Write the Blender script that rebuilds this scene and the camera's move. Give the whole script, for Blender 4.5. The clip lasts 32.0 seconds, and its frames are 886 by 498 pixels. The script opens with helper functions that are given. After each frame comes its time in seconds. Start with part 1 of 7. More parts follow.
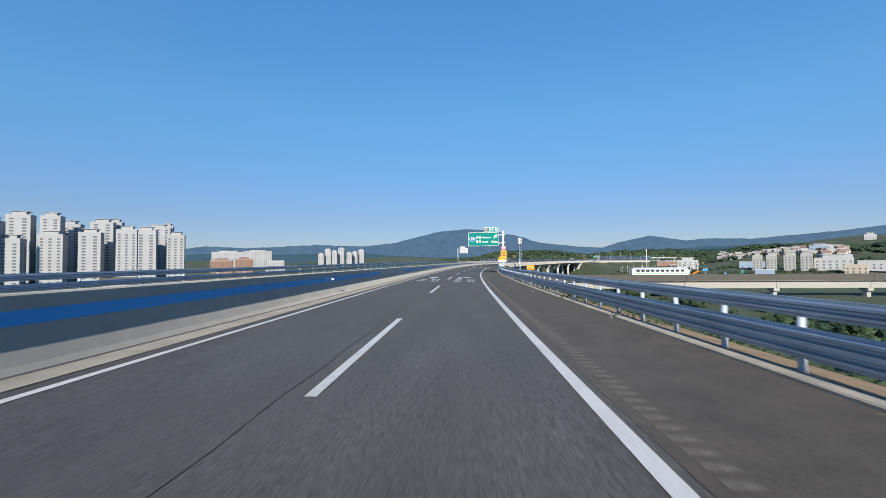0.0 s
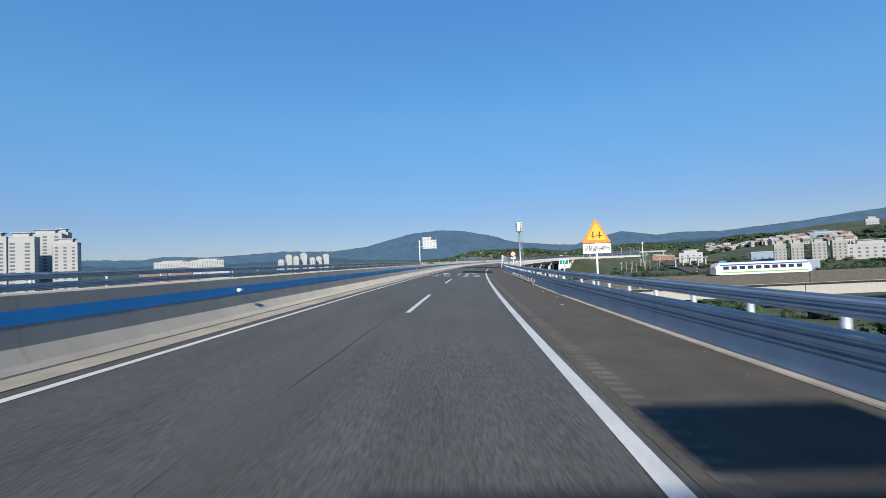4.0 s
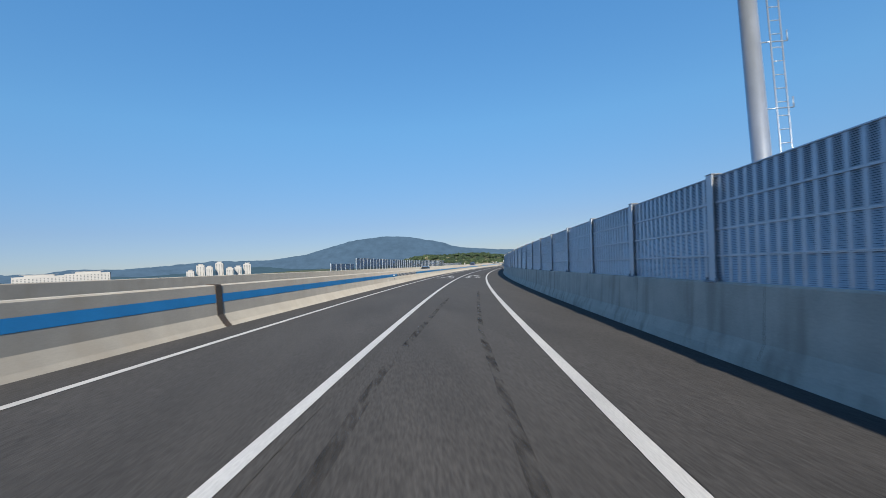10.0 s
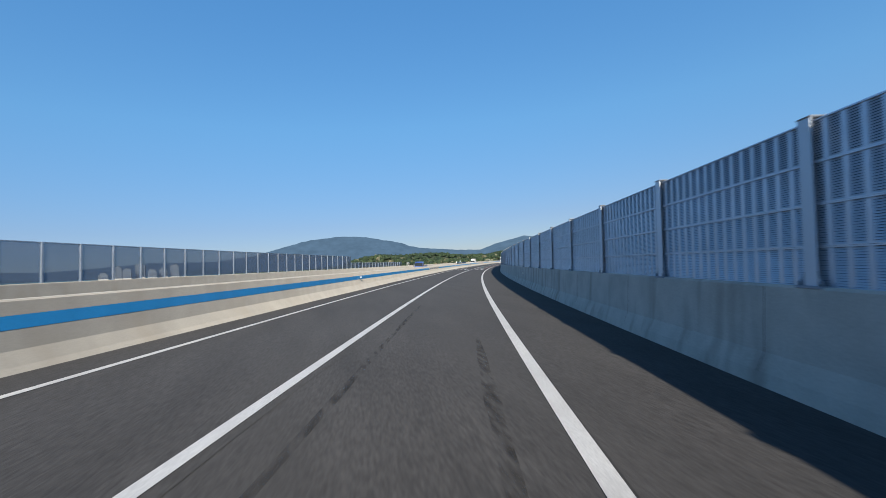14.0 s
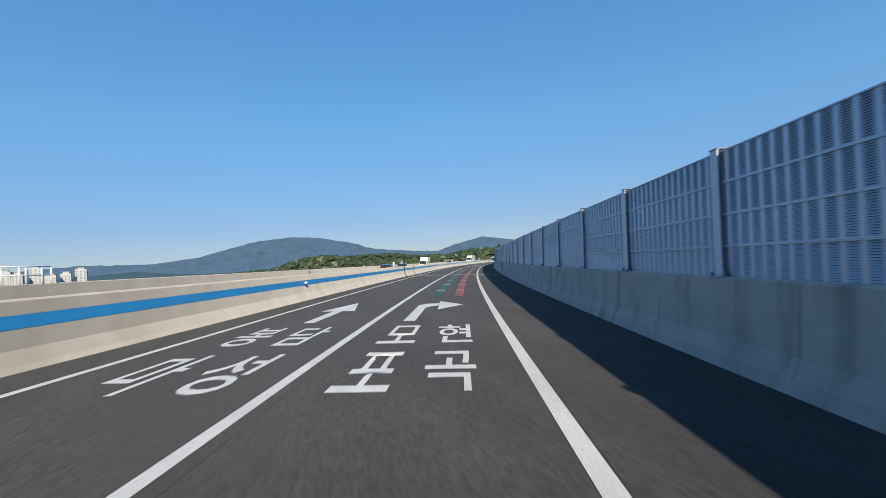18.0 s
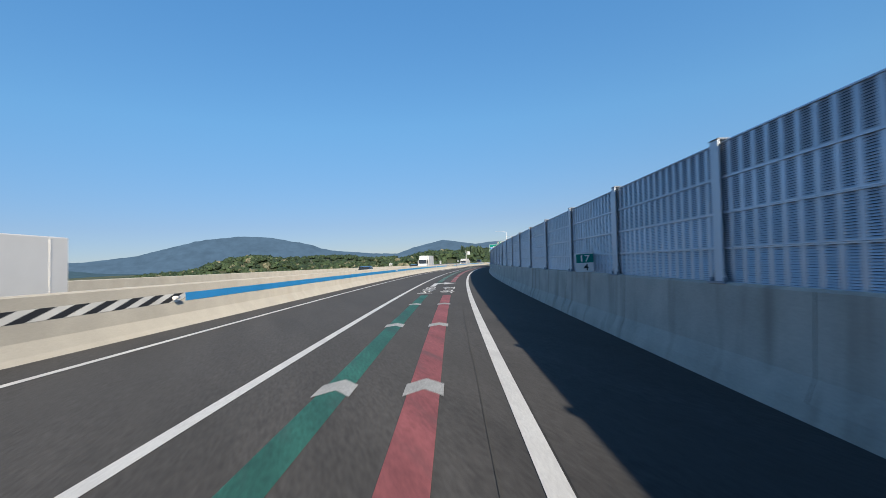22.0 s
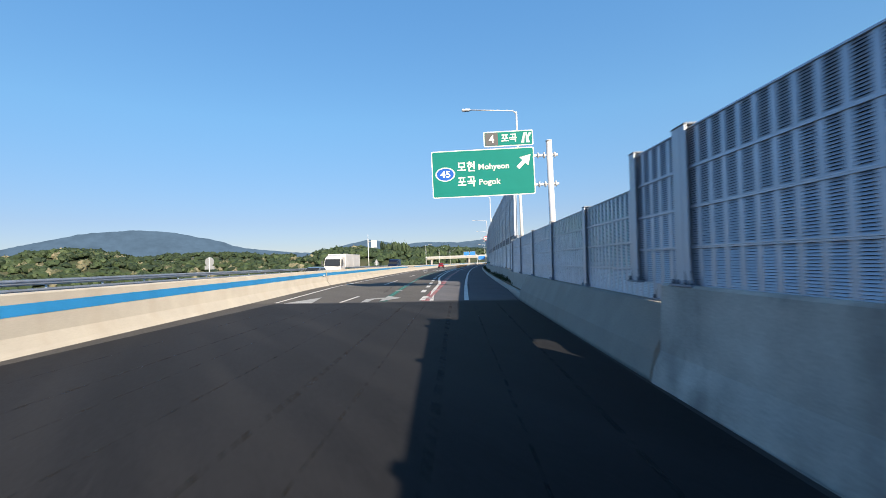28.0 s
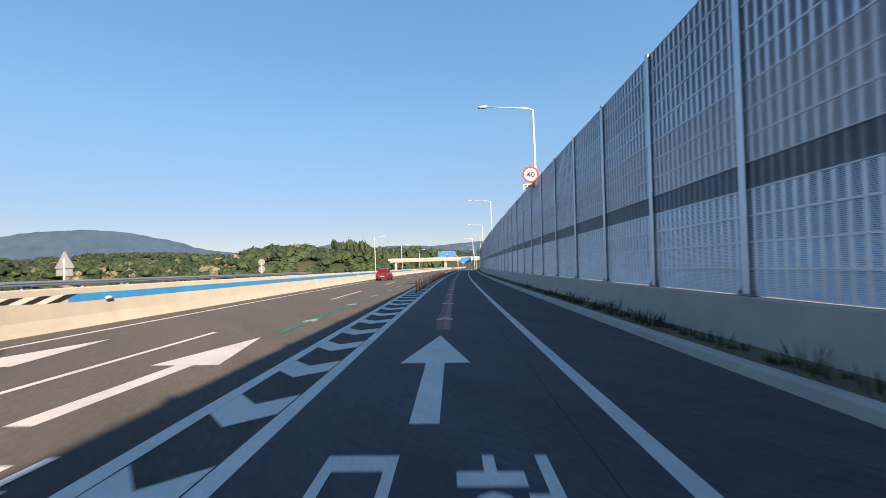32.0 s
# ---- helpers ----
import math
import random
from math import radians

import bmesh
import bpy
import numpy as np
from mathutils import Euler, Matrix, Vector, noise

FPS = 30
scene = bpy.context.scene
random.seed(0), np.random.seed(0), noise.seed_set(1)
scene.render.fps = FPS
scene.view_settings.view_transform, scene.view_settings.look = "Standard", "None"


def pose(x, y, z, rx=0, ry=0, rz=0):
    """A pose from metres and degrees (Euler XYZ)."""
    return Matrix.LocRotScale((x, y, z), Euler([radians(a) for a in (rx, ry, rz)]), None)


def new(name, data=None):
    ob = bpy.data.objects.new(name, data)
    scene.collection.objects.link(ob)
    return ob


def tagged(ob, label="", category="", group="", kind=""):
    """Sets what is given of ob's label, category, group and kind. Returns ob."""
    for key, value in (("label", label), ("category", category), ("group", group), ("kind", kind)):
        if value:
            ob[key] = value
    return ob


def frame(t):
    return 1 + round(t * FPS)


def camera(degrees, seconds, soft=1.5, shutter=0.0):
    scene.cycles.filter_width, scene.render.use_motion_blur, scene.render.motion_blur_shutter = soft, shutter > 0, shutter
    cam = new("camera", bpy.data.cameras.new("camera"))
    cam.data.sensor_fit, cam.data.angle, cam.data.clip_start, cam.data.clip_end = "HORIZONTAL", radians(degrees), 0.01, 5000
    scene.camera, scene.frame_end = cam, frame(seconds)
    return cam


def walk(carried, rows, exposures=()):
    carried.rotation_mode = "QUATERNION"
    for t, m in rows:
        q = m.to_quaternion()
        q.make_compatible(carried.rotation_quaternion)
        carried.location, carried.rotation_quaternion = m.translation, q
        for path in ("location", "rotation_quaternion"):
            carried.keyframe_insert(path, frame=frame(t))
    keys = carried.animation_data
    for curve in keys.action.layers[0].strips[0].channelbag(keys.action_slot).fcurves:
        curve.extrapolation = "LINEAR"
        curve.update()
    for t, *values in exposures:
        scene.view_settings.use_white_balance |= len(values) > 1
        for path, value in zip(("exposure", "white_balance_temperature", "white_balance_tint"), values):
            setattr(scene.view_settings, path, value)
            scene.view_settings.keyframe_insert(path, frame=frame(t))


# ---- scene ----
# ---- the line of the road: s metres along it, u metres to its right, z metres up from its surface ----
STEP = 1.0
S0 = -160.0
TURN = ((-160, .35), (0, .40), (68, .93), (136, .62), (204, .94), (272, 1.08), (340, .95), (409, .91), (477, .68), (545, 1.22),
        (613, 1.50), (681, .40), (749, .38), (830, .30), (1000, .20), (1300, 0), (2300, 0))
BANK = ((-160, 0.0), (0, 0.2), (45, 1.0), (114, 2.6), (160, 3.0), (227, 2.9), (318, 2.8), (431, 2.6), (522, 2.0), (568, 1.8),
        (636, 1.3), (726, 1.2), (900, 0.6), (1300, 0), (2300, 0))
GRADE = ((-160, -.2), (0, -.2), (136, .22), (300, .15), (477, .42), (600, .25), (726, 0), (2300, 0))
_s = np.arange(S0, 2200.0, STEP)
_k = np.interp(_s, [a for a, b in TURN], [b * 1e-3 for a, b in TURN])
_h = np.concatenate([[0.0], np.cumsum((_k[1:] + _k[:-1]) / 2 * STEP)])
_h -= np.interp(0.0, _s, _h)
_x = np.concatenate([[0.0], np.cumsum(np.sin((_h[1:] + _h[:-1]) / 2) * STEP)])
_y = np.concatenate([[0.0], np.cumsum(np.cos((_h[1:] + _h[:-1]) / 2) * STEP)])
_x -= np.interp(0.0, _s, _x)
_y -= np.interp(0.0, _s, _y)
_b = np.interp(_s, [a for a, b in BANK], [radians(b) for a, b in BANK])
_g = np.interp(_s, [a for a, b in GRADE], [radians(b) for a, b in GRADE])
_z = np.cumsum(_g) * STEP
_z -= np.interp(0.0, _s, _z)


def line(s):
    """x, y, z, heading (clockwise from y) and bank (right side down) of the road at s."""
    return tuple(float(np.interp(s, _s, q)) for q in (_x, _y, _z, _h, _b))


def at(s, u, z=0.0):
    x, y, e, h, b = line(s)
    a = u * math.cos(b) + z * math.sin(b)
    return Vector((x + a * math.cos(h), y - a * math.sin(h), e - u * math.sin(b) + z * math.cos(b)))


def stand(s, u, z=0.0, plumb=True):
    """A pose on the road: local x to the right, y ahead, z up."""
    x, y, e, h, b = line(s)
    m = Matrix.Translation(at(s, u, z)) @ Matrix.Rotation(-h, 4, "Z")
    return m if plumb else m @ Matrix.Rotation(b, 4, "Y")


def ride(s, u, z, yaw, pitch, roll):
    """The camera over the road: yaw to the right, pitch up and lean to the right, against the road."""
    return stand(s, u, z, False) @ Euler((0, 0, radians(-yaw))).to_matrix().to_4x4() @ pose(0, 0, 0, pitch + math.degrees(float(np.interp(s, _s, _g)))) @ pose(0, 0, 0, 0, roll) @ pose(0, 0, 0, 90)

# seconds; along the road, right of its edge line, above its surface; yaw to the right, pitch up, lean to the right
DEG = 88.8
ROWS = ((0.0, 0.0, -1.66, 1.65, -2.3, 1.95, 0.2), (1.0, 22.7, -1.76, 1.65, -2.45, 1.90, 0.2), (2.0, 45.4, -1.80, 1.65, -2.6, 1.85, 0.2), (5.0, 113.5, -1.44, 1.65, -2.7, 1.80, 0.4),
        (6.0, 136.2, -1.29, 1.65, -2.75, 1.88, 0.6), (7.0, 158.9, -1.34, 1.65, -2.8, 1.95, 0.9), (10.0, 227.0, -1.65, 1.65, -2.1, 2.15, 0.7), (11.0, 249.7, -1.54, 1.65, -2.1, 2.10, 0.75),
        (13.0, 295.1, -1.17, 1.65, -2.15, 1.98, 0.9), (14.5, 329.2, -1.05, 1.65, -2.3, 1.88, 1.2), (17.0, 385.9, -1.00, 1.65, -1.95, 1.55, 1.6), (18.0, 408.6, -1.04, 1.65, -1.85, 1.62, 1.5),
        (19.0, 431.3, -1.02, 1.65, -1.7, 1.68, 1.4), (20.0, 454.0, -0.78, 1.65, -1.3, 1.69, 1.2), (21.0, 476.7, -0.63, 1.65, -0.8, 1.70, 1.0), (22.0, 499.4, -0.74, 1.65, -0.85, 1.72, 1.1),
        (23.0, 522.1, -0.83, 1.65, -0.9, 1.74, 1.2), (24.0, 544.8, -0.84, 1.65, -0.75, 1.82, 1.05), (25.0, 567.5, -0.79, 1.65, -0.6, 1.90, 0.9),
        (28.0, 635.6, -0.30, 1.65, -1.4, 1.65, 1.1), (28.6, 649.2, -0.84, 1.65, -1.1, 1.87, 1.0), (29.0, 658.3, -1.05, 1.65, -0.9, 2.02, 0.9), (30.0, 681.0, -1.61, 1.65, -0.9, 2.30, 0.8),
        (31.0, 703.7, -1.695, 1.65, -1.0, 2.27, 0.8), (32.0, 726.4, -1.78, 1.65, -1.1, 2.24, 0.8))
cam = camera(DEG, 32.0, 0.85, 0.10)
walk(cam, [(t, ride(*r)) for t, *r in ROWS], ((0.0, 0.42, 6550, 10), (7.0, 0.42, 6550, 10), (9.0, 0.45, 6750, 10), (10.5, 0.48, 7000, 10), (14.0, 0.48, 6900, 10), (20.0, 0.50, 7100, 10), (26.0, 0.58, 7300, 10), (28.0, 0.80, 7700, 13), (29.0, 0.82, 8000, 15), (30.0, 0.78, 8300, 17), (31.0, 0.91, 8550, 18), (32.0, 0.90, 8800, 19)))

# ---- daylight: clear sky, low sun behind ----
SUN_EL, SUN_AZ = radians(24.0), radians(183.0)
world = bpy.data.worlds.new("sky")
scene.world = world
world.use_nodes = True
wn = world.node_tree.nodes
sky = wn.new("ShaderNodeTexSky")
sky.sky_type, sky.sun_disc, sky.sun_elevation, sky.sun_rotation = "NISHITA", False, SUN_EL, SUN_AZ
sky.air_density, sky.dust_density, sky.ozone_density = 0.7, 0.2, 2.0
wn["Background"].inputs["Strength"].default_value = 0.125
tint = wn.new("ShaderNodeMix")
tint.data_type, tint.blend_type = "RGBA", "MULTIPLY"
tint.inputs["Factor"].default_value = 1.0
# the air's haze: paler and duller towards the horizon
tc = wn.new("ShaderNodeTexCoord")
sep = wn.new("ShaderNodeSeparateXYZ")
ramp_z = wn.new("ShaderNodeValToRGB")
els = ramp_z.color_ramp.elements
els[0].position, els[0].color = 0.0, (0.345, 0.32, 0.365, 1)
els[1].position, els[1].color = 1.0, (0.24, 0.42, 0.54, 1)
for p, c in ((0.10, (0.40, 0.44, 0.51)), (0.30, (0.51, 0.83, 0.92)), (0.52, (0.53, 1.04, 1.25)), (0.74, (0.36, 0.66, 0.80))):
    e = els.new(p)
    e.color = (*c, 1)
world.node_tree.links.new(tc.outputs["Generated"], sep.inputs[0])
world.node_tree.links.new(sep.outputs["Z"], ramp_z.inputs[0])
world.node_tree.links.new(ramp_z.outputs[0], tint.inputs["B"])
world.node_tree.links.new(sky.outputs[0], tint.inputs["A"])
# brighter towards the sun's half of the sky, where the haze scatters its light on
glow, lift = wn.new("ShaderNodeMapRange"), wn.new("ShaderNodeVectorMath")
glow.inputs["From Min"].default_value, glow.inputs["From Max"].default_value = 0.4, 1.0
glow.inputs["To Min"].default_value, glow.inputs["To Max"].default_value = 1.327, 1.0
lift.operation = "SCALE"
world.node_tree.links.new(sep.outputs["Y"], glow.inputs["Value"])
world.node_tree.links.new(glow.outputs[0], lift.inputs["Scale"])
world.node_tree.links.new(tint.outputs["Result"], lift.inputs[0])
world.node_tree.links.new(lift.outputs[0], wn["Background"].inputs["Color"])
sun = new("sun", bpy.data.lights.new("sun", "SUN"))
sun.data.energy, sun.data.angle, sun.data.color = 4.7, radians(0.53), (1.0, 0.905, 0.765)
sun.matrix_world = Matrix.Rotation(-SUN_AZ, 4, "Z") @ Matrix.Rotation(radians(90.0) - SUN_EL, 4, "X").inverted()

# ---- materials ----
def mat(name, color, rough=0.6, metal=0.0, spots=0.0, grain=0.0, bump=0.0, scale=1.0, stain=None, stain_amount=0.0, stain_scale=0.3,
        streak=(1, 1, 1), coat=0.0, rand=0.0, spec=0.5, iso=False, island=None):
    """A plain paint or stone with two scales of variation, stretched by streak, and bump."""
    m = bpy.data.materials.new(name)
    m.use_nodes = True
    nt = m.node_tree
    b = nt.nodes["Principled BSDF"]
    b.inputs["Roughness"].default_value, b.inputs["Metallic"].default_value = rough, metal
    b.inputs["Coat Weight"].default_value, b.inputs["Specular IOR Level"].default_value = coat, spec
    b.inputs["Diffuse Roughness"].default_value = 1.0 if rough >= 0.85 else 0.0
    tex = nt.nodes.new("ShaderNodeTexCoord")
    mp = nt.nodes.new("ShaderNodeMapping")
    mp.inputs["Scale"].default_value = streak
    nt.links.new(tex.outputs["Object"], mp.inputs["Vector"])
    col = nt.nodes.new("ShaderNodeRGB").outputs[0]
    col.default_value = (*color, 1)

    def noise_at(sc, detail=4.0, plain=False):
        n = nt.nodes.new("ShaderNodeTexNoise")
        n.inputs["Scale"].default_value, n.inputs["Detail"].default_value = sc, detail
        nt.links.new(tex.outputs["Object"] if plain else mp.outputs[0], n.inputs["Vector"])
        return n.outputs["Fac"]

    def ramp(fac, a, b_, c=(0, 0, 0, 1), d=(1, 1, 1, 1)):
        r = nt.nodes.new("ShaderNodeValToRGB")
        r.color_ramp.elements[0].position, r.color_ramp.elements[1].position = a, b_
        r.color_ramp.elements[0].color, r.color_ramp.elements[1].color = c, d
        nt.links.new(fac, r.inputs[0])
        return r.outputs[0]

    def mix(kind, fac, a, b_):
        x = nt.nodes.new("ShaderNodeMix")
        x.data_type, x.blend_type = "RGBA", kind
        if hasattr(fac, "default_value"):
            nt.links.new(fac, x.inputs["Factor"])
        else:
            x.inputs["Factor"].default_value = fac
        for sock, v in ((x.inputs["A"], a), (x.inputs["B"], b_)):
            if hasattr(v, "default_value"):
                nt.links.new(v, sock)
            else:
                sock.default_value = (*v, 1)
        return x.outputs["Result"]

    if grain:
        col = mix("MULTIPLY", 1.0, col, ramp(noise_at(38.0 * scale, 6.0, iso), 0.3, 0.7, (1 - grain,) * 3 + (1,), (1 + grain * 0.3,) * 3 + (1,)))
    if spots:
        col = mix("MULTIPLY", 1.0, col, ramp(noise_at(1.3 * scale, 5.0, iso), 0.3, 0.7, (1 - spots,) * 3 + (1,), (1 + spots * 0.3,) * 3 + (1,)))
    if stain:
        col = mix("MIX", ramp(noise_at(stain_scale, 7.0), 0.52, 0.75, (0, 0, 0, 1), (stain_amount,) * 3 + (1,)), col, stain)
    if island:
        geo = nt.nodes.new("ShaderNodeNewGeometry")
        col = mix("MIX", ramp(geo.outputs["Random Per Island"], 0.15, 1.0, (0, 0, 0, 1), (0.9,) * 3 + (1,)), col, island)
    if rand:
        oi = nt.nodes.new("ShaderNodeObjectInfo")
        col = mix("MULTIPLY", 1.0, col, ramp(oi.outputs["Random"], 0.0, 1.0, (1 - rand,) * 3 + (1,), (1 + rand * 0.3,) * 3 + (1,)))
    nt.links.new(col, b.inputs["Base Color"])
    if bump:
        bp = nt.nodes.new("ShaderNodeBump")
        bp.inputs["Strength"].default_value, bp.inputs["Distance"].default_value = bump, 0.01
        nt.links.new(noise_at(60.0 * scale, 4.0), bp.inputs["Height"])
        nt.links.new(bp.outputs[0], b.inputs["Normal"])
    return m


ASPHALT = mat("asphalt", (0.053, 0.056, 0.060), 0.88, spots=0.22, grain=0.5, bump=0.5, stain=(0.042, 0.043, 0.045), stain_amount=0.7, stain_scale=0.5, streak=(1, 0.14, 1))
ASPHALT_BRIDGE = mat("bridge_asphalt", (0.042, 0.042, 0.044), 0.88, spots=0.25, grain=0.5, bump=0.5, stain=(0.033, 0.033, 0.034), stain_amount=0.7, stain_scale=0.5, streak=(1, 0.14, 1))
ASPHALT_GREY = mat("pale_grey_asphalt", (0.064, 0.063, 0.062), 0.88, spots=0.22, grain=0.45, bump=0.5, stain=(0.041, 0.041, 0.042), stain_amount=0.7, stain_scale=0.5, streak=(1, 0.14, 1))
ASPHALT_EXIT = mat("dark_exit_asphalt", (0.078, 0.083, 0.100), 0.86, spots=0.25, grain=0.4, bump=0.5, stain=(0.090, 0.087, 0.090), stain_amount=0.5, stain_scale=0.4, streak=(1, 0.12, 1))
ASPHALT_OLD = mat("worn_asphalt", (0.056, 0.051, 0.047), 0.9, spots=0.28, grain=0.5, bump=0.5, stain=(0.041, 0.037, 0.034), stain_amount=0.7, stain_scale=0.4)
ASPHALT_FRESH = mat("dusty_fresh_asphalt", (0.0105, 0.0117, 0.015), 0.85, spec=0.25, spots=0.25, grain=0.4, bump=0.5, stain=(0.017, 0.018, 0.021), stain_amount=0.6, stain_scale=0.8, streak=(1, 0.12, 1))
ASPHALT_NEW = mat("fresh_asphalt", (0.0075, 0.0085, 0.0125), 0.85, spec=0.09, spots=0.25, grain=0.4, bump=0.5, stain=(0.010, 0.011, 0.014), stain_amount=0.6, stain_scale=0.8, streak=(1, 0.12, 1))
PAINT = mat("road_paint", (0.76, 0.75, 0.72), 0.6, spots=0.12, grain=0.22, stain=(0.45, 0.43, 0.41), stain_amount=0.4, stain_scale=1.5, streak=(1.6, 0.5, 1))
PAINT_GREEN = mat("green_guide_paint", (0.036, 0.175, 0.132), 0.7, spots=0.4, grain=0.5, stain=(0.044, 0.078, 0.070), stain_amount=0.9, stain_scale=2.4, streak=(1.6, 0.16, 1))
PAINT_PINK = mat("pale_red_guide_paint", (0.50, 0.22, 0.22), 0.7, spots=0.3, grain=0.4, stain=(0.30, 0.12, 0.11), stain_amount=0.75, stain_scale=2.4, streak=(1.6, 0.16, 1))
PAINT_TEAL = mat("fresh_green_guide_paint", (0.06, 0.33, 0.25), 0.7, spots=0.3, grain=0.4, stain=(0.045, 0.16, 0.125), stain_amount=0.7, stain_scale=2.4, streak=(1.6, 0.16, 1))
PAINT_RED = mat("red_guide_paint", (0.38, 0.115, 0.115), 0.7, spots=0.3, grain=0.4, stain=(0.13, 0.075, 0.072), stain_amount=0.75, stain_scale=2.4, streak=(1.6, 0.16, 1))
CONCRETE = mat("concrete", (0.32, 0.31, 0.285), 0.85, iso=True, spots=0.12, grain=0.12, bump=0.12, stain=(0.25, 0.225, 0.19), stain_amount=0.5, stain_scale=0.9, streak=(1, 1, 0.25))
CONCRETE_STREAKED = mat("streaked_concrete", (0.475, 0.45, 0.415), 0.85, iso=True, spots=0.2, grain=0.15, bump=0.15, stain=(0.195, 0.172, 0.145), stain_amount=0.85, stain_scale=2.0, streak=(1, 1, 0.045))
CONCRETE_GRIMY = mat("grimy_concrete", (0.53, 0.52, 0.49), 0.85, iso=True, spots=0.3, grain=0.2, bump=0.2, stain=(0.12, 0.118, 0.118), stain_amount=0.85, stain_scale=1.3, streak=(1, 1, 0.5))
CONCRETE_PALE = mat("pale_concrete", (0.45, 0.44, 0.41), 0.85, spots=0.12, grain=0.1, stain=(0.35, 0.33, 0.30), stain_amount=0.4, stain_scale=0.4)
BLUE = mat("blue_band_paint", (0.012, 0.26, 0.58), 0.55, spots=0.12, grain=0.1, stain=(0.05, 0.25, 0.55), stain_amount=0.3)
STEEL = mat("galvanised_steel", (0.48, 0.54, 0.62), 0.38, 0.7, spots=0.15, grain=0.08, stain=(0.42, 0.47, 0.54), stain_amount=0.4, stain_scale=0.6)
STEEL_WHITE = mat("white_painted_steel", (0.74, 0.75, 0.76), 0.45, 0.2, spots=0.08, stain=(0.5, 0.5, 0.5), stain_amount=0.3)
PANEL = mat("aluminium_panel", (0.465, 0.52, 0.615), 0.38, 0.5, spots=0.12, grain=0.05, rand=0.10)
PANEL_TALL = mat("bright_aluminium_panel", (0.70, 0.745, 0.81), 0.38, 0.45, spots=0.12, grain=0.05, rand=0.10)
PANEL_DARK = mat("panel_mineral_filling", (0.075, 0.105, 0.165), 0.7, spots=0.2, rand=0.12)
STEEL_POST = mat("galvanised_post", (0.50, 0.56, 0.645), 0.45, 0.3, spots=0.14, stain=(0.36, 0.40, 0.46), stain_amount=0.4, stain_scale=1.2, streak=(1, 1, 0.2), rand=0.08)
PANEL_GREY = mat("dark_grey_panel", (0.20, 0.22, 0.25), 0.55, 0.2, spots=0.15, rand=0.1)
PANEL_PALE = mat("pale_grey_panel", (0.70, 0.71, 0.73), 0.5, 0.2, spots=0.12, rand=0.08)
SIGN_GREEN = mat("sign_green", (0.0, 0.19, 0.165), 0.6, spec=0.1, spots=0.05)
WHITE = mat("white_sheeting", (0.68, 0.68, 0.68), 0.5, spots=0.04)
SIGN_BLUE = mat("sign_blue", (0.01, 0.10, 0.45), 0.6, spec=0.15)
SIGN_GREY = mat("sign_dark_grey", (0.07, 0.075, 0.08), 0.5)
SIGN_RED = mat("sign_red", (0.65, 0.03, 0.03), 0.5)
SIGN_YELLOW = mat("sign_yellow", (0.85, 0.38, 0.01), 0.5, spots=0.05)
SIGN_ORANGE = mat("sign_orange", (0.9, 0.20, 0.01), 0.5)
BLACK = mat("black_paint", (0.02, 0.02, 0.022), 0.6, spots=0.15)
RUBBER = mat("rubber", (0.025, 0.025, 0.025), 0.8)
RUST = mat("rusty_cover_plate", (0.11, 0.085, 0.065), 0.75, 0.2, spots=0.3, grain=0.3, stain=(0.17, 0.10, 0.06), stain_amount=0.5, stain_scale=2.5)
GRASS = mat("rough_grass", (0.036, 0.052, 0.026), 0.95, spots=0.35, grain=0.4, scale=0.3, stain=(0.085, 0.078, 0.052), stain_amount=0.85, stain_scale=0.03)
LEAF = mat("leaves", (0.022, 0.049, 0.021), 0.75, spots=0.35, grain=0.4, scale=0.35, stain=(0.05, 0.08, 0.03), stain_amount=0.5, stain_scale=0.12, rand=0.2, island=(0.054, 0.09, 0.034))
LEAF_DARK = mat("dark_leaves", (0.019, 0.043, 0.02), 0.8, spots=0.35, grain=0.4, scale=0.35, stain=(0.042, 0.072, 0.028), stain_amount=0.5, stain_scale=0.15, rand=0.2, island=(0.042, 0.075, 0.03))
LEAF_PALE = mat("pale_leaves", (0.10, 0.115, 0.06), 0.8, spots=0.35, grain=0.35, scale=0.35, stain=(0.17, 0.16, 0.10), stain_amount=0.5, stain_scale=0.3, rand=0.2, island=(0.27, 0.245, 0.165))
SOIL = mat("bare_soil", (0.19, 0.14, 0.09), 0.95, spots=0.3, grain=0.4, bump=0.5)
GLASS_DARK = mat("dark_window_glass", (0.03, 0.035, 0.04), 0.12, spots=0.1)
WALL_WHITE = mat("white_apartment_wall", (0.37, 0.38, 0.39), 0.8, spots=0.08, scale=0.05, stain=(0.30, 0.31, 0.33), stain_amount=0.5, stain_scale=0.05)
WALL_PALE = mat("pale_rendered_wall", (0.32, 0.32, 0.31), 0.8, spots=0.12, scale=0.1, stain=(0.27, 0.27, 0.26), stain_amount=0.5, stain_scale=0.1)
WALL_GREY = mat("grey_apartment_wall", (0.40, 0.41, 0.42), 0.8, spots=0.1, scale=0.05)
PAINT_WORN = mat("worn_road_paint", (0.52, 0.52, 0.50), 0.7, spots=0.25, grain=0.4, stain=(0.25, 0.25, 0.24), stain_amount=0.5, stain_scale=2.0)
WHITE_WORN = mat("worn_white_paint", (0.62, 0.61, 0.58), 0.6, spots=0.15)
ASPHALT_PALE = mat("scuffed_asphalt", (0.085, 0.08, 0.075), 0.9, spots=0.35, grain=0.5)
FINGER_STEEL = mat("dull_finger_steel", (0.13, 0.13, 0.135), 0.6, 0.4, spots=0.3, grain=0.3)
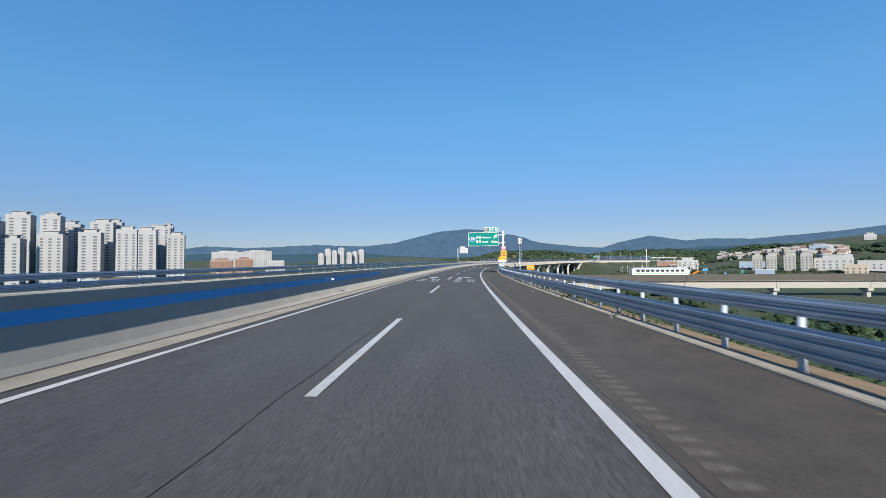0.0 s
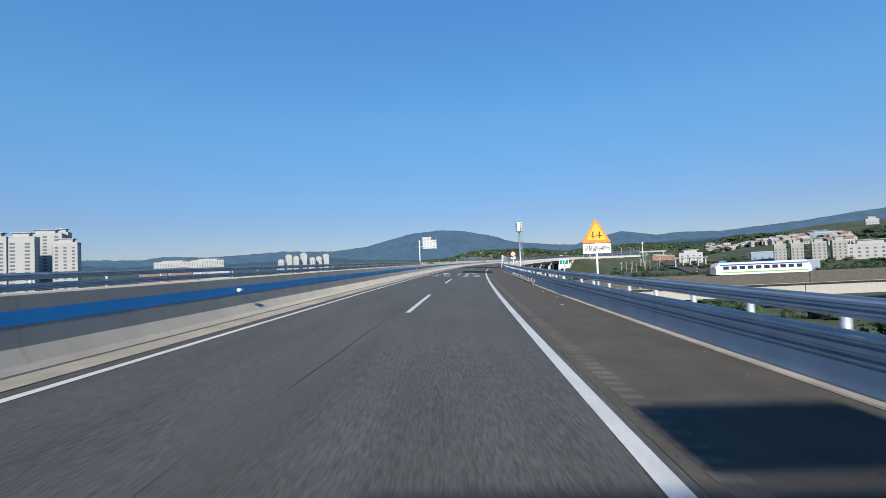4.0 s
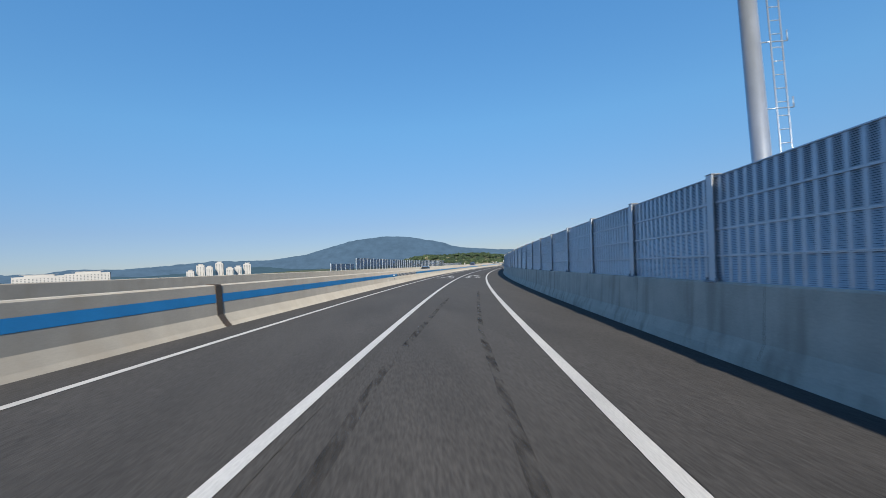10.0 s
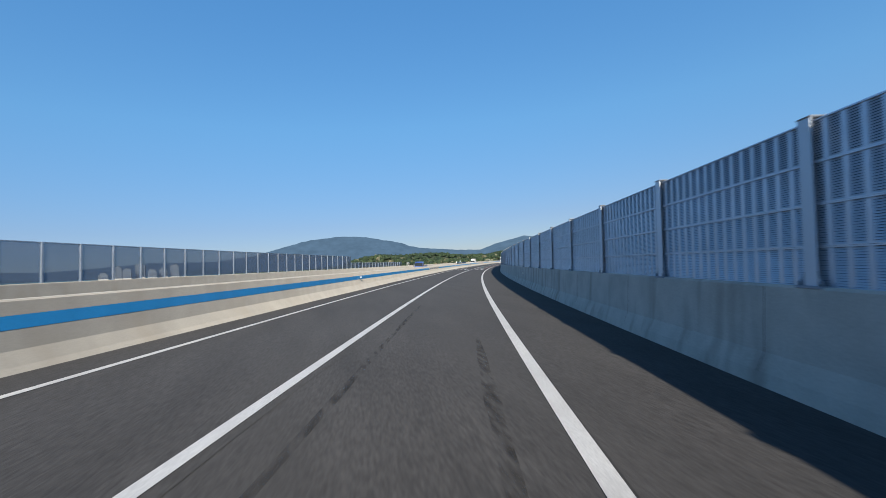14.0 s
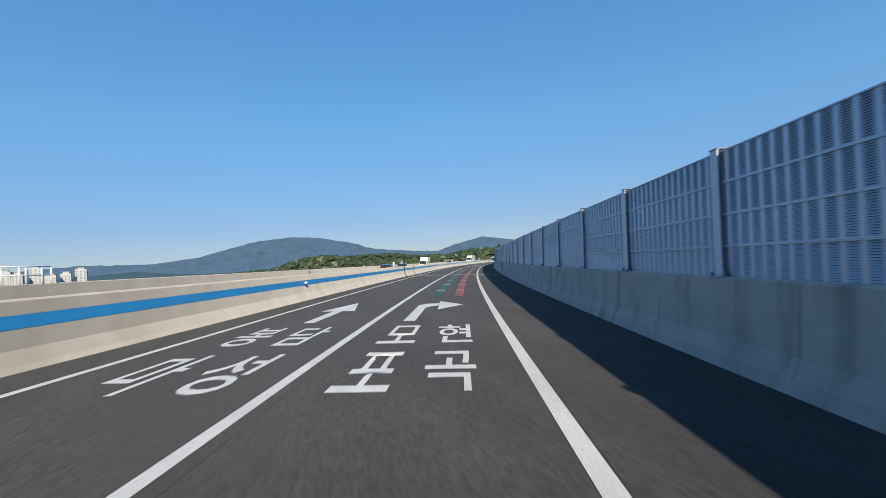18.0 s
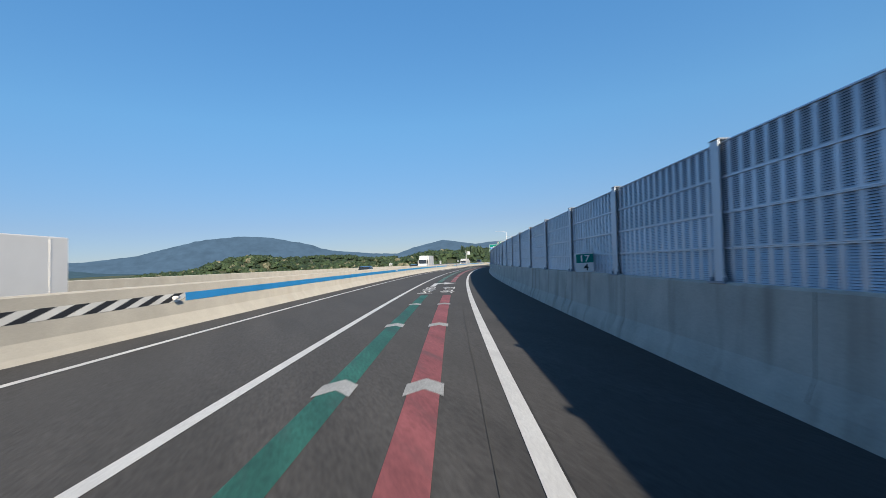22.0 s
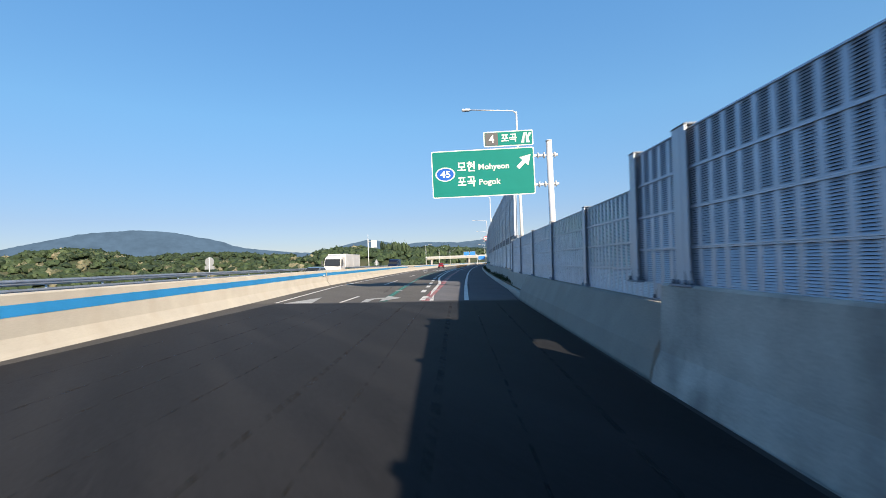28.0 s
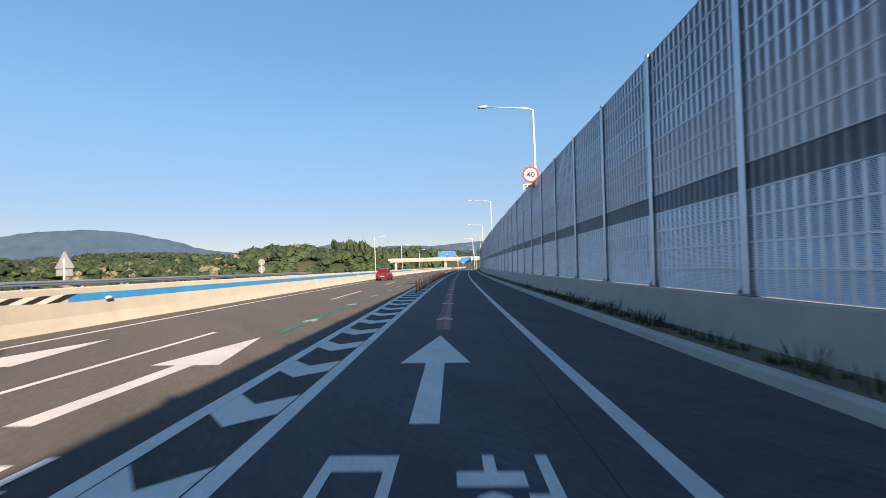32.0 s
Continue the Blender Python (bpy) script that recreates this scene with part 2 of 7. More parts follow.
JOINT_STEEL = mat("joint_steel_bed", (0.045, 0.047, 0.052), 0.6, 0.3, spots=0.3, grain=0.3)
STEEL_GREY = mat("grey_coated_steel", (0.44, 0.49, 0.56), 0.45, 0.3, spots=0.12, stain=(0.25, 0.27, 0.3), stain_amount=0.4)
GIRDER = mat("girder_paint", (0.40, 0.41, 0.42), 0.7, spots=0.15)
FROSTED = mat("frosted_pane", (0.50, 0.53, 0.56), 0.22, 0.15, spots=0.25, scale=0.6, stain=(0.33, 0.34, 0.35), stain_amount=0.6, stain_scale=1.2)


def clear(name, color, amount):
    """A thin clear pane: part see-through, part gloss."""
    m = bpy.data.materials.new(name)
    m.use_nodes = True
    nt = m.node_tree
    b = nt.nodes["Principled BSDF"]
    b.inputs["Base Color"].default_value = (*color, 1)
    b.inputs["Roughness"].default_value = 0.1
    tr = nt.nodes.new("ShaderNodeBsdfTransparent")
    tr.inputs["Color"].default_value = (0.72, 0.78, 0.84, 1)
    mx = nt.nodes.new("ShaderNodeMixShader")
    mx.inputs[0].default_value = amount
    nt.links.new(tr.outputs[0], mx.inputs[1])
    nt.links.new(b.outputs[0], mx.inputs[2])
    nt.links.new(mx.outputs[0], nt.nodes["Material Output"].inputs["Surface"])
    return m


CRACK = mat("seam_crack", (0.035, 0.035, 0.035), 0.9, grain=0.3)
CONCRETE_OLD = mat("weathered_concrete", (0.12, 0.115, 0.10), 0.9, spots=0.2, grain=0.2, stain=(0.08, 0.075, 0.07), stain_amount=0.5, stain_scale=0.3)
GUTTER = mat("grimy_gutter", (0.24, 0.225, 0.20), 0.9, spots=0.25, grain=0.25, stain=(0.14, 0.132, 0.12), stain_amount=0.7, stain_scale=0.7)
GATE_STEEL = mat("dark_gate_steel", (0.24, 0.28, 0.34), 0.5, 0.3, spots=0.15)
SIGN_BACK = mat("bare_sign_back", (0.34, 0.36, 0.38), 0.5, 0.3, spots=0.12)
TINTED = clear("tinted_clear_sheet", (0.16, 0.20, 0.27), 0.45)
GLASS_FAR = mat("far_window_glass", (0.10, 0.12, 0.14), 0.3, spots=0.1)
WALL_BRICK = mat("brown_brick_wall", (0.33, 0.20, 0.145), 0.85, spots=0.15, scale=0.1)
WALL_BEIGE = mat("beige_wall", (0.50, 0.44, 0.35), 0.85, spots=0.12, scale=0.1)
WALL_BLUE = mat("blue_grey_wall", (0.22, 0.30, 0.40), 0.7, spots=0.1, scale=0.1)
WALL_LIGHT = mat("light_house_wall", (0.42, 0.415, 0.405), 0.8, spots=0.1, scale=0.1)
ROOF_RED = mat("red_roof", (0.29, 0.19, 0.165), 0.8, spots=0.2, rand=0.25)
STRIPE_GREEN = mat("green_stripe", (0.12, 0.42, 0.12), 0.4)
SIGN_SKY = mat("sign_light_blue", (0.02, 0.22, 0.62), 0.5)

# ---- helpers ----
def obj(name, bm, material, parent=None, label="", smooth=False):
    me = bpy.data.meshes.new(name)
    bm.normal_update()
    bm.to_mesh(me)
    bm.free()
    for m in material if isinstance(material, (list, tuple)) else (material,):
        me.materials.append(m)
    if smooth:
        me.polygons.foreach_set("use_smooth", [True] * len(me.polygons))
    ob = new(name, me)
    if parent is not None:
        ob.parent = parent
    if label:
        ob["label"] = label
    return ob


def part(name, bm, material, parent, label="", smooth=False):
    return obj(name, bm, material, parent, label, smooth)


def thing(name, m, label, category, group="", kind=""):
    """An Empty at the base of a thing; its parts are built round its origin."""
    e = new(name)
    e.empty_display_size = 0.2
    e.matrix_world = m
    return tagged(e, label, category, group, kind)


def quad(bm, pts, mi=0):
    f = bm.faces.new([bm.verts.new(p) for p in pts])
    f.material_index = mi
    return f


def box(bm, x0, x1, y0, y1, z0, z1, bevel=0.0, mi=0, m=None):
    m = m or Matrix.Identity(4)
    v = [bm.verts.new(m @ Vector((x, y, z))) for x in (x0, x1) for y in (y0, y1) for z in (z0, z1)]
    fs = [bm.faces.new([v[i] for i in q]) for q in ((0, 1, 3, 2), (4, 6, 7, 5), (0, 4, 5, 1), (2, 3, 7, 6), (0, 2, 6, 4), (1, 5, 7, 3))]
    for f in fs:
        f.material_index = mi
    if bevel:
        es = list({e for f in fs for e in f.edges})
        bmesh.ops.bevel(bm, geom=es, offset=bevel, segments=1, affect="EDGES")
    return bm


def tube(bm, p, q, r0, r1=None, n=12, caps=True, mi=0):
    """A round bar from p to q."""
    p, q = Vector(p), Vector(q)
    r1 = r0 if r1 is None else r1
    rot = (q - p).to_track_quat("Z", "Y").to_matrix()
    rings = []
    for c, r in ((p, r0), (q, r1)):
        rings.append([bm.verts.new(c + rot @ Vector((r * math.cos(a), r * math.sin(a), 0))) for a in [2 * math.pi * i / n for i in range(n)]])
    for i in range(n):
        f = bm.faces.new((rings[0][i], rings[0][(i + 1) % n], rings[1][(i + 1) % n], rings[1][i]))
        f.smooth, f.material_index = True, mi
    if caps:
        for ring in (list(reversed(rings[0])), rings[1]):
            bm.faces.new(ring).material_index = mi
    return bm


def stretch(s0, s1, ds):
    n = max(1, int(math.ceil((s1 - s0) / ds - 1e-6)))
    return [s0 + (s1 - s0) * i / n for i in range(n + 1)]


def val(f, s):
    return f(s) if callable(f) else f


def sweep(bm, profile, s0, s1, ds=4.0, closed=True, caps=True, shift=0.0, mi=0):
    """Draws the section (u, z) along the road; shift moves it sideways, a number or a function of s."""
    rings = [[bm.verts.new(at(s, u + val(shift, s), z)) for u, z in profile] for s in stretch(s0, s1, ds)]
    n = len(profile)
    for a, b in zip(rings, rings[1:]):
        for i in range(n if closed else n - 1):
            j = (i + 1) % n
            bm.faces.new((a[i], a[j], b[j], b[i])).material_index = mi
    if closed and caps:
        bm.faces.new(rings[0]).material_index = mi
        bm.faces.new(list(reversed(rings[-1]))).material_index = mi
    return bm


def ribbon(bm, u0, u1, s0, s1, z=0.004, ds=2.0, mi=0):
    """A flat strip lying on the road; u0 and u1 are numbers or functions of s."""
    ss = stretch(s0, s1, ds)
    a = [bm.verts.new(at(s, val(u0, s), z)) for s in ss]
    b = [bm.verts.new(at(s, val(u1, s), z)) for s in ss]
    for i in range(len(ss) - 1):
        bm.faces.new((a[i], b[i], b[i + 1], a[i + 1])).material_index = mi
    return bm


def knots(*kv):
    xs, ys = [a for a, b in kv], [b for a, b in kv]
    return lambda s: float(np.interp(s, xs, ys))


def polygon(bm, pts, mi=0):
    f = bm.faces.new([bm.verts.new(p) for p in pts])
    f.material_index = mi
    return f

# ---- letters, cut once ----
_cut = {}


def cut_letters(bodies):
    """The letters as flat faces, scaled to a box one wide and one high."""
    obs = []
    for body, bold in bodies:
        cu = bpy.data.curves.new("letters", "FONT")
        cu.body, cu.offset, cu.resolution_u = body, bold, 3
        obs.append((body, bold, new("letters", cu)))
    dg = bpy.context.evaluated_depsgraph_get()
    for body, bold, ob in obs:
        me = bpy.data.meshes.new_from_object(ob.evaluated_get(dg))
        p = np.array([v.co[:2] for v in me.vertices])
        lo, hi = p.min(0), p.max(0)
        for v in me.vertices:
            v.co.x, v.co.y = (v.co.x - lo[0]) / (hi[0] - lo[0]), (v.co.y - lo[1]) / (hi[1] - lo[1])
        _cut[body, bold] = me
    for body, bold, ob in obs:
        cu = ob.data
        bpy.data.objects.remove(ob)
        bpy.data.curves.remove(cu)


def glyphs(body, bold=0.0):
    bm = bmesh.new()
    bm.from_mesh(_cut[body, bold])
    return bm


cut_letters([(ch, 0.01) for ch in "포곡모현마성봉담"] + [(w, 0.02) for w in ("45", "모현", "포곡", "100")] + [(w, 0.016) for w in ("Mohyeon", "Pogok", "600m", "4", "2km", "17", ".8", "6", ".2")] +
            [(w, 0.012) for w in ("Photo", "enforcement")] + [(w, 0.014) for w in ("교량길이409m", "교량구간", "램프구간")] + [("40", 0.022)])

# ---- the road ----
LEFT = knots((-160, -7.2), (640, -7.2), (655, -8.3), (668, -9.5), (690, -10.1), (736, -11.6), (800, -13.0), (1000, -14.5), (1600, -14.5))
RIGHT = knots((-160, -0.09), (60, -0.09), (150, -0.07), (230, 0.0), (2000, 0.0))
WALL_SHIFT = knots((0, 0.0), (714, 0.0), (742, 0.3), (2000, 0.3))
KERB = knots((-160, 3.0), (200, 3.0), (204, 2.75), (630, 2.75), (636, 2.3), (655, 2.2), (662, 2.45), (2000, 2.45))
END = 1500.0


def lefty(off):
    return lambda s: LEFT(s) + off


bm = bmesh.new()
ribbon(bm, lefty(-1.25), KERB, -150, 219, 0.0, 4.0)
ribbon(bm, lefty(-1.25), KERB, 219, 655, 0.0, 4.0, 1)
ribbon(bm, lefty(-1.25), KERB, 655, END, 0.0, 4.0, 2)
road = tagged(obj("road", bm, (ASPHALT, ASPHALT_BRIDGE, ASPHALT_GREY)), "grey asphalt carriageway of a raised motorway, with worn tracks", "road", kind="structure")

bm = bmesh.new()
ribbon(bm, 0.12, lambda s: KERB(s) - 0.02, -150, 219, 0.004, 4.0)
ribbon(bm, 0.12, lambda s: KERB(s) - 0.02, 219, 655, 0.004, 4.0, 1)
tagged(obj("hard_shoulder", bm, (ASPHALT_OLD, ASPHALT_BRIDGE)), "brownish worn asphalt hard shoulder beside the lanes", "road", kind="structure")

bm = bmesh.new()
ribbon(bm, lefty(-13.0), lefty(-1.85), -150, END, 0.0, 4.0)
tagged(obj("opposite_road", bm, ASPHALT), "grey asphalt carriageway for the opposite traffic", "road", kind="structure")

for u0, u1, s0, s1 in ((-3.75, 0.9, 157.7, 167.8), (-8.1, 2.7, 204.3, 218.0), (-8.2, 2.2, 629.3, 654.5)):
    bm = bmesh.new()
    ribbon(bm, u0, u1, s0, s1, 0.006, 3.0)
    tagged(obj("asphalt_patch", bm, ASPHALT_NEW if s0 < 600 else ASPHALT_FRESH), "black fresh asphalt patch across the lanes", "road patch", "asphalt patches", "structure")

# painted lines
def marking(name, label, *strips, material=None, z=0.008):
    bm = bmesh.new()
    for u0, u1, s0, s1 in strips:
        ribbon(bm, u0, u1, s0, s1, z)
    return tagged(obj(name, bm, material or PAINT), label, "road marking", kind="structure")


marking("left_edge_line", "white painted left edge line", *[(lefty(-0.08), lefty(0.08), a, b) for a, b in ((-150, 204.6), (222, 628), (655, END))])
marking("right_edge_line", "white painted right edge line, slightly worn", *[(lambda s: RIGHT(s) - 0.1, lambda s: RIGHT(s) + 0.1, a, b) for a, b in ((-150, 157.8), (167.8, 203.7), (219, 628), (655, END))])
marking("lane_line", "white painted solid lane line", (-3.64, -3.46, 227, 628))
MIDDLE = knots((655, -5.6), (670, -6.25), (690, -6.95), (700, -7.2), (733, -8.0), (800, -9.2), (1000, -10.8), (1500, -10.8))
for k in range(-7, 10):
    a = 5.6 + 20 * k
    if a < 155 or 166 < a < 188:
        marking("lane_dash", "white painted lane dash", (-3.63, -3.47, a, a + 8))
for a in np.arange(670.3, 1100, 20.0):
    marking("lane_dash", "white painted lane dash", (lambda s: MIDDLE(s) - 0.07, lambda s: MIDDLE(s) + 0.07, a, a + 8))
TAPER = knots((650, -1.9), (655, -2.1), (661.6, -2.43), (667.8, -2.6), (676, -3.0), (685.3, -3.45), (692.5, -3.6), (711, -4.15), (722, -4.5), (731, -4.68), (800, -5.3), (900, -7.0))
for a in np.arange(660.6, 711.0, 4.86):
    marking("taper_dash", "short broad white taper dash", (lambda s: TAPER(s) - 0.13, lambda s: TAPER(s) + 0.13, a, a + 2.15))
marking("lane_dash", "white painted lane dash", (-5.48, -5.33, 654.8, 658.2))
marking("taper_dash", "short broad white taper dash", (-2.08, -1.82, 655.3, 657.6))
bm = bmesh.new()
polygon(bm, [at(a, b, .009) for a, b in ((654.7, -4.5), (656.3, -4.62), (657.0, -4.2), (657.1, -3.85), (656.5, -3.85), (656.2, -4.22), (654.8, -4.22))])
polygon(bm, [at(a, b, .009) for a, b in ((658.25, -3.9), (656.8, -3.05), (655.1, -3.78))])
tagged(obj("turn_arrow", bm, PAINT_WORN), "worn white arrow, half covered by fresh asphalt", "road marking", "road arrows", "structure")
bm = bmesh.new()
polygon(bm, [at(a, b, .009) for a, b in ((657.9, -7.18), (654.7, -7.85), (654.7, -6.6))])
tagged(obj("ahead_arrow", bm, PAINT_WORN), "worn white arrow head beside fresh asphalt", "road marking", "road arrows", "structure")
EXIT = knots((655, -1.52), (661.6, -1.88), (671, -2.05), (677, -2.5), (684, -2.96), (700, -3.33), (707, -3.47), (718, -3.64), (731, -3.67), (900, -3.67))
marking("exit_lane_line", "white solid line beside the exit lane", (lambda s: EXIT(s) - 0.1, lambda s: EXIT(s) + 0.1, 655, 900))
marking("hatch_edge_line", "white line along the hatched gore", (lambda s: TAPER(s) - 0.1, lambda s: TAPER(s) + 0.1, 713.5, 900))
bm = bmesh.new()
ribbon(bm, lambda s: EXIT(s), lambda s: KERB(s) - 0.02, 655, 1000, 0.004, 4.0)
tagged(obj("exit_lane", bm, ASPHALT_EXIT), "dark newer asphalt of the exit lane", "road", kind="structure")
# chevrons of the hatched gore
t_hatch = thing("gore_hatching", Matrix.Identity(4), "white hatched gore of slanted bars between the lanes", "road marking", kind="structure")
for a in np.arange(714.1, 800.0, 2.13):
    bm = bmesh.new()
    uo, ui, um = TAPER(a) + 0.1, EXIT(a) - 0.12, (TAPER(a) + EXIT(a)) / 2 + 0.1
    um -= 0.13
    for p_, q_, d in ((uo, um, .45), (um, ui, .42)):
        a0, a1 = (a + d, a) if p_ == uo else (a, a + d)
        polygon(bm, [at(a0, p_, .009), at(a1, q_, .009), at(a1 + .78, q_, .009), at(a0 + .78, p_, .009)])
    part("hatch_bar", bm, PAINT, t_hatch)


def guide_line(name, mid, spans, material, label, half=lambda s: 0.205, core=None):
    """A coloured guide line half a metre wide, with a white chevron each six metres."""
    t = thing(name, Matrix.Identity(4), label, "road marking", kind="structure")
    for a, b, first in spans:
        bm = bmesh.new()
        ribbon(bm, lambda s: mid(s) - half(s), lambda s: mid(s) + half(s), a, b, 0.006)
        part("colour_strip", bm, material, t)
        if a > 650:
            bm = bmesh.new()
            ribbon(bm, lambda s: mid(s) + core[0], lambda s: mid(s) + core[1], a, b, 0.0085)
            part("repainted_core", bm, core[2], t)
        for s in np.arange(first, b, 6.02):
            if s < a:
                continue
            bm = bmesh.new()
            m, k = mid(s), half(s) + 0.05
            polygon(bm, [at(s, m - k, .011), at(s + .3, m, .011), at(s + .85, m, .011), at(s + .55, m - k, .011)])
            polygon(bm, [at(s + .3, m, .011), at(s, m + k, .011), at(s + .55, m + k, .011), at(s + .85, m, .011)])
            part("chevron", bm, PAINT_WORN, t)
    return t


RED_U = knots((400, -1.24), (450, -1.22), (462, -1.12), (480, -1.14), (505, -1.12), (550, -1.24), (640, -1.26), (648, -1.6), (655, -1.75), (661, -1.8), (668, -1.75), (680, -1.95), (690, -2.07), (1000, -2.05))
GREEN_U = knots((400, -2.3), (480, -2.38), (505, -2.28), (550, -2.35), (600, -2.37), (640, -3.2), (655, -3.6), (662, -3.98), (684, -5.1), (690, -5.4), (700, -5.6), (736, -6.25), (800, -7.0), (1000, -8.5))
guide_line("red_guide_line", RED_U, ((430, 459.8, 433.9), (461.6, 522.5, 462.9), (537, 628, 541.4), (655, 723.9, 656.0), (738.3, 860, 740.3)), PAINT_RED, "faded red guide line with white chevrons, for the exit", core=(0.0, 0.15, PAINT_PINK))
guide_line("green_guide_line", GREEN_U, ((430, 459.8, 433.9), (462.0, 522.5, 462.9), (537, 628, 541.4), (655, 722.5, 656.0), (738.0, 900, 740.3)), PAINT_GREEN, "faded green guide line with white chevrons, for the main lanes", knots((400, .19), (628, .19), (655, .17), (675, .13), (900, .12)), core=(-0.035, 0.035, PAINT_TEAL))

# rumble strip outside the edge line
t_rumble = thing("rumble_strip", Matrix.Identity(4), "milled rumble strip of short grooves beside the edge line", "road marking", kind="structure")
me_r = None
for i in range(300):
    s = 2.0 + 0.3 * i
    if me_r is None:
        bm = bmesh.new()
        box(bm, -0.14, 0.14, -0.075, 0.075, -0.01, 0.008)
        o = part("groove_edge", bm, ASPHALT_PALE, t_rumble)
        me_r = o.data
    else:
        o = new("groove_edge", me_r)
        o.parent = t_rumble
    o.matrix_basis = stand(s, 0.42, 0, False)

bm = bmesh.new()
for i in range(300, 640):
    if 518 <= i <= 550:
        continue
    box(bm, -0.14, 0.14, -0.075, 0.075, -0.01, 0.008, m=stand(2.0 + 0.3 * i, 0.42, 0, False))
part("groove_edges", bm, ASPHALT_PALE, t_rumble)["kind"] = "stuff"

# pale gutter beside the median
bm = bmesh.new()
ribbon(bm, -8.18, -7.58, -150, 219, 0.012, 4.0)
tagged(obj("gutter", bm, GUTTER), "pale concrete gutter strip along the median", "gutter", kind="structure")

# expansion joints across the bridge
for s0, skew in ((218.7, -0.42), (460.75, -0.26), (628.6, 0.0)):
    t = thing("expansion_joint", Matrix.Identity(4), "steel finger joint between pale concrete strips across the lanes", "expansion joint", "expansion joints", "structure")
    for a, b, name, m_ in ((-0.75, -0.32, "concrete_strip", CONCRETE), (0.32, 0.75, "concrete_strip", CONCRETE), (-0.32, 0.32, "steel_bed", JOINT_STEEL)):
        bm = bmesh.new()
        us = [-8.3 + 11.0 * i / 22 for i in range(23)]
        lo = [bm.verts.new(at(s0 + a + skew * u, u, 0.013)) for u in us]
        hi = [bm.verts.new(at(s0 + b + skew * u, u, 0.013)) for u in us]
        for i in range(22):
            bm.faces.new((lo[i], lo[i + 1], hi[i + 1], hi[i]))
        part(name, bm, m_, t)
    me_t = None
    for i in range(84):
        u = -8.2 + 0.13 * i
        if me_t is None:
            bm = bmesh.new()
            box(bm, -0.04, 0.04, -0.24, 0.24, 0, 0.012)
            o = part("steel_finger", bm, FINGER_STEEL, t)
            me_t = o.data
        else:
            o = new("steel_finger", me_t)
            o.parent = t
        o.matrix_basis = stand(s0 + skew * u, u, 0.014, False)

# median barrier, with its blue band, striped stretches and joint covers
MED = [(-1.15, 0.0), (-1.25, 0.10), (-1.42, 0.34), (-1.50, 1.16), (-1.54, 1.19), (-1.76, 1.19), (-1.80, 1.16), (-1.88, 0.34), (-2.05, 0.10), (-2.15, 0.0)]
STRIPED = ((36.5, 48.5), (148, 160.3), (270.3, 282.7), (390, 402.5), (500, 512.6), (612, 625), (727, 739.5), (845, 857))


def median_u(s, z, off=0.004):
    return LEFT(s) + (-1.42 - 0.08 * (z - 0.34) / 0.88) + off


BAND_LOW = knots((-160, .69), (628, .69), (650, .76), (2000, .76))
MED_JOINTS = (222.5, 239.7, 462.1, 469.7, 629.3, 671.0)
cuts = [-150.0, *MED_JOINTS, 1200.0]
for a, b in zip(cuts, cuts[1:]):
    bm = bmesh.new()
    sweep(bm, MED, a + 0.12, b - 0.12, 4.0, shift=LEFT)
    o = tagged(obj("median_barrier", bm, CONCRETE), "stained concrete median barrier with a painted blue band", "barrier", "median barriers", "structure")
    edges = sorted({a + 0.12, b - 0.12, *[q for st in STRIPED for q in st if a < q < b]})
    for p, q in zip(edges, edges[1:]):
        if any(st[0] - 0.01 <= p and q <= st[1] + 0.01 for st in STRIPED):
            n = int((q - p) / 0.42)
            for i in range(n):
                bm = bmesh.new()
                zb = BAND_LOW(p)
                s0, s1 = p + (q - p) * i / n, p + (q - p) * (i + 1) / n
                polygon(bm, [at(s0 - .35, median_u(s0, zb), zb), at(s1 - .35, median_u(s1, zb), zb), at(s1 + .35, median_u(s1, zb + .235), zb + .235), at(s0 + .35, median_u(s0, zb + .235), zb + .235)])
                part("hazard_stripe", bm, BLACK if i % 2 == 0 else WHITE_WORN, o)
        else:
            bm = bmesh.new()
            ss = stretch(p, q, 4.0)
            lo = [bm.verts.new(at(s, median_u(s, BAND_LOW(s)), BAND_LOW(s))) for s in ss]
            hi = [bm.verts.new(at(s, median_u(s, BAND_LOW(s) + .235), BAND_LOW(s) + .235)) for s in ss]
            for i in range(len(ss) - 1):
                bm.faces.new((lo[i], lo[i + 1], hi[i + 1], hi[i]))
            part("blue_band", bm, BLUE, o, "bright blue painted band")


def joint_cover(s, prof, name="joint_cover", w=0.33, face=None, label="brown rusty steel plate over the barrier joint", material=RUST):
    """A rusty steel plate bent over the gap of a barrier, with dark bolt slots along both edges; face: the foot and the head of its road side."""
    t = thing(name, Matrix.Identity(4), label, "joint cover", "joint covers")
    bm = bmesh.new()
    sweep(bm, prof, s - w, s + w, 1.0)
    part("plate", bm, material, t)
    if face:
        (u0, z0), (u1, z1) = face
        for d in (-w + 0.07, w - 0.07):
            for k in (0.12, 0.38, 0.64, 0.9):
                bm = bmesh.new()
                polygon(bm, [at(s + d + a, u0 + (u1 - u0) * q, z0 + (z1 - z0) * q) for a, q in ((-.035, k - .018), (.035, k - .018), (.035, k + .018), (-.035, k + .018))])
                part("bolt_slot", bm, BLACK, t)
    return t


for s in MED_JOINTS[:5]:
    joint_cover(s, [(u + (0.015 if u > -1.6 else -0.015) + LEFT(s), z + (0.015 if z > 1 else 0)) for u, z in MED], w=0.33 if s in (222.5, 462.1, 629.3) else 0.16, face=((LEFT(s) - 1.399, 0.34), (LEFT(s) - 1.479, 1.16)) if s in (222.5, 462.1, 629.3) else None)

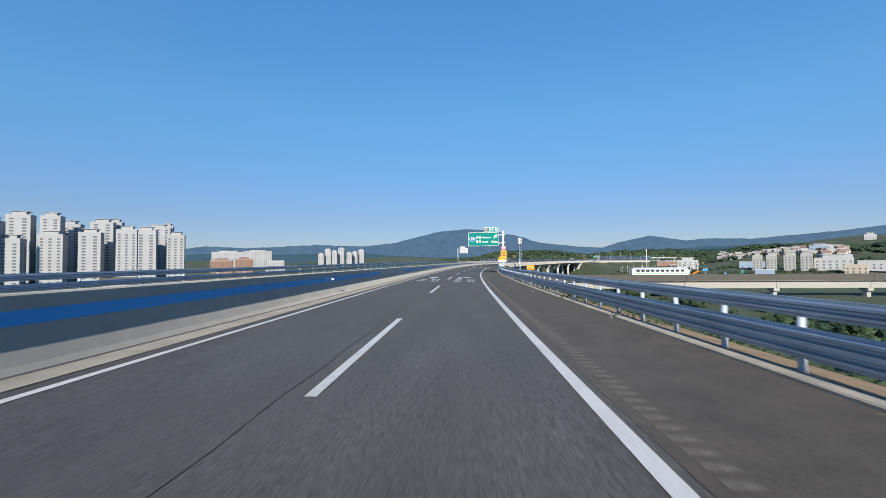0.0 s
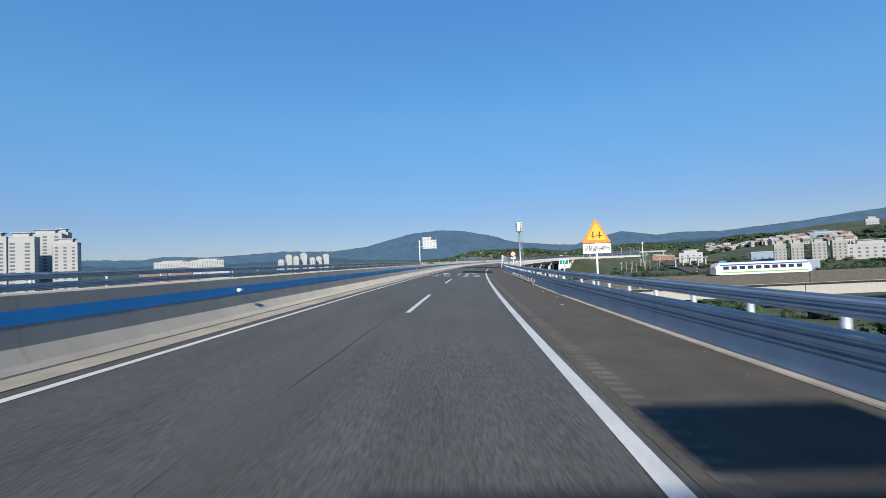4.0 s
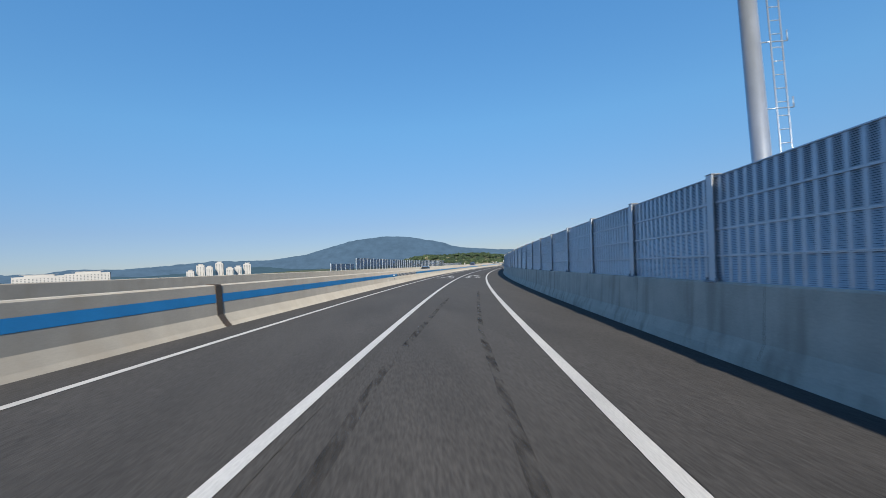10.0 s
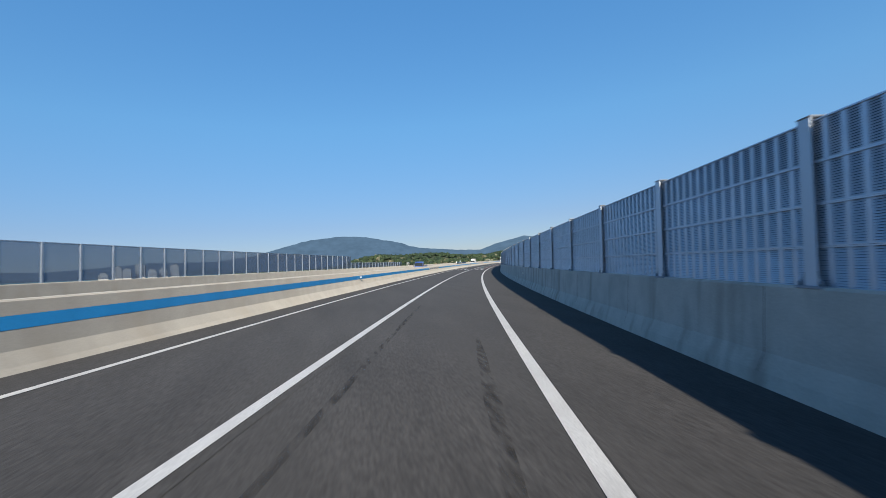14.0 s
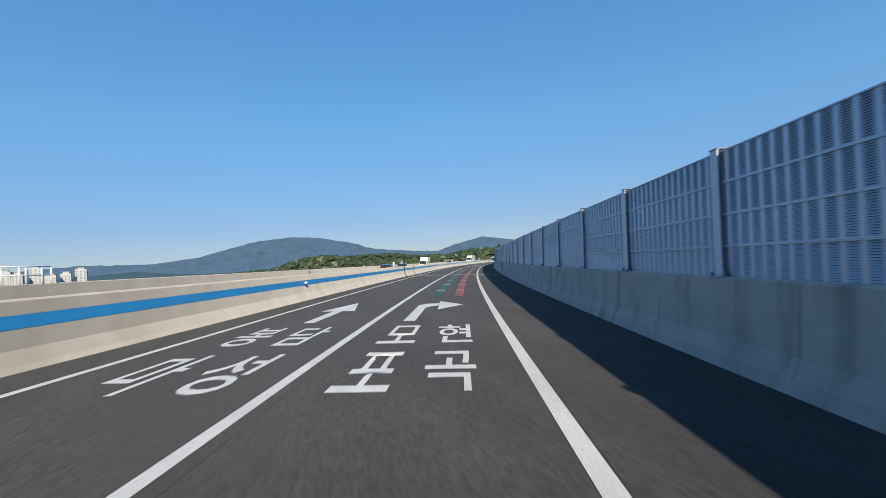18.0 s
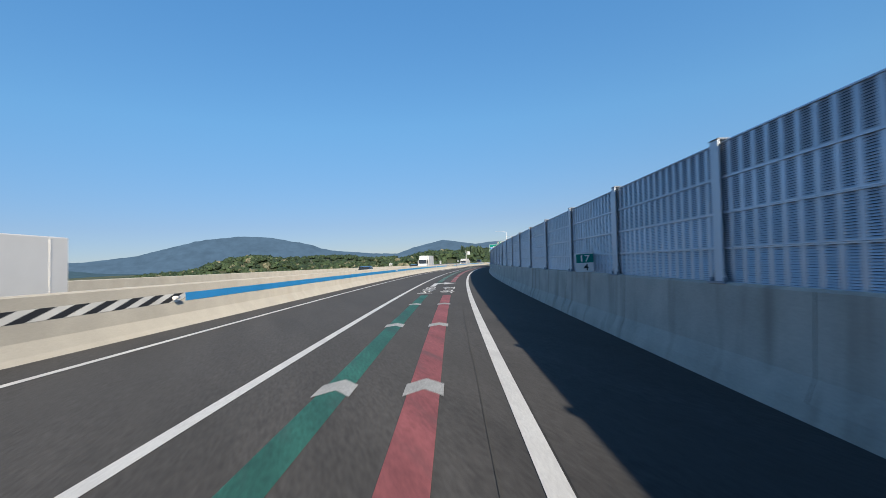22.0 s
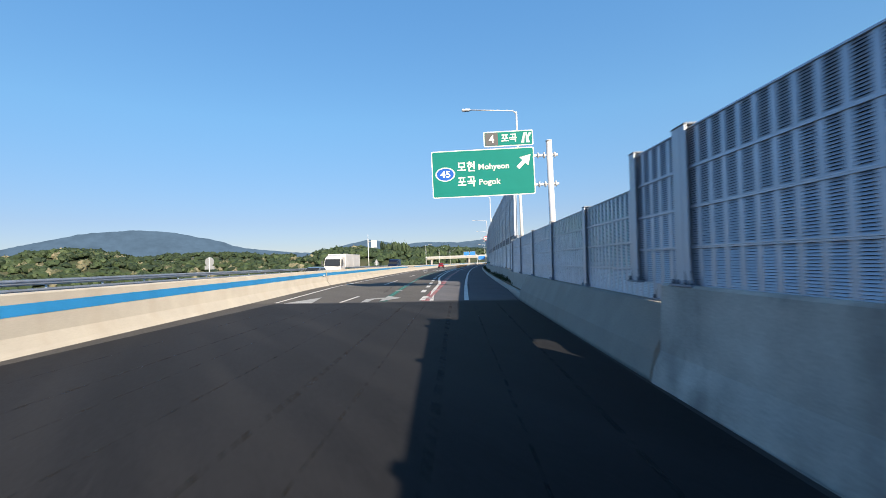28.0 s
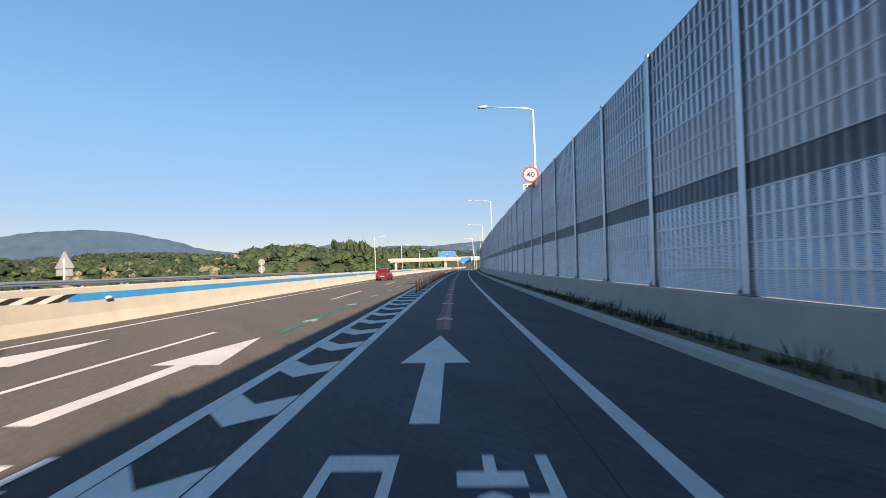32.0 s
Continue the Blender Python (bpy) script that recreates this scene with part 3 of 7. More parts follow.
for s in np.arange(-14.0, 215.0, 9.3):
    bm = bmesh.new()
    for (v0, z0), (v1, z1) in (((-1.247, .1), (-1.415, .34)), ((-1.415, .34), (-1.490, 1.15))):
        polygon(bm, [at(s, LEFT(s) + v0, z0), at(s + .012, LEFT(s) + v0, z0), at(s + .012, LEFT(s) + v1, z1), at(s, LEFT(s) + v1, z1)])
    tagged(obj("contraction_joint", bm, CONCRETE_OLD), "thin dark joint across the median barrier", "joint", "contraction joints", "structure")

# low lamps that mark the barriers
def marker_lamp(s, u, z, side):
    t = thing("marker_lamp", stand(s, u, z, False), "small white cylindrical marker lamp on the barrier", "marker lamp", "marker lamps")
    bm = bmesh.new()
    tube(bm, (side * 0.02, 0, 0), (side * 0.10, 0, 0), 0.025, n=8)
    part("bracket", bm, STEEL, t)
    bm = bmesh.new()
    tube(bm, (side * 0.13, -0.12, 0), (side * 0.13, 0.10, 0), 0.05, 0.04, n=12)
    part("housing", bm, WHITE, t)
    bm = bmesh.new()
    tube(bm, (side * 0.13, -0.135, 0), (side * 0.13, -0.12, 0), 0.053, n=12)
    part("lens", bm, STEEL_WHITE, t)


for s in (23.5, 63.2, 104.3, 145.2, 187, 227.6, 268, 308, 349, 389, 430, 473, 512, 553, 594, 634, 670, 704.5, 741, 782):
    marker_lamp(s, median_u(s, 0.82), 0.82, 1)
for s in (230, 308.3, 350, 476, 555, 600):
    marker_lamp(s, 2.86, 0.88, -1)

# kerb and guard rail beside the shoulder
bm = bmesh.new()
for a, b, h in ((-150, 72, 0.06), (72, 125, 0.03), (125, 148, 0.14), (148, 192, 0.03), (192, 206, 0.14)):
    sweep(bm, [(3.0, -0.3), (3.0, h - 0.02), (3.03, h), (3.25, h), (3.25, -0.3)], a, b, 4.0)
tagged(obj("kerb", bm, GUTTER), "low worn concrete kerb along the shoulder", "kerb", kind="structure")
WB = [(0.0, -0.155), (0.02, -0.15), (0.02, -0.11), (0.085, -0.085), (0.085, -0.045), (0.0, -0.02), (0.0, 0.02), (0.085, 0.045), (0.085, 0.085), (0.02, 0.11), (0.02, 0.15), (0.0, 0.155)]

THRIE = [(0.0, -0.235), (0.02, -0.23), (0.02, -0.19), (0.085, -0.165), (0.085, -0.125), (0.0, -0.10), (0.0, -0.06), (0.085, -0.035), (0.085, 0.035), (0.0, 0.06), (0.0, 0.10), (0.085, 0.125), (0.085, 0.165), (0.02, 0.19), (0.02, 0.23), (0.0, 0.235)]


def guard_rail(name, u, s0, s1, side, heights, label, step=2.0, shift=0.0, top=1.05, tall=(), k=1.0, k_tall=1.0, lift=0.0):
    t = thing(name, Matrix.Identity(4), label, "guard rail", "guard rails")
    for z in heights:
        for a in np.arange(s0, s1, 24.0):
            bm = bmesh.new()
            sweep(bm, [(u - side * p, z + q * (k_tall if z in tall else k)) for p, q in (THRIE if z in tall else WB)], a, min(a + 24.1, s1), 4.0, closed=False, shift=shift)
            ss, n = stretch(a, min(a + 24.1, s1), 4.0), len(THRIE if z in tall else WB)
            for i, v in enumerate(bm.verts):
                v.co.z += val(lift, ss[i // n])
            part("beam", bm, STEEL, t)
    bm = bmesh.new()
    tube(bm, (0, 0, -0.3), (0, 0, top), 0.058, n=10)
    me = None
    for s in np.arange(s0 + 1, s1, step):
        if me is None:
            o = part("post", bm, STEEL_POST, t)
            me = o.data
        else:
            o = new("post", me)
            o.parent = t
        o.matrix_basis = stand(s, u + side * 0.12 + val(shift, s), val(lift, s))
    return t


guard_rail("guard_rail", 3.28, -60, 207, 1, (0.555, 1.07), "galvanised steel double-beam guard rail on round posts", 2.0, top=1.13, tall=(0.555,), k=0.92, k_tall=0.97, lift=knots((-60, -.055), (20, -.055), (113, .015), (165, .06), (207, .06)))
for a, b in ((72.0, 125.0), (148.0, 192.0)):
    bm = bmesh.new()
    sweep(bm, [(3.215, 0.012), (3.215, 0.36), (3.23, 0.36), (3.23, 0.012)], a, b, 4.0)
    tagged(obj("skirt_plate", bm, STEEL_GREY), "flat galvanised steel plate under the guard rail beam", "plate", "skirt plates", "structure")
guard_rail("guard_rail", -12.9, -60, 219, -1, (0.60, 1.05), "galvanised steel double-beam guard rail beyond the opposite lanes", 4.0, shift=LEFT, top=1.15)

bm = bmesh.new()
for u0, z0, u1, z1 in ((3.25, 0.06, 4.4, -0.12), (4.4, -0.12, 9.5, -2.0)):
    ss = stretch(-60, 206, 4.0)
    a, b = [bm.verts.new(at(s, u0, z0)) for s in ss], [bm.verts.new(at(s, u1, z1)) for s in ss]
    for i in range(len(ss) - 1):
        bm.faces.new((a[i], b[i], b[i + 1], a[i + 1])).material_index = 0 if u0 < 4 else 1
tagged(obj("road_bank", bm, (SOIL, GRASS)), "bank of bare soil and grass behind the guard rail", "bank", kind="structure")

# parapets of the bridge
PAR_U = knots((0, 0.0), (626, 0.0), (630, -0.1), (643, -0.5), (2000, -0.5))
PAR = [(2.72, 0.0), (2.76, 0.18), (2.86, 0.42), (2.90, 1.28), (2.93, 1.31), (3.17, 1.31), (3.2, 1.28), (3.2, -1.2), (2.72, -1.2)]
FAR_PAR = [(-13.0, 0.0), (-12.96, 0.18), (-12.86, 0.42), (-12.82, 1.12), (-12.79, 1.15), (-12.55, 1.15), (-12.5, 1.12), (-12.5, -1.2), (-13.0, -1.2)]
FAR_PAR = [(-12.5 - (13.0 + u), z) for u, z in FAR_PAR]
cuts = [204.0, 217.5, 460.3, 628.6, 641.9]
for a, b in zip(cuts, cuts[1:]):
    bm = bmesh.new()
    sweep(bm, PAR, a + (0.15 if a > 205 else 0), b - 0.15, 4.0, shift=PAR_U)
    tagged(obj("parapet", bm, CONCRETE_GRIMY if a > 620 else CONCRETE_STREAKED), "stained grey concrete bridge parapet under the noise barrier", "parapet", "parapets", "structure")
for s in cuts[1:-1]:
    joint_cover(s, [(u + (-0.015 if u < 3 else 0.015) + PAR_U(s), z + (0.015 if z > 1 else 0)) for u, z in PAR], face=((2.839 + PAR_U(s), 0.42), (2.879 + PAR_U(s), 1.28)))
for s in np.arange(224.0, 627.0, 5.0):
    if abs(s - 460.3) < 1.0:
        continue
    bm = bmesh.new()
    for (v0, z0), (v1, z1) in (((2.756, .18), (2.856, .42)), ((2.856, .42), (2.896, 1.28))):
        polygon(bm, [at(s, v0, z0), at(s + .014, v0, z0), at(s + .014, v1, z1), at(s, v1, z1)])
    tagged(obj("contraction_joint", bm, CONCRETE_OLD), "thin dark joint across the parapet", "joint", "contraction joints", "structure")
cuts = [219.0, 461.0, 640.0]
for a, b in zip(cuts, cuts[1:]):
    bm = bmesh.new()
    sweep(bm, FAR_PAR, a + 0.15, b - 0.15, 4.0, shift=LEFT)
    tagged(obj("far_parapet", bm, CONCRETE), "pale concrete parapet beyond the opposite lanes", "parapet", "parapets", "structure")
    joint_cover(a, [(u + (0.015 if u > -12.8 else -0.015) + LEFT(a), z + (0.015 if z > 1 else 0)) for u, z in FAR_PAR], label="grey steel plate over the far parapet joint", material=STEEL_GREY)

# base wall and kerb of the exit lane
bm = bmesh.new()
sweep(bm, [(3.3, -0.4), (3.3, 1.0), (3.33, 1.02), (3.72, 1.02), (3.75, 1.0), (3.75, -2)], 664.3, 900, 4.0, shift=WALL_SHIFT)
tagged(obj("barrier_base_wall", bm, CONCRETE_PALE), "pale stained concrete base wall under the tall noise barrier", "wall", kind="structure")
bm = bmesh.new()
sweep(bm, [(2.35, 0.0), (2.42, 0.35), (2.72, 0.95), (2.75, 0.98), (3.2, 0.98), (3.22, 0.95), (3.22, -1.2), (2.35, -1.2)], 642.0, 656.0, 4.0)
tagged(obj("barrier_base_wall", bm, CONCRETE), "stained concrete base wall under a low noise barrier", "wall", kind="structure")
bm = bmesh.new()
sweep(bm, [(2.84, -0.4), (2.84, 0.96), (2.87, 0.98), (3.2, 0.98), (3.22, 0.95), (3.22, -1.2)], 656.0, 664.3, 4.0)
tagged(obj("barrier_base_wall", bm, CONCRETE_PALE), "upright stained concrete base wall behind the verge", "wall", kind="structure")
bm = bmesh.new()
sweep(bm, [(2.42, -0.2), (2.45, 0.15), (2.49, 0.18), (2.66, 0.18), (2.68, 0.15), (2.68, -0.2)], 656.1, 900, 4.0)
tagged(obj("kerb", bm, CONCRETE_PALE), "pale concrete kerb along the exit lane", "kerb", kind="structure")
bm = bmesh.new()
ribbon(bm, 2.67, lambda s: 2.85 if s < 664.3 else 3.31 + WALL_SHIFT(s), 656.1, 900, 0.17, 4.0)
tagged(obj("verge", bm, SOIL), "narrow verge of bare soil under the noise barrier", "verge", kind="structure")

# bridge slab, girders and piers
bm = bmesh.new()
sweep(bm, [(3.2, -0.02), (3.2, -0.45), (1.2, -0.75), (-18, -0.75), (-20.6, -0.45), (-20.6, -0.02)], 207, 640, 6.0)
tagged(obj("bridge_deck", bm, CONCRETE), "concrete deck of the raised road", "bridge", kind="structure")
for u in (1.0, -2.5, -6.0):
    for a in np.arange(212, 596, 48.0):
        bm = bmesh.new()
        sweep(bm, [(u - .3, -0.76), (u + .3, -0.76), (u + .2, -1.1), (u + .2, -2.3), (u + .4, -2.6), (u - .4, -2.6), (u - .2, -2.3), (u - .2, -1.1)], a, min(a + 47.6, 598), 8.0)
        tagged(obj("bridge_girder", bm, GIRDER), "grey girder under the bridge deck", "girder", "bridge girders", "structure")
for s in np.arange(212, 600, 48.0):
    t = thing("bridge_pier", stand(s, -3.0), "pale concrete bridge pier with a broad cap", "pier", "bridge piers")
    bm = bmesh.new()
    box(bm, -5.5, 5.5, -1.1, 1.1, -4.3, -2.62, 0.15)
    part("cap", bm, CONCRETE_PALE, t)
    for x in (-3.2, 3.2):
        bm = bmesh.new()
        tube(bm, (x, 0, -20), (x, 0, -4.3), 1.1, n=20)
        part("column", bm, CONCRETE_PALE, t)
bm = bmesh.new()
box(bm, -21, 3.2, -1.5, 1.5, -18, -0.8, 0.1, m=stand(600, 0))
tagged(obj("bridge_abutment", bm, CONCRETE_PALE), "pale concrete bridge abutment", "abutment", kind="structure")

# noise barrier: posts each four metres and panels half a metre high
def panel_mesh(w, h, bent=0.0):
    """A panel facing -x: plain upright strips between columns of louvre hoods that open downwards, before a dark filling."""
    bm = bmesh.new()
    box(bm, -0.012, 0.06, -w / 2, w / 2, 0, h, mi=1)
    box(bm, -0.056, -0.001, -w / 2, w / 2, h - 0.018, h, mi=0)
    box(bm, -0.050, -0.001, -w / 2, w / 2, 0, 0.012, mi=0)
    n = int(round(w / 0.247))
    p, m = w / n, 16
    d = (h - 0.03) / m
    for i in range(n):
        y = -w / 2 + i * p
        box(bm, -0.041, -0.02, y, y + 0.088, 0.012, h - 0.018)
        for k in range(m):
            z = 0.012 + d * k
            quad(bm, [(-0.045, y + 0.088, z), (-0.033, y + 0.088, z + d * 0.84), (-0.033, y + p, z + d * 0.84), (-0.045, y + p, z)])
    if bent:
        for v in bm.verts:
            v.co.x -= bent * math.exp(-((v.co.y + w * .33) / 0.55) ** 2) * math.sin(math.pi * min(v.co.z / h, 1.0)) ** .7 * (0.7 + 0.5 * math.sin(5 * v.co.y + 4 * v.co.z))
            v.co.z += bent * 0.5 * math.exp(-((v.co.y + w * .33) / 0.8) ** 2) * math.sin(4 * v.co.y)
    return bm


meshes = {}
posts_set = set()
ROW_H = 0.485
TALL_H = 0.491


def noise_barrier(s0, s1, u, z0, rows, label, pick=None, doors=(), row_h=ROW_H, bent=False):
    t = thing("noise_barrier", Matrix.Identity(4), label, "noise barrier", "noise barriers")
    n = max(1, int(round((s1 - s0) / 4.0)))
    ss = [s0 + (s1 - s0) * i / n for i in range(n + 1)]

    def shared(name, key, build, material, m):
        if key in meshes:
            o = new(name, meshes[key])
            o.parent = t
        else:
            o = part(name, build(), material, t)
            meshes[key] = o.data
        o.matrix_basis = m

    def post_bm():
        bm = bmesh.new()
        h = rows * row_h + 0.03
        sect = ((-.10, -.10), (-.086, -.10), (-.086, -.005), (.086, -.005), (.086, -.10), (.10, -.10), (.10, .10), (.086, .10), (.086, .005), (-.086, .005), (-.086, .10), (-.10, .10))
        a, b = [bm.verts.new((x, y, 0)) for x, y in sect], [bm.verts.new((x, y, h)) for x, y in sect]
        for i in range(12):
            bm.faces.new((a[i], a[(i + 1) % 12], b[(i + 1) % 12], b[i]))
        bm.faces.new(list(reversed(a)))
        bm.faces.new(b)
        return bm

    def cap_bm():
        bm = bmesh.new()
        box(bm, -0.11, 0.11, -0.11, 0.11, rows * row_h + 0.032, rows * row_h + 0.05, 0.004)
        return bm

    def foot_bm():
        bm = bmesh.new()
        box(bm, -0.15, 0.15, -0.2, 0.2, 0.0, 0.03, 0.005)
        for y in (-0.13, 0.13):
            tube(bm, (-0.12, y * 1.2, 0.03), (-0.12, y * 1.2, 0.085), 0.02, n=6)
        x = -0.10
        for a_, b_ in ((-0.102, -0.19), (0.102, 0.19)):
            v = [bm.verts.new(q) for q in ((x, a_, 0.03), (x, b_, 0.03), (x, a_, 0.2), (x + .014, a_, 0.03), (x + .014, b_, 0.03), (x + .014, a_, 0.2))]
            for q in ((0, 1, 2), (5, 4, 3), (0, 3, 4, 1), (1, 4, 5, 2), (2, 5, 3, 0)):
                bm.faces.new([v[k] for k in q])
        return bm

    for s in ss:
        if (rows, round(s, 1)) in posts_set:
            continue
        posts_set.add((rows, round(s, 1)))
        m = stand(s, val(u, s), z0, False)
        shared("post", ("post", rows), post_bm, PANEL_TALL if rows > 4 else STEEL_POST, m)
        shared("post_cap", ("cap", rows), cap_bm, PANEL_GREY, m)
        shared("base_plate", "foot", foot_bm, GATE_STEEL, m)
    for a, b in zip(ss, ss[1:]):
        p, q = at(a, val(u, a), z0), at(b, val(u, b), z0)
        up = stand((a + b) / 2, 0, 0, False).to_3x3() @ Vector((0, 0, 1))
        d = (q - p).normalized()
        x = d.cross(up).normalized()
        m = Matrix((x, d, x.cross(d))).transposed().to_4x4()
        w = round((q - p).length - 0.06, 2)
        door = [k for k in doors if a <= k < b]
        for r in range(rows):
            k = pick(r) if pick else PANEL
            m2 = m.copy()
            m2.translation = (p + q) / 2 + up * (r * row_h)
            if door and r < 2:
                m3 = m2.copy()
                m3.translation += d * 0.72
                shared("panel", ("panel", k.name, 2.45), lambda: panel_mesh(2.45, 0.482), (k, PANEL_DARK), m3)
                m3 = m2.copy()
                m3.translation -= d * 1.71
                shared("panel", ("panel", k.name, 0.5), lambda: panel_mesh(0.5, 0.482), (k, PANEL_DARK), m3)
            else:
                bad = bent and r == 0 and a == s0
                shared("panel", ("panel", k.name, w, row_h, bad), lambda: panel_mesh(w, row_h - 0.003, 0.09 if bad else 0.0), (k, PANEL_DARK), m2)
        if door:
            m2 = m.copy()
            m2.translation = (p + q) / 2 - d * 0.98

            def leaf_bm():
                bm = bmesh.new()
                box(bm, -0.03, 0.02, -0.4, 0.4, 0.04, 0.98, 0.008)
                return bm

            def frame_bm():
                bm = bmesh.new()
                box(bm, -0.07, 0.05, -0.48, -0.41, 0, 1.03)
                box(bm, -0.07, 0.05, 0.41, 0.48, 0, 1.03)
                box(bm, -0.07, 0.05, -0.41, 0.41, 0.985, 1.03)
                return bm
            shared("access_door", "leaf", leaf_bm, PANEL_PALE, m2)
            shared("door_frame", "doorframe", frame_bm, STEEL_GREY, m2)
    return t


LOW = "blue-grey aluminium noise barrier with louvred panels between steel posts"
for a, b, dd in ((205.0, 217.2, ()), (217.2, 219.6, ()), (219.6, 303.15, ()), (303.15, 415.72, (402.3,)), (415.72, 458.75, ()), (458.75, 462.79, ()), (462.79, 505.7, (496.2,)), (505.7, 573.0, (538.5,)), (573.0, 629.2, (580.5,))):
    noise_barrier(a, b, 3.04, 1.29, 4, LOW, doors=dd, bent=a == 462.79)
noise_barrier(629.2, 641.2, lambda s: 3.04 + PAR_U(s), 1.29, 4, LOW)
bay = noise_barrier(641.33, 642.66, lambda s: 3.04 + PAR_U(s), 1.29, 4, "narrow end bay of a grey louvred noise barrier")
# added plate across the sideways step, keeps a sliver of sun off the road
bm = bmesh.new()
box(bm, 0.06, 0.56, 0.0, 0.012, 0.0, 1.94, m=stand(642.73, 2.54, 1.29, False))
part("end_plate", bm, STEEL_GREY, bay)
noise_barrier(642.86, 664.0, 3.0, 0.98, 4, "lower run of grey aluminium noise barrier on a concrete base")
TALL = lambda r: PANEL_GREY if r == 4 else PANEL_PALE if 5 <= r <= 7 else PANEL_TALL
for a, b in ((667.1, 690.31), (690.31, 734.94), (734.94, 826.9), (826.9, 900.0)):
    noise_barrier(a, b, lambda s: 3.53 + WALL_SHIFT(s), 1.04, 13, "tall noise barrier with pale panels and a dark grey stripe", TALL, row_h=TALL_H)
# glazed emergency gate between the two heights
t = thing("emergency_gate", stand(665.55, 3.3, 1.0, False), "steel framed gate with two frosted panes between noise barriers", "gate")
for y in (-1.5, 0.0, 1.5):
    bm = bmesh.new()
    box(bm, -0.06, 0.06, y - 0.07, y + 0.07, 0, 2.25, 0.01)
    part("gate_post", bm, GATE_STEEL, t)
for z in (0.0, 2.15):
    bm = bmesh.new()
    box(bm, -0.055, 0.055, -1.43, 1.43, z, z + 0.12, 0.01)
    part("gate_rail", bm, GATE_STEEL, t)
for y in (-0.75, 0.75):
    bm = bmesh.new()
    box(bm, -0.01, 0.01, y - 0.67, y + 0.67, 0.13, 2.14)
    part("frosted_pane", bm, FROSTED, t)

# see-through fence beyond the opposite lanes
for s0, s1, h in ((284.0, 294.0, 0.95), (295.0, 385.0, 1.85), (385.0, 421.0, 0.9)):
    t = thing("clear_noise_fence", Matrix.Identity(4), "fence of tinted clear panes between grey posts, on the far parapet", "noise fence", "noise fences")
    me_p = me_g = me_r2 = None
    ss = list(np.arange(s0, s1, 2.0))
    for s in ss:
        m = stand(s, LEFT(s) - 12.85, 1.15, False)
        if me_p is None:
            bm = bmesh.new()
            box(bm, -0.06, 0.06, -0.05, 0.05, 0, h, 0.008)
            o = part("post", bm, STEEL, t)
            me_p = o.data
            bm = bmesh.new()
            box(bm, -0.012, 0.012, 0.06, 1.96, 0.05, h - 0.04)
            g = part("clear_pane", bm, TINTED, t)
            me_g = g.data
            bm = bmesh.new()
            box(bm, -0.03, 0.03, 0.05, 1.97, h - 0.04, h)
            r_ = part("top_rail", bm, STEEL, t)
            me_r2 = r_.data
        else:
            o, g, r_ = new("post", me_p), new("clear_pane", me_g), new("top_rail", me_r2)
            o.parent = g.parent = r_.parent = t
        o.matrix_basis = g.matrix_basis = r_.matrix_basis = m
guard_rail("guard_rail", -12.9, 641, 800, -1, (0.60, 1.05), "galvanised steel double-beam guard rail beyond the opposite lanes", 4.0, shift=LEFT, top=1.15)

# white access rails on the far parapet
for s in (427.2, 518.9, 600.0):
    t = thing("access_rail", stand(s, LEFT(s) - 12.7, 1.14), "white tubular access rail on the far parapet", "rail", "access rails")
    for y in (-1.4, -0.95, -0.2, 0.1, 0.85, 1.3):
        bm = bmesh.new()
        tube(bm, (0, y, 0), (0, y + (0.35 if y < -1.2 else 0), 0.78), 0.03, n=8)
        part("upright", bm, STEEL_WHITE, t)
    for z in (0.4, 0.78):
        bm = bmesh.new()
        tube(bm, (0, -1.2 if z < .5 else -1.05, z), (0, 1.3, z), 0.03, n=8)
        part("rail_bar", bm, STEEL_WHITE, t)

# ---- lettering ----
def written(body, x0, x1, z0, z1, y, bold=0.012):
    """Letters upright on a board that faces -y."""
    bm = glyphs(body, bold)
    for v in bm.verts:
        v.co = Vector((x0 + (x1 - x0) * v.co.x, y, z0 + (z1 - z0) * v.co.y))
    return bm


def road_word(rows, s, u, material=None):
    """Words painted on the lane: two rows of two tall letters, the first row nearest."""
    t = thing("road_lettering", Matrix.Identity(4), "tall white letters painted on the lane, naming the way", "road marking", "road lettering", "structure")
    for r, word in enumerate(rows):
        for c, ch in enumerate(word):
            bm = glyphs(ch, 0.01)
            bmesh.ops.subdivide_edges(bm, edges=bm.edges[:], cuts=1)
            s0, u0 = s + r * 3.45, u - 1.0 + c * 1.2
            for v in bm.verts:
                v.co = at(s0 + 2.55 * v.co.y, u0 + 0.8 * v.co.x, 0.009)
            part("letter", bm, material or PAINT, t)


def turn_arrow(s, u):
    bm = bmesh.new()
    for pts in (((0, -.80), (0, -.46), (3.6, -.46), (4.05, -.28), (4.25, -.05), (5.2, -.05), (5.1, -.52), (4.6, -.80)), ((2.9, .02), (6.1, -.08), (4.5, .90))):
        polygon(bm, [at(s + a, u + b, 0.009) for a, b in pts])
    return tagged(obj("turn_arrow", bm, PAINT), "white painted arrow bending to the right", "road marking", "road arrows", "structure")


def ahead_arrow(s, u, w=0.32):
    bm = bmesh.new()
    polygon(bm, [at(s + a, u + b, 0.009) for a, b in ((0, -w / 2), (0, w / 2), (3.0, w / 2), (3.0, .6), (6.1, 0), (3.0, -.6), (3.0, -w / 2))])
    return tagged(obj("ahead_arrow", bm, PAINT), "white painted arrow pointing ahead", "road marking", "road arrows", "structure")


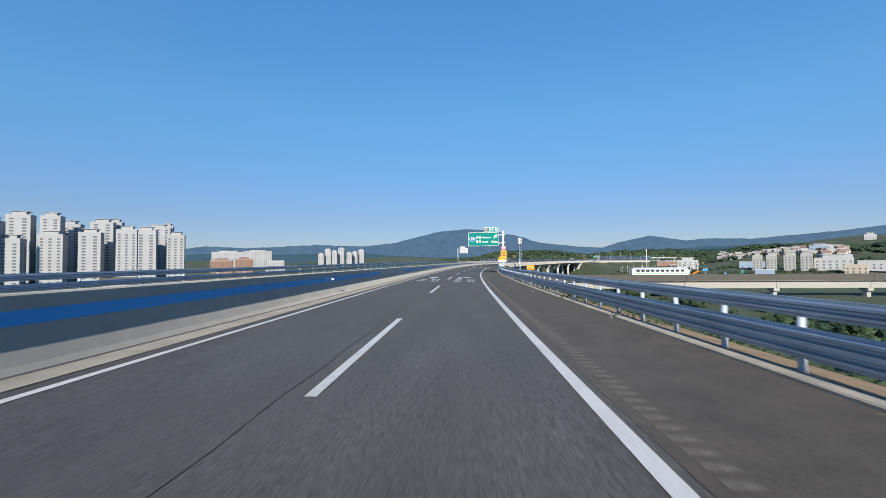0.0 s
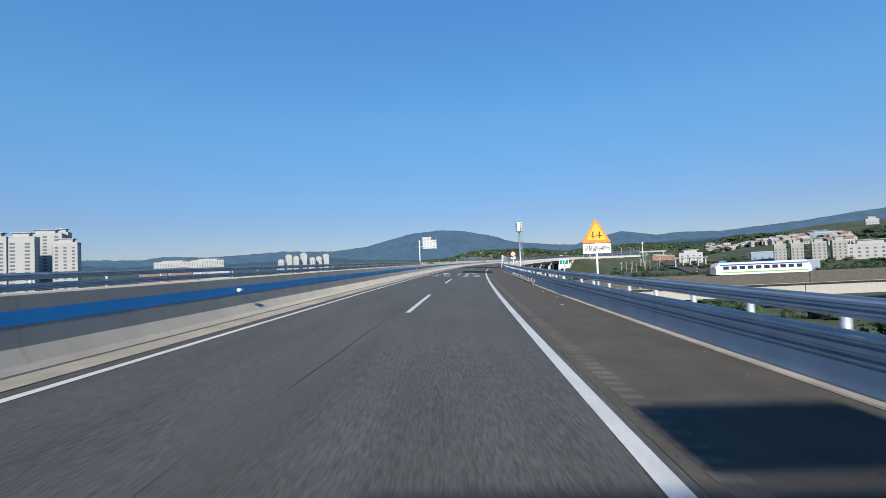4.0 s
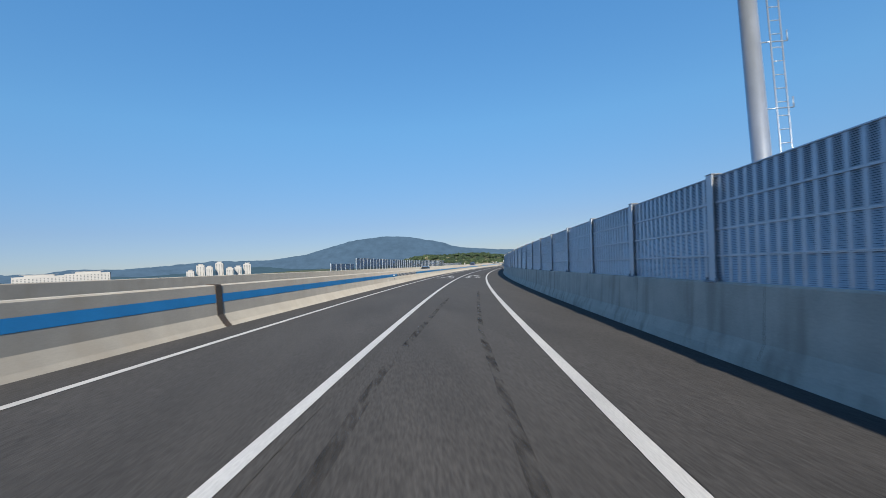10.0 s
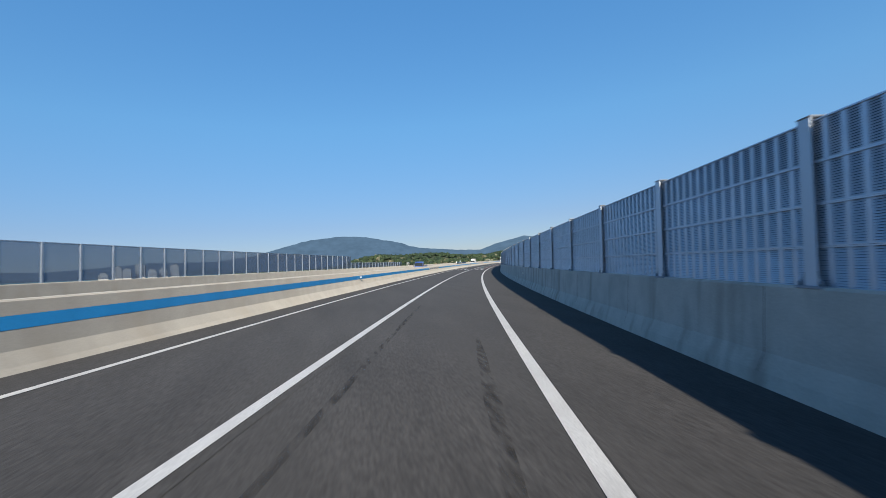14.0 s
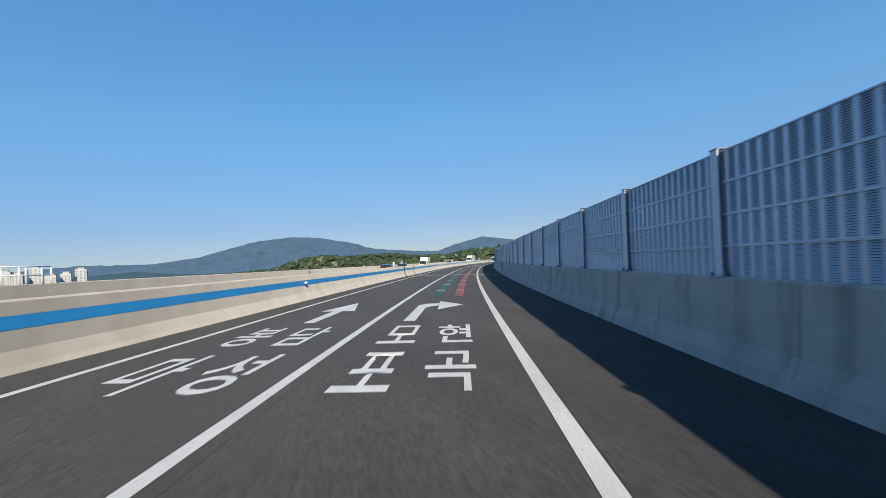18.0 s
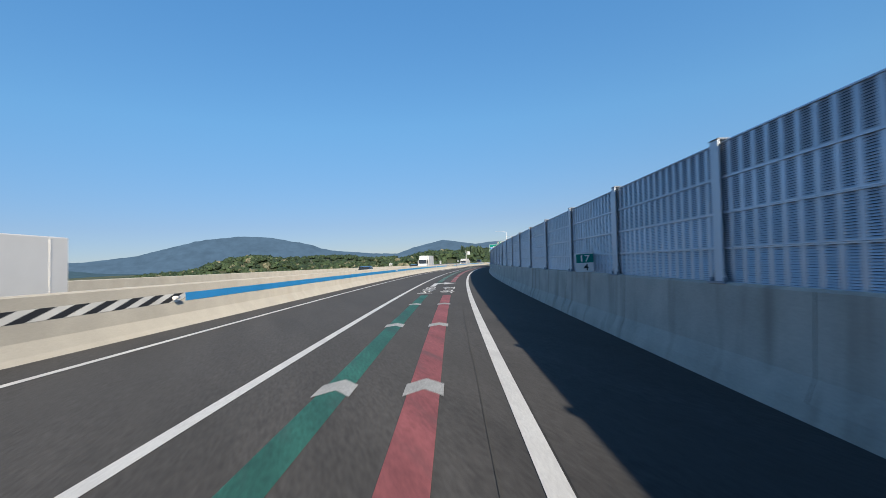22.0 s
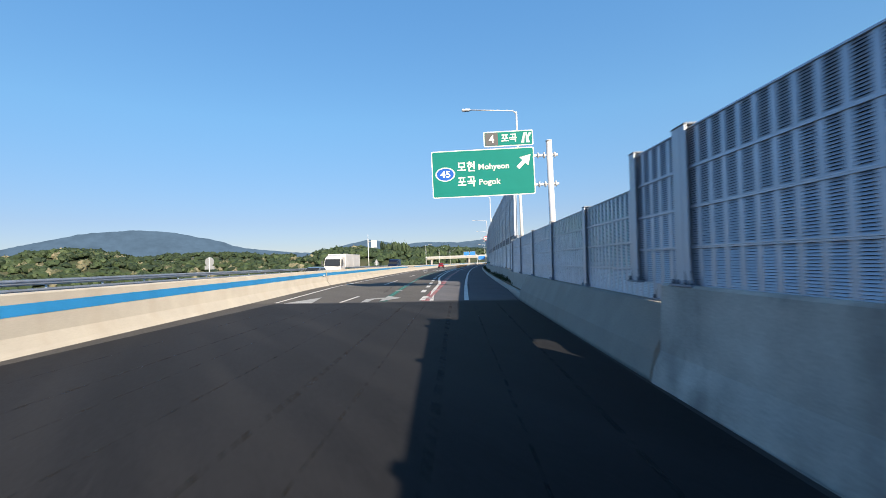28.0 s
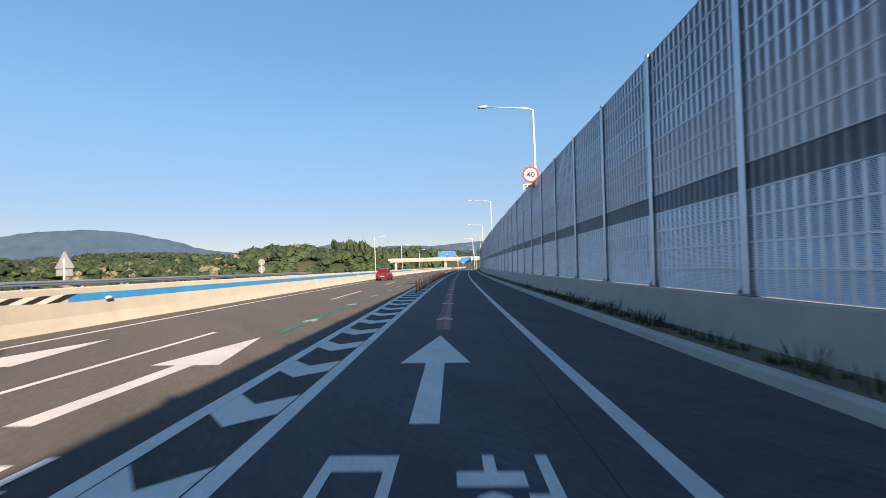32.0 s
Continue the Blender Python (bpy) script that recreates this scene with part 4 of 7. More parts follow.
for s in (40.6, 140.5, 284.5, 414.4, 523.8):
    road_word(("포곡", "모현"), s, -1.87 if s < 200 else -1.82)
    turn_arrow(s + 6.9, -1.9 if s < 500 else -1.8)
    if s < 500:
        road_word(("마성", "봉담"), s, -5.3)
        ahead_arrow(s + 6.9, -5.4)
road_word(("포곡", "모현"), 724.4, -1.97)
ahead_arrow(731.2, -2.1)
for u in (-6.15, -9.85):
    road_word(("마성", "봉담"), 724.4, u)
    ahead_arrow(731.2, u - 0.3)


# ---- signs ----
def plate(parent, name, x0, x1, z0, z1, y, material, r=0.06, border=None, label=""):
    """A board with rounded corners facing -y, with a thin border in another colour."""
    def outline(x0, x1, z0, z1, r):
        pts = []
        for cx, cz, a0 in ((x1 - r, z1 - r, 0), (x0 + r, z1 - r, 90), (x0 + r, z0 + r, 180), (x1 - r, z0 + r, 270)):
            pts += [(cx + r * math.cos(radians(a0 + a)), cz + r * math.sin(radians(a0 + a))) for a in (0, 30, 60, 90)]
        return pts
    bm = bmesh.new()
    pts = outline(x0, x1, z0, z1, r)
    front = [bm.verts.new((x, y - 0.02, z)) for x, z in pts]
    back = [bm.verts.new((x, y + 0.02, z)) for x, z in pts]
    bm.faces.new(front)
    bm.faces.new(list(reversed(back)))
    for i in range(len(pts)):
        j = (i + 1) % len(pts)
        bm.faces.new((front[j], front[i], back[i], back[j]))
    o = part(name, bm, border or material, parent, label)
    if border:
        e = 0.05
        bm = bmesh.new()
        bm.faces.new([bm.verts.new((x, y - 0.025, z)) for x, z in outline(x0 + e, x1 - e, z0 + e, z1 - e, max(r - e / 2, 0.01))])
        part("face", bm, material, o)
    return o


def disc(parent, name, x, z, r, y, material, n=32):
    bm = bmesh.new()
    tube(bm, (x, y + 0.02, z), (x, y - 0.012, z), r, n=n)
    return part(name, bm, material, parent)


def way_arrow(x, z, k, y):
    """A fat arrow pointing up to the right."""
    bm = bmesh.new()
    pts = ((0.0, 0.18), (0.42, 0.60), (0.22, 0.80), (0.98, 0.98), (0.80, 0.22), (0.60, 0.42), (0.18, 0.0))
    polygon(bm, [(x + a * k, y, z + b * k) for a, b in pts])
    return bm


def direction_sign(s, u, w, h, z0, far):
    t = thing("direction_sign", stand(s, u), "green motorway exit sign with white lettering on a steel pole", "road sign", "direction signs")
    bm = bmesh.new()
    tube(bm, (0, 0, -0.6), (0, 0, z0 + h + 0.25), 0.17, 0.15, n=18)
    tube(bm, (0, 0, z0 + h + 0.25), (0, 0, z0 + h + 0.30), 0.165, n=18)
    part("pole", bm, STEEL_WHITE, t)
    for z in (z0 + 0.5, z0 + h - 0.45):
        bm = bmesh.new()
        tube(bm, (0.42, 0.05, z), (-w - 0.3, 0.05, z), 0.07, n=10)
        tube(bm, (-0.24, 0.05, z), (-0.30, 0.05, z), 0.15, n=12)
        tube(bm, (0.24, 0.05, z), (0.30, 0.05, z), 0.15, n=12)
        tube(bm, (-0.55, 0.05, z), (-0.61, 0.05, z), 0.15, n=12)
        part("arm", bm, STEEL_WHITE, t)
    x1 = -0.8
    x0 = x1 - w
    y = -0.06
    p = plate(t, "board", x0, x1, z0, z0 + h, y, SIGN_GREEN, 0.1, WHITE)
    k = w / 5.2
    y -= 0.03
    bm = bmesh.new()
    tube(bm, (x0 + 0.68 * k, y + 0.01, z0 + h * .5), (x0 + 0.68 * k, y - 0.002, z0 + h * .5), 0.36 * k, n=28)
    for v in bm.verts:
        v.co.x = x0 + 0.68 * k + (v.co.x - x0 - 0.68 * k) * 1.4
    part("route_shield", bm, WHITE, p)
    bm = bmesh.new()
    tube(bm, (x0 + 0.68 * k, y, z0 + h * .5), (x0 + 0.68 * k, y - 0.006, z0 + h * .5), 0.31 * k, n=28)
    for v in bm.verts:
        v.co.x = x0 + 0.68 * k + (v.co.x - x0 - 0.68 * k) * 1.4
    part("route_field", bm, SIGN_BLUE, p)
    part("route_number", written("45", x0 + .42 * k, x0 + .94 * k, z0 + h * .5 - .16 * k, z0 + h * .5 + .18 * k, y - 0.01, 0.02), WHITE, p)
    part("lettering", written("모현", x0 + 1.3 * k, x0 + 2.2 * k, z0 + h * .54, z0 + h * .54 + .52 * k, y, 0.02), WHITE, p)
    part("lettering", written("Mohyeon", x0 + 2.38 * k, x0 + 3.92 * k, z0 + h * .53, z0 + h * .53 + .38 * k, y, 0.016), WHITE, p)
    part("lettering", written("포곡", x0 + 1.3 * k, x0 + 2.2 * k, z0 + h * .22, z0 + h * .22 + .52 * k, y, 0.02), WHITE, p)
    part("lettering", written("Pogok", x0 + 2.38 * k, x0 + 3.48 * k, z0 + h * .21, z0 + h * .21 + .38 * k, y, 0.016), WHITE, p)
    if far:
        part("lettering", written("600m", x0 + 3.9 * k, x0 + 5.05 * k, z0 + h * .24, z0 + h * .24 + .36 * k, y, 0.016), WHITE, p)
    part("way_arrow", way_arrow(x0 + 4.3 * k, z0 + h * .54, .74 * k, y), WHITE, p)
    # small board above
    z1 = z0 + h + 0.09
    q = plate(t, "exit_board", x1 - 2.5 * k, x1, z1, z1 + 0.78 * k, -0.06, SIGN_GREEN, 0.06, WHITE)
    bm = bmesh.new()
    polygon(bm, [(x1 - 2.42 * k, y, z1 + .07), (x1 - 1.78 * k, y, z1 + .07), (x1 - 1.78 * k, y, z1 + .78 * k - .07), (x1 - 2.42 * k, y, z1 + .78 * k - .07)])
    part("exit_number_field", bm, SIGN_GREY, q)
    part("exit_number", written("4", x1 - 2.24 * k, x1 - 1.97 * k, z1 + .2 * k, z1 + .6 * k, y - 0.004, 0.016), WHITE, q)
    part("lettering", written("포곡", x1 - 1.62 * k, x1 - .82 * k, z1 + .2 * k, z1 + .62 * k, y, 0.02), WHITE, q)
    for pts in (((-.62, .14), (-.47, .14), (-.40, .66), (-.47, .66)), ((-.36, .14), (-.18, .14), (-.24, .38), (-.08, .62), (-.2, .66), (-.32, .46), (-.31, .66), (-.38, .66))):
        bm = bmesh.new()
        polygon(bm, [(x1 + a * k, y, z1 + b * k) for a, b in pts])
        part("exit_symbol", bm, WHITE, q)
    return t


def bars(parent, x0, x1, z0, z1, y, n, material):
    """Unreadable small writing: a row of plain bars."""
    rnd = random.Random(int(x0 * 100) + n)
    bm = bmesh.new()
    w = (x1 - x0) / n
    for i in range(n):
        a = x0 + i * w
        polygon(bm, [(a, y, z0), (a + w * (0.6 + .2 * rnd.random()), y, z0), (a + w * .75, y, z1), (a, y, z1)])
    part("writing_bars", bm, material, parent)


sg = direction_sign(78.6, 3.75, 5.2, 2.35, 4.75, True)
# speed camera notice on the same pole
nt_ = thing("speed_notice", stand(78.6, 3.75) @ Matrix.Translation((0.05, -0.2, 0)), "speed limit and yellow speed check boards on a pole", "road sign")
disc(nt_, "red_ring", 0, 4.42, 0.40, 0, SIGN_RED)
disc(nt_, "white_field", 0, 4.42, 0.31, -0.008, WHITE)
part("speed_number", written("100", -0.24, 0.24, 4.28, 4.56, -0.03, 0.02), BLACK, nt_)
yb = plate(nt_, "yellow_board", -0.48, 0.48, 2.35, 3.98, 0, SIGN_YELLOW, 0.05)
bars(yb, -0.36, 0.36, 3.62, 3.82, -0.03, 2, BLACK)
for z in (3.28, 2.98):
    bars(yb, -0.36, 0.38, z, z + 0.2, -0.03, 5, BLACK)
part("lettering", written("Photo", -0.26, 0.26, 2.72, 2.9, -0.03), BLACK, yb)
part("lettering", written("enforcement", -0.38, 0.38, 2.50, 2.66, -0.03), BLACK, yb)
wb = plate(nt_, "distance_board", -0.45, 0.45, 1.98, 2.31, 0, WHITE, 0.03)
part("lettering", written("2km", -0.25, 0.25, 2.06, 2.26, -0.03, 0.016), BLACK, wb)
direction_sign(659.0, 4.6, 5.3, 2.45, 5.08, False)


def post_sign(name, s, u, top, label, group=""):
    t = thing(name, stand(s, u), label, "road sign", group)
    bm = bmesh.new()
    tube(bm, (0, 0.05, -0.6), (0, 0.05, top), 0.045, n=10)
    part("post", bm, STEEL_WHITE, t)
    return t


def triangle(parent, name, w, z0, y, material, r=0.04):
    h = w * 0.87
    bm = bmesh.new()
    pts = []
    for x, z, a0 in ((w / 2 - r, z0 + r, -90), (0, z0 + h - r, 30), (-w / 2 + r, z0 + r, 150)):
        pts += [(x + r * math.cos(radians(a0 + a)), z + r * math.sin(radians(a0 + a))) for a in (0, 40, 80, 120)]
    f, b = [bm.verts.new((x, y - 0.012, z)) for x, z in pts], [bm.verts.new((x, y + 0.012, z)) for x, z in pts]
    bm.faces.new(f)
    bm.faces.new(list(reversed(b)))
    for i in range(len(pts)):
        j = (i + 1) % len(pts)
        bm.faces.new((f[j], f[i], b[i], b[j]))
    return part(name, bm, material, parent)


# warning triangle at the bridge
t = post_sign("warning_sign", 109.6, 3.75, 3.3, "red and yellow warning triangle over a white board")
triangle(t, "red_triangle", 1.12, 2.45, 0, SIGN_ORANGE)
triangle(t, "yellow_field", 0.80, 2.56, -0.015, SIGN_YELLOW)
bm = bmesh.new()
for x in (-0.16, 0.1):
    box(bm, x, x + 0.05, -0.034, -0.03, 2.64, 2.92)
box(bm, -0.25, 0.24, -0.034, -0.03, 2.72, 2.75)
part("pictogram", bm, BLACK, t)
wb = plate(t, "white_board", -0.56, 0.56, 2.02, 2.42, 0, WHITE, 0.02)
part("lettering", written("교량길이409m", -0.5, 0.5, 2.13, 2.34, -0.03, 0.014), BLACK, wb)

# no walking
t = post_sign("no_walking_sign", 168.6, 4.6, 3.35, "red-ringed no walking sign over a white board")
disc(t, "red_ring", 0, 2.98, 0.42, 0, SIGN_RED)
disc(t, "white_field", 0, 2.98, 0.33, -0.008, WHITE)
bm = bmesh.new()
box(bm, -0.05, 0.05, -0.024, -0.021, 2.86, 3.06)
box(bm, -0.035, 0.035, -0.024, -0.021, 3.09, 3.17)
box(bm, -0.12, -0.03, -0.024, -0.021, 2.74, 2.86)
box(bm, 0.02, 0.1, -0.024, -0.021, 2.74, 2.86)
part("pictogram", bm, BLACK, t)
bm = bmesh.new()
box(bm, -0.35, 0.35, -0.03, -0.026, -0.035, 0.035, m=Matrix.Translation((0, 0, 2.98)) @ Matrix.Rotation(radians(45), 4, "Y"))
part("red_bar", bm, SIGN_RED, t)
wb = plate(t, "white_board", -0.45, 0.45, 2.16, 2.5, 0, WHITE, 0.02)
part("lettering", written("교량구간", -0.4, 0.4, 2.23, 2.44, -0.03, 0.014), BLACK, wb)


def km_marker(s, u, z, top, low, post=True):
    t = thing("distance_marker", stand(s, u, z), "small green and white distance marker plate", "road sign", "distance markers")
    if post:
        bm = bmesh.new()
        tube(bm, (0, 0.04, -1.6), (0, 0.04, 0.5), 0.03, n=8)
        part("post", bm, STEEL_WHITE, t)
    p = plate(t, "plate", -0.27, 0.27, 0, 0.5, 0, WHITE, 0.04)
    bm = bmesh.new()
    polygon(bm, [(-0.24, -0.024, 0.24), (0.24, -0.024, 0.24), (0.24, -0.024, 0.47), (-0.24, -0.024, 0.47)])
    part("green_field", bm, SIGN_GREEN, p)
    part("number", written(top, -0.12, 0.12, 0.27, 0.44, -0.03, 0.016), WHITE, p)
    part("number", written(low, -0.06, 0.07, 0.04, 0.21, -0.03, 0.016), BLACK, p)


km_marker(116.7, 3.75, 1.32, "17", ".8")
km_marker(315.7, 2.80, 1.33, "17", "6", False)
km_marker(511.5, 2.80, 1.33, "17", "4", False)
km_marker(710.3, 3.2, 1.1, "17", ".2", False)


def notice(s, u, z, w=0.62, h=0.34, post=True):
    t = thing("orange_notice", stand(s, u, z), "small orange notice board with dark writing", "notice", "orange notices")
    if post:
        bm = bmesh.new()
        tube(bm, (0, 0.04, -1.6), (0, 0.04, h), 0.025, n=8)
        part("post", bm, STEEL_WHITE, t)
    p = plate(t, "board", -w / 2, w / 2, 0, h, 0, SIGN_YELLOW, 0.02)
    bars(p, -w * .4, w * .4, h * .55, h * .75, -0.03, 6, SIGN_RED)
    bars(p, -w * .4, w * .4, h * .2, h * .36, -0.03, 7, BLACK)


notice(38.2, 3.75, 1.2)
notice(727.2, 3.25, 1.15, 0.55, 0.26, False)
for s, u in ((538.5, 2.84), (580.9, 2.84)):
    t = thing("door_plate", stand(s + 0.7, u, 0.95, False) @ Matrix.Rotation(radians(-90), 4, "Z"), "small white number plate on the parapet", "plate", "door plates")
    p = plate(t, "plate", -0.16, 0.16, 0, 0.2, 0, WHITE, 0.01)
    bars(p, -0.12, 0.12, 0.06, 0.15, -0.03, 3, BLACK)

# delineators on the guard rail
for s in (64.1, 24.0, 104.0, 144.6, 184.5):
    t = thing("delineator", stand(s, 3.33, 0.9), "white round delineator on the guard rail", "delineator", "delineators")
    bm = bmesh.new()
    tube(bm, (0, 0, 0), (0, 0, 0.14), 0.05, n=12)
    part("stem", bm, WHITE, t)
    bm = bmesh.new()
    tube(bm, (0, -0.06, 0.2), (0, 0.05, 0.2), 0.07, n=14)
    part("reflector", bm, WHITE, t)
bm = bmesh.new()
for x0, x1, h in ((2.78, 3.2, 1.1),):
    box(bm, x0, x1, -0.5, 0.7, -0.4, h, 0.05, m=stand(206, 0, 0, False))
tagged(obj("barrier_end_block", bm, CONCRETE_PALE), "pale concrete end block where the guard rail meets the parapet", "barrier", kind="structure")

t = thing("wall_grille", stand(215.0, 2.855, 0.78, False), "small dark louvred grille set into the parapet", "grille")
bm = bmesh.new()
box(bm, -0.02, 0.02, -0.3, 0.3, 0, 0.44, 0.006)
part("frame", bm, JOINT_STEEL, t)
for i in range(6):
    bm = bmesh.new()
    box(bm, -0.035, -0.021, -0.26, 0.26, 0.04 + i * 0.065, 0.075 + i * 0.065)
    part("slat", bm, SIGN_GREY, t)

# 40 km/h sign by the exit lane
t = thing("speed_limit_sign", stand(757.6, 3.72), "red-ringed speed limit sign over a white board on the lamp pole", "road sign")
bm = bmesh.new()
tube(bm, (0.0, 0.06, 6.9), (0.0, 0.06, 8.5), 0.04, n=8)
box(bm, -0.16, 0.2, 0.08, 0.42, 7.7, 7.76)
box(bm, -0.16, 0.2, 0.08, 0.42, 8.1, 8.16)
part("bracket", bm, STEEL_WHITE, t)
disc(t, "red_ring", 0, 7.92, 0.58, 0, SIGN_RED)
disc(t, "white_field", 0, 7.92, 0.44, -0.008, WHITE)
part("speed_number", written("40", -0.29, 0.29, 7.72, 8.12, -0.03, 0.022), BLACK, t)
wb = plate(t, "white_board", -0.55, 0.55, 6.9, 7.28, 0, WHITE, 0.02)
part("lettering", written("램프구간", -0.48, 0.48, 6.96, 7.22, -0.03, 0.014), BLACK, wb)


def street_lamp(s, u, h=10.5, arm=2.6, left=True, shift=0.0):
    t = thing("street_lamp", stand(s, u + val(shift, s)), "tall white steel street lamp with a flat head", "street lamp", "street lamps")
    k = -1 if left else 1
    bm = bmesh.new()
    tube(bm, (0, 0, -1.0), (0, 0, h), 0.135, 0.06, n=12)
    part("pole", bm, STEEL_WHITE, t)
    bm = bmesh.new()
    tube(bm, (0, 0, h - 0.1), (k * 0.25, 0, h + 0.1), 0.045, n=10)
    tube(bm, (k * 0.25, 0, h + 0.1), (k * arm, 0, h + 0.32), 0.045, 0.035, n=10)
    part("arm", bm, STEEL_WHITE, t)
    bm = bmesh.new()
    box(bm, min(k * arm, k * (arm + 0.62)), max(k * arm, k * (arm + 0.62)), -0.14, 0.14, h + 0.26, h + 0.40, 0.04)
    hd = part("lamp_head", bm, STEEL_WHITE, t)
    bm = bmesh.new()
    box(bm, min(k * (arm + .1), k * (arm + 0.5)), max(k * (arm + .1), k * (arm + 0.5)), -0.1, 0.1, h + 0.24, h + 0.258)
    part("lens", bm, FROSTED, hd)


for s, h in ((667.3, 12.1), (713.0, 12.6), (758.0, 12.6), (803.5, 12.6), (849.0, 12.6), (894.0, 12.6)):
    street_lamp(s, 4.05 if s < 720 else 4.14, h, 3.2)
for s in (855, 905, 960):
    street_lamp(s, -13.3, 10.5, left=False, shift=LEFT)
    street_lamp(s + 20, 1.5, 10.5)

# mobile phone mast behind the noise barrier
t = thing("phone_mast", stand(242.0, 8.3), "steel phone mast with white perforated screens and a ladder", "mast")
bm = bmesh.new()
tube(bm, (0, 0, -16), (0, 0, 11.6), 0.34, 0.26, n=18)
part("pole", bm, STEEL, t)
H0 = 11.4
bm = bmesh.new()
for z in (H0, H0 + 2.95):
    tube(bm, (0, 0, z), (0, 0, z + 0.1), 1.02, n=24)
for i in range(8):
    a = i * math.pi / 4
    tube(bm, (0.85 * math.cos(a), 0.85 * math.sin(a), H0), (0.85 * math.cos(a), 0.85 * math.sin(a), H0 + 3), 0.04, n=6)
part("antenna_cage", bm, STEEL, t)
bm = bmesh.new()
for i in range(4):
    a = i * math.pi / 2 + 0.4
    box(bm, -0.13, 0.13, -0.06, 0.06, 0.3, 2.5, 0.02, m=Matrix.Translation((0.6 * math.cos(a), 0.6 * math.sin(a), H0)) @ Matrix.Rotation(a, 4, "Z"))
part("antennas", bm, STEEL_GREY, t)
for i in range(5):
    a0 = i * 2 * math.pi / 5 + 0.25
    bm = bmesh.new()
    for k in range(5):
        b0, b1 = a0 + k * 0.217, a0 + (k + 1) * 0.217
        for z0, z1 in ((0.05, 0.5), (0.5, 1.0), (1.0, 1.5), (1.5, 2.0), (2.0, 2.5), (2.5, 3.1)):
            quad(bm, [(1.06 * math.cos(b0), 1.06 * math.sin(b0), H0 + z0), (1.06 * math.cos(b1), 1.06 * math.sin(b1), H0 + z0), (1.06 * math.cos(b1), 1.06 * math.sin(b1), H0 + z1), (1.06 * math.cos(b0), 1.06 * math.sin(b0), H0 + z1)])
    scr = part("perforated_screen", bm, WHITE, t)
    bm = bmesh.new()
    for k in range(4):
        for j in range(9):
            b0, z = a0 + 0.12 + k * 0.22, H0 + 0.3 + j * 0.3
            r = 0.06
            polygon(bm, [(1.068 * math.cos(b0 + r * math.cos(q)), 1.068 * math.sin(b0 + r * math.cos(q)), z + r * math.sin(q)) for q in [i_ * math.pi / 4 for i_ in range(8)]])
    part("screen_holes", bm, SIGN_GREY, scr)
bm = bmesh.new()
tube(bm, (0, 0, H0 + 3), (0, 0, H0 + 5.2), 0.03, 0.012, n=8)
part("lightning_rod", bm, STEEL, t)
bm = bmesh.new()
for x in (0.62, 0.98):
    tube(bm, (x, 0, -5), (x, 0, H0), 0.025, n=6)
for z in np.arange(-4, H0, 0.45):
    tube(bm, (0.62, 0, z), (0.98, 0, z), 0.015, n=5)
for z in np.arange(0, H0, 2.2):
    tube(bm, (0.2, 0, z), (1.15, 0, z), 0.02, n=5)
    tube(bm, (1.15, 0, z), (1.15, 0, z + 0.35), 0.02, n=5)
part("ladder", bm, STEEL, t)


# back of the large sign for the opposite traffic
def back_of_sign(s, u, z0, w, h, top_w):
    t = thing("large_sign_rear", stand(s, u), "back of a large road sign on white tube arms", "road sign", "signs seen from behind")
    bm = bmesh.new()
    tube(bm, (0, 0, -0.5), (0, 0, z0 + h + 0.1), 0.17, 0.15, n=16)
    part("pole", bm, STEEL_WHITE, t)
    for z in (z0 + h * .25, z0 + h * .8):
        bm = bmesh.new()
        tube(bm, (-0.4, -0.05, z), (w + 0.7, -0.05, z), 0.08, n=10)
        part("arm", bm, STEEL_WHITE, t)
    plate(t, "board", 0.9, 0.9 + w, z0, z0 + h, 0.1, SIGN_BACK, 0.05)
    if top_w:
        plate(t, "top_board", 0.9, 0.9 + top_w, z0 + h + 0.06, z0 + h + 0.85, 0.1, SIGN_BACK, 0.04)
    for i in range(5):
        bm = bmesh.new()
        x = 0.9 + w * (i + 0.5) / 5
        box(bm, x - 0.03, x + 0.03, 0.03, 0.08, z0 + 0.05, z0 + h - 0.05)
        part("stiffener", bm, STEEL_WHITE, t)


back_of_sign(219.5, -20.6, 4.95, 4.1, 2.55, 2.65)
t = thing("enforcement_pole", stand(745.5, LEFT(745.5) - 13.6), "white pole with a box board facing the opposite lanes", "road sign")
bm = bmesh.new()
tube(bm, (0, 0, -0.5), (0, 0, 8.2), 0.13, 0.1, n=14)
tube(bm, (0, 0, 8.2), (0, 0, 9.2), 0.02, n=6)
part("pole", bm, STEEL_WHITE, t)
for z in (5.9, 7.3):
    bm = bmesh.new()
    tube(bm, (0, 0, z), (0.9, 0, z), 0.05, n=8)
    part("arm", bm, STEEL_WHITE, t)
bm = bmesh.new()
box(bm, 0.75, 2.2, -0.15, 0.15, 5.7, 7.5, 0.04)
bd = part("board", bm, STEEL_WHITE, t)
for z in (6.3, 7.0):
    bars(bd, 0.95, 1.95, z, z + 0.2, -0.16, 4, STEEL_GREY)
bm = bmesh.new()
box(bm, -0.9, -0.4, -0.3, 0.3, -0.5, 1.2, 0.04)
part("control_box", bm, STEEL_GREY, t)

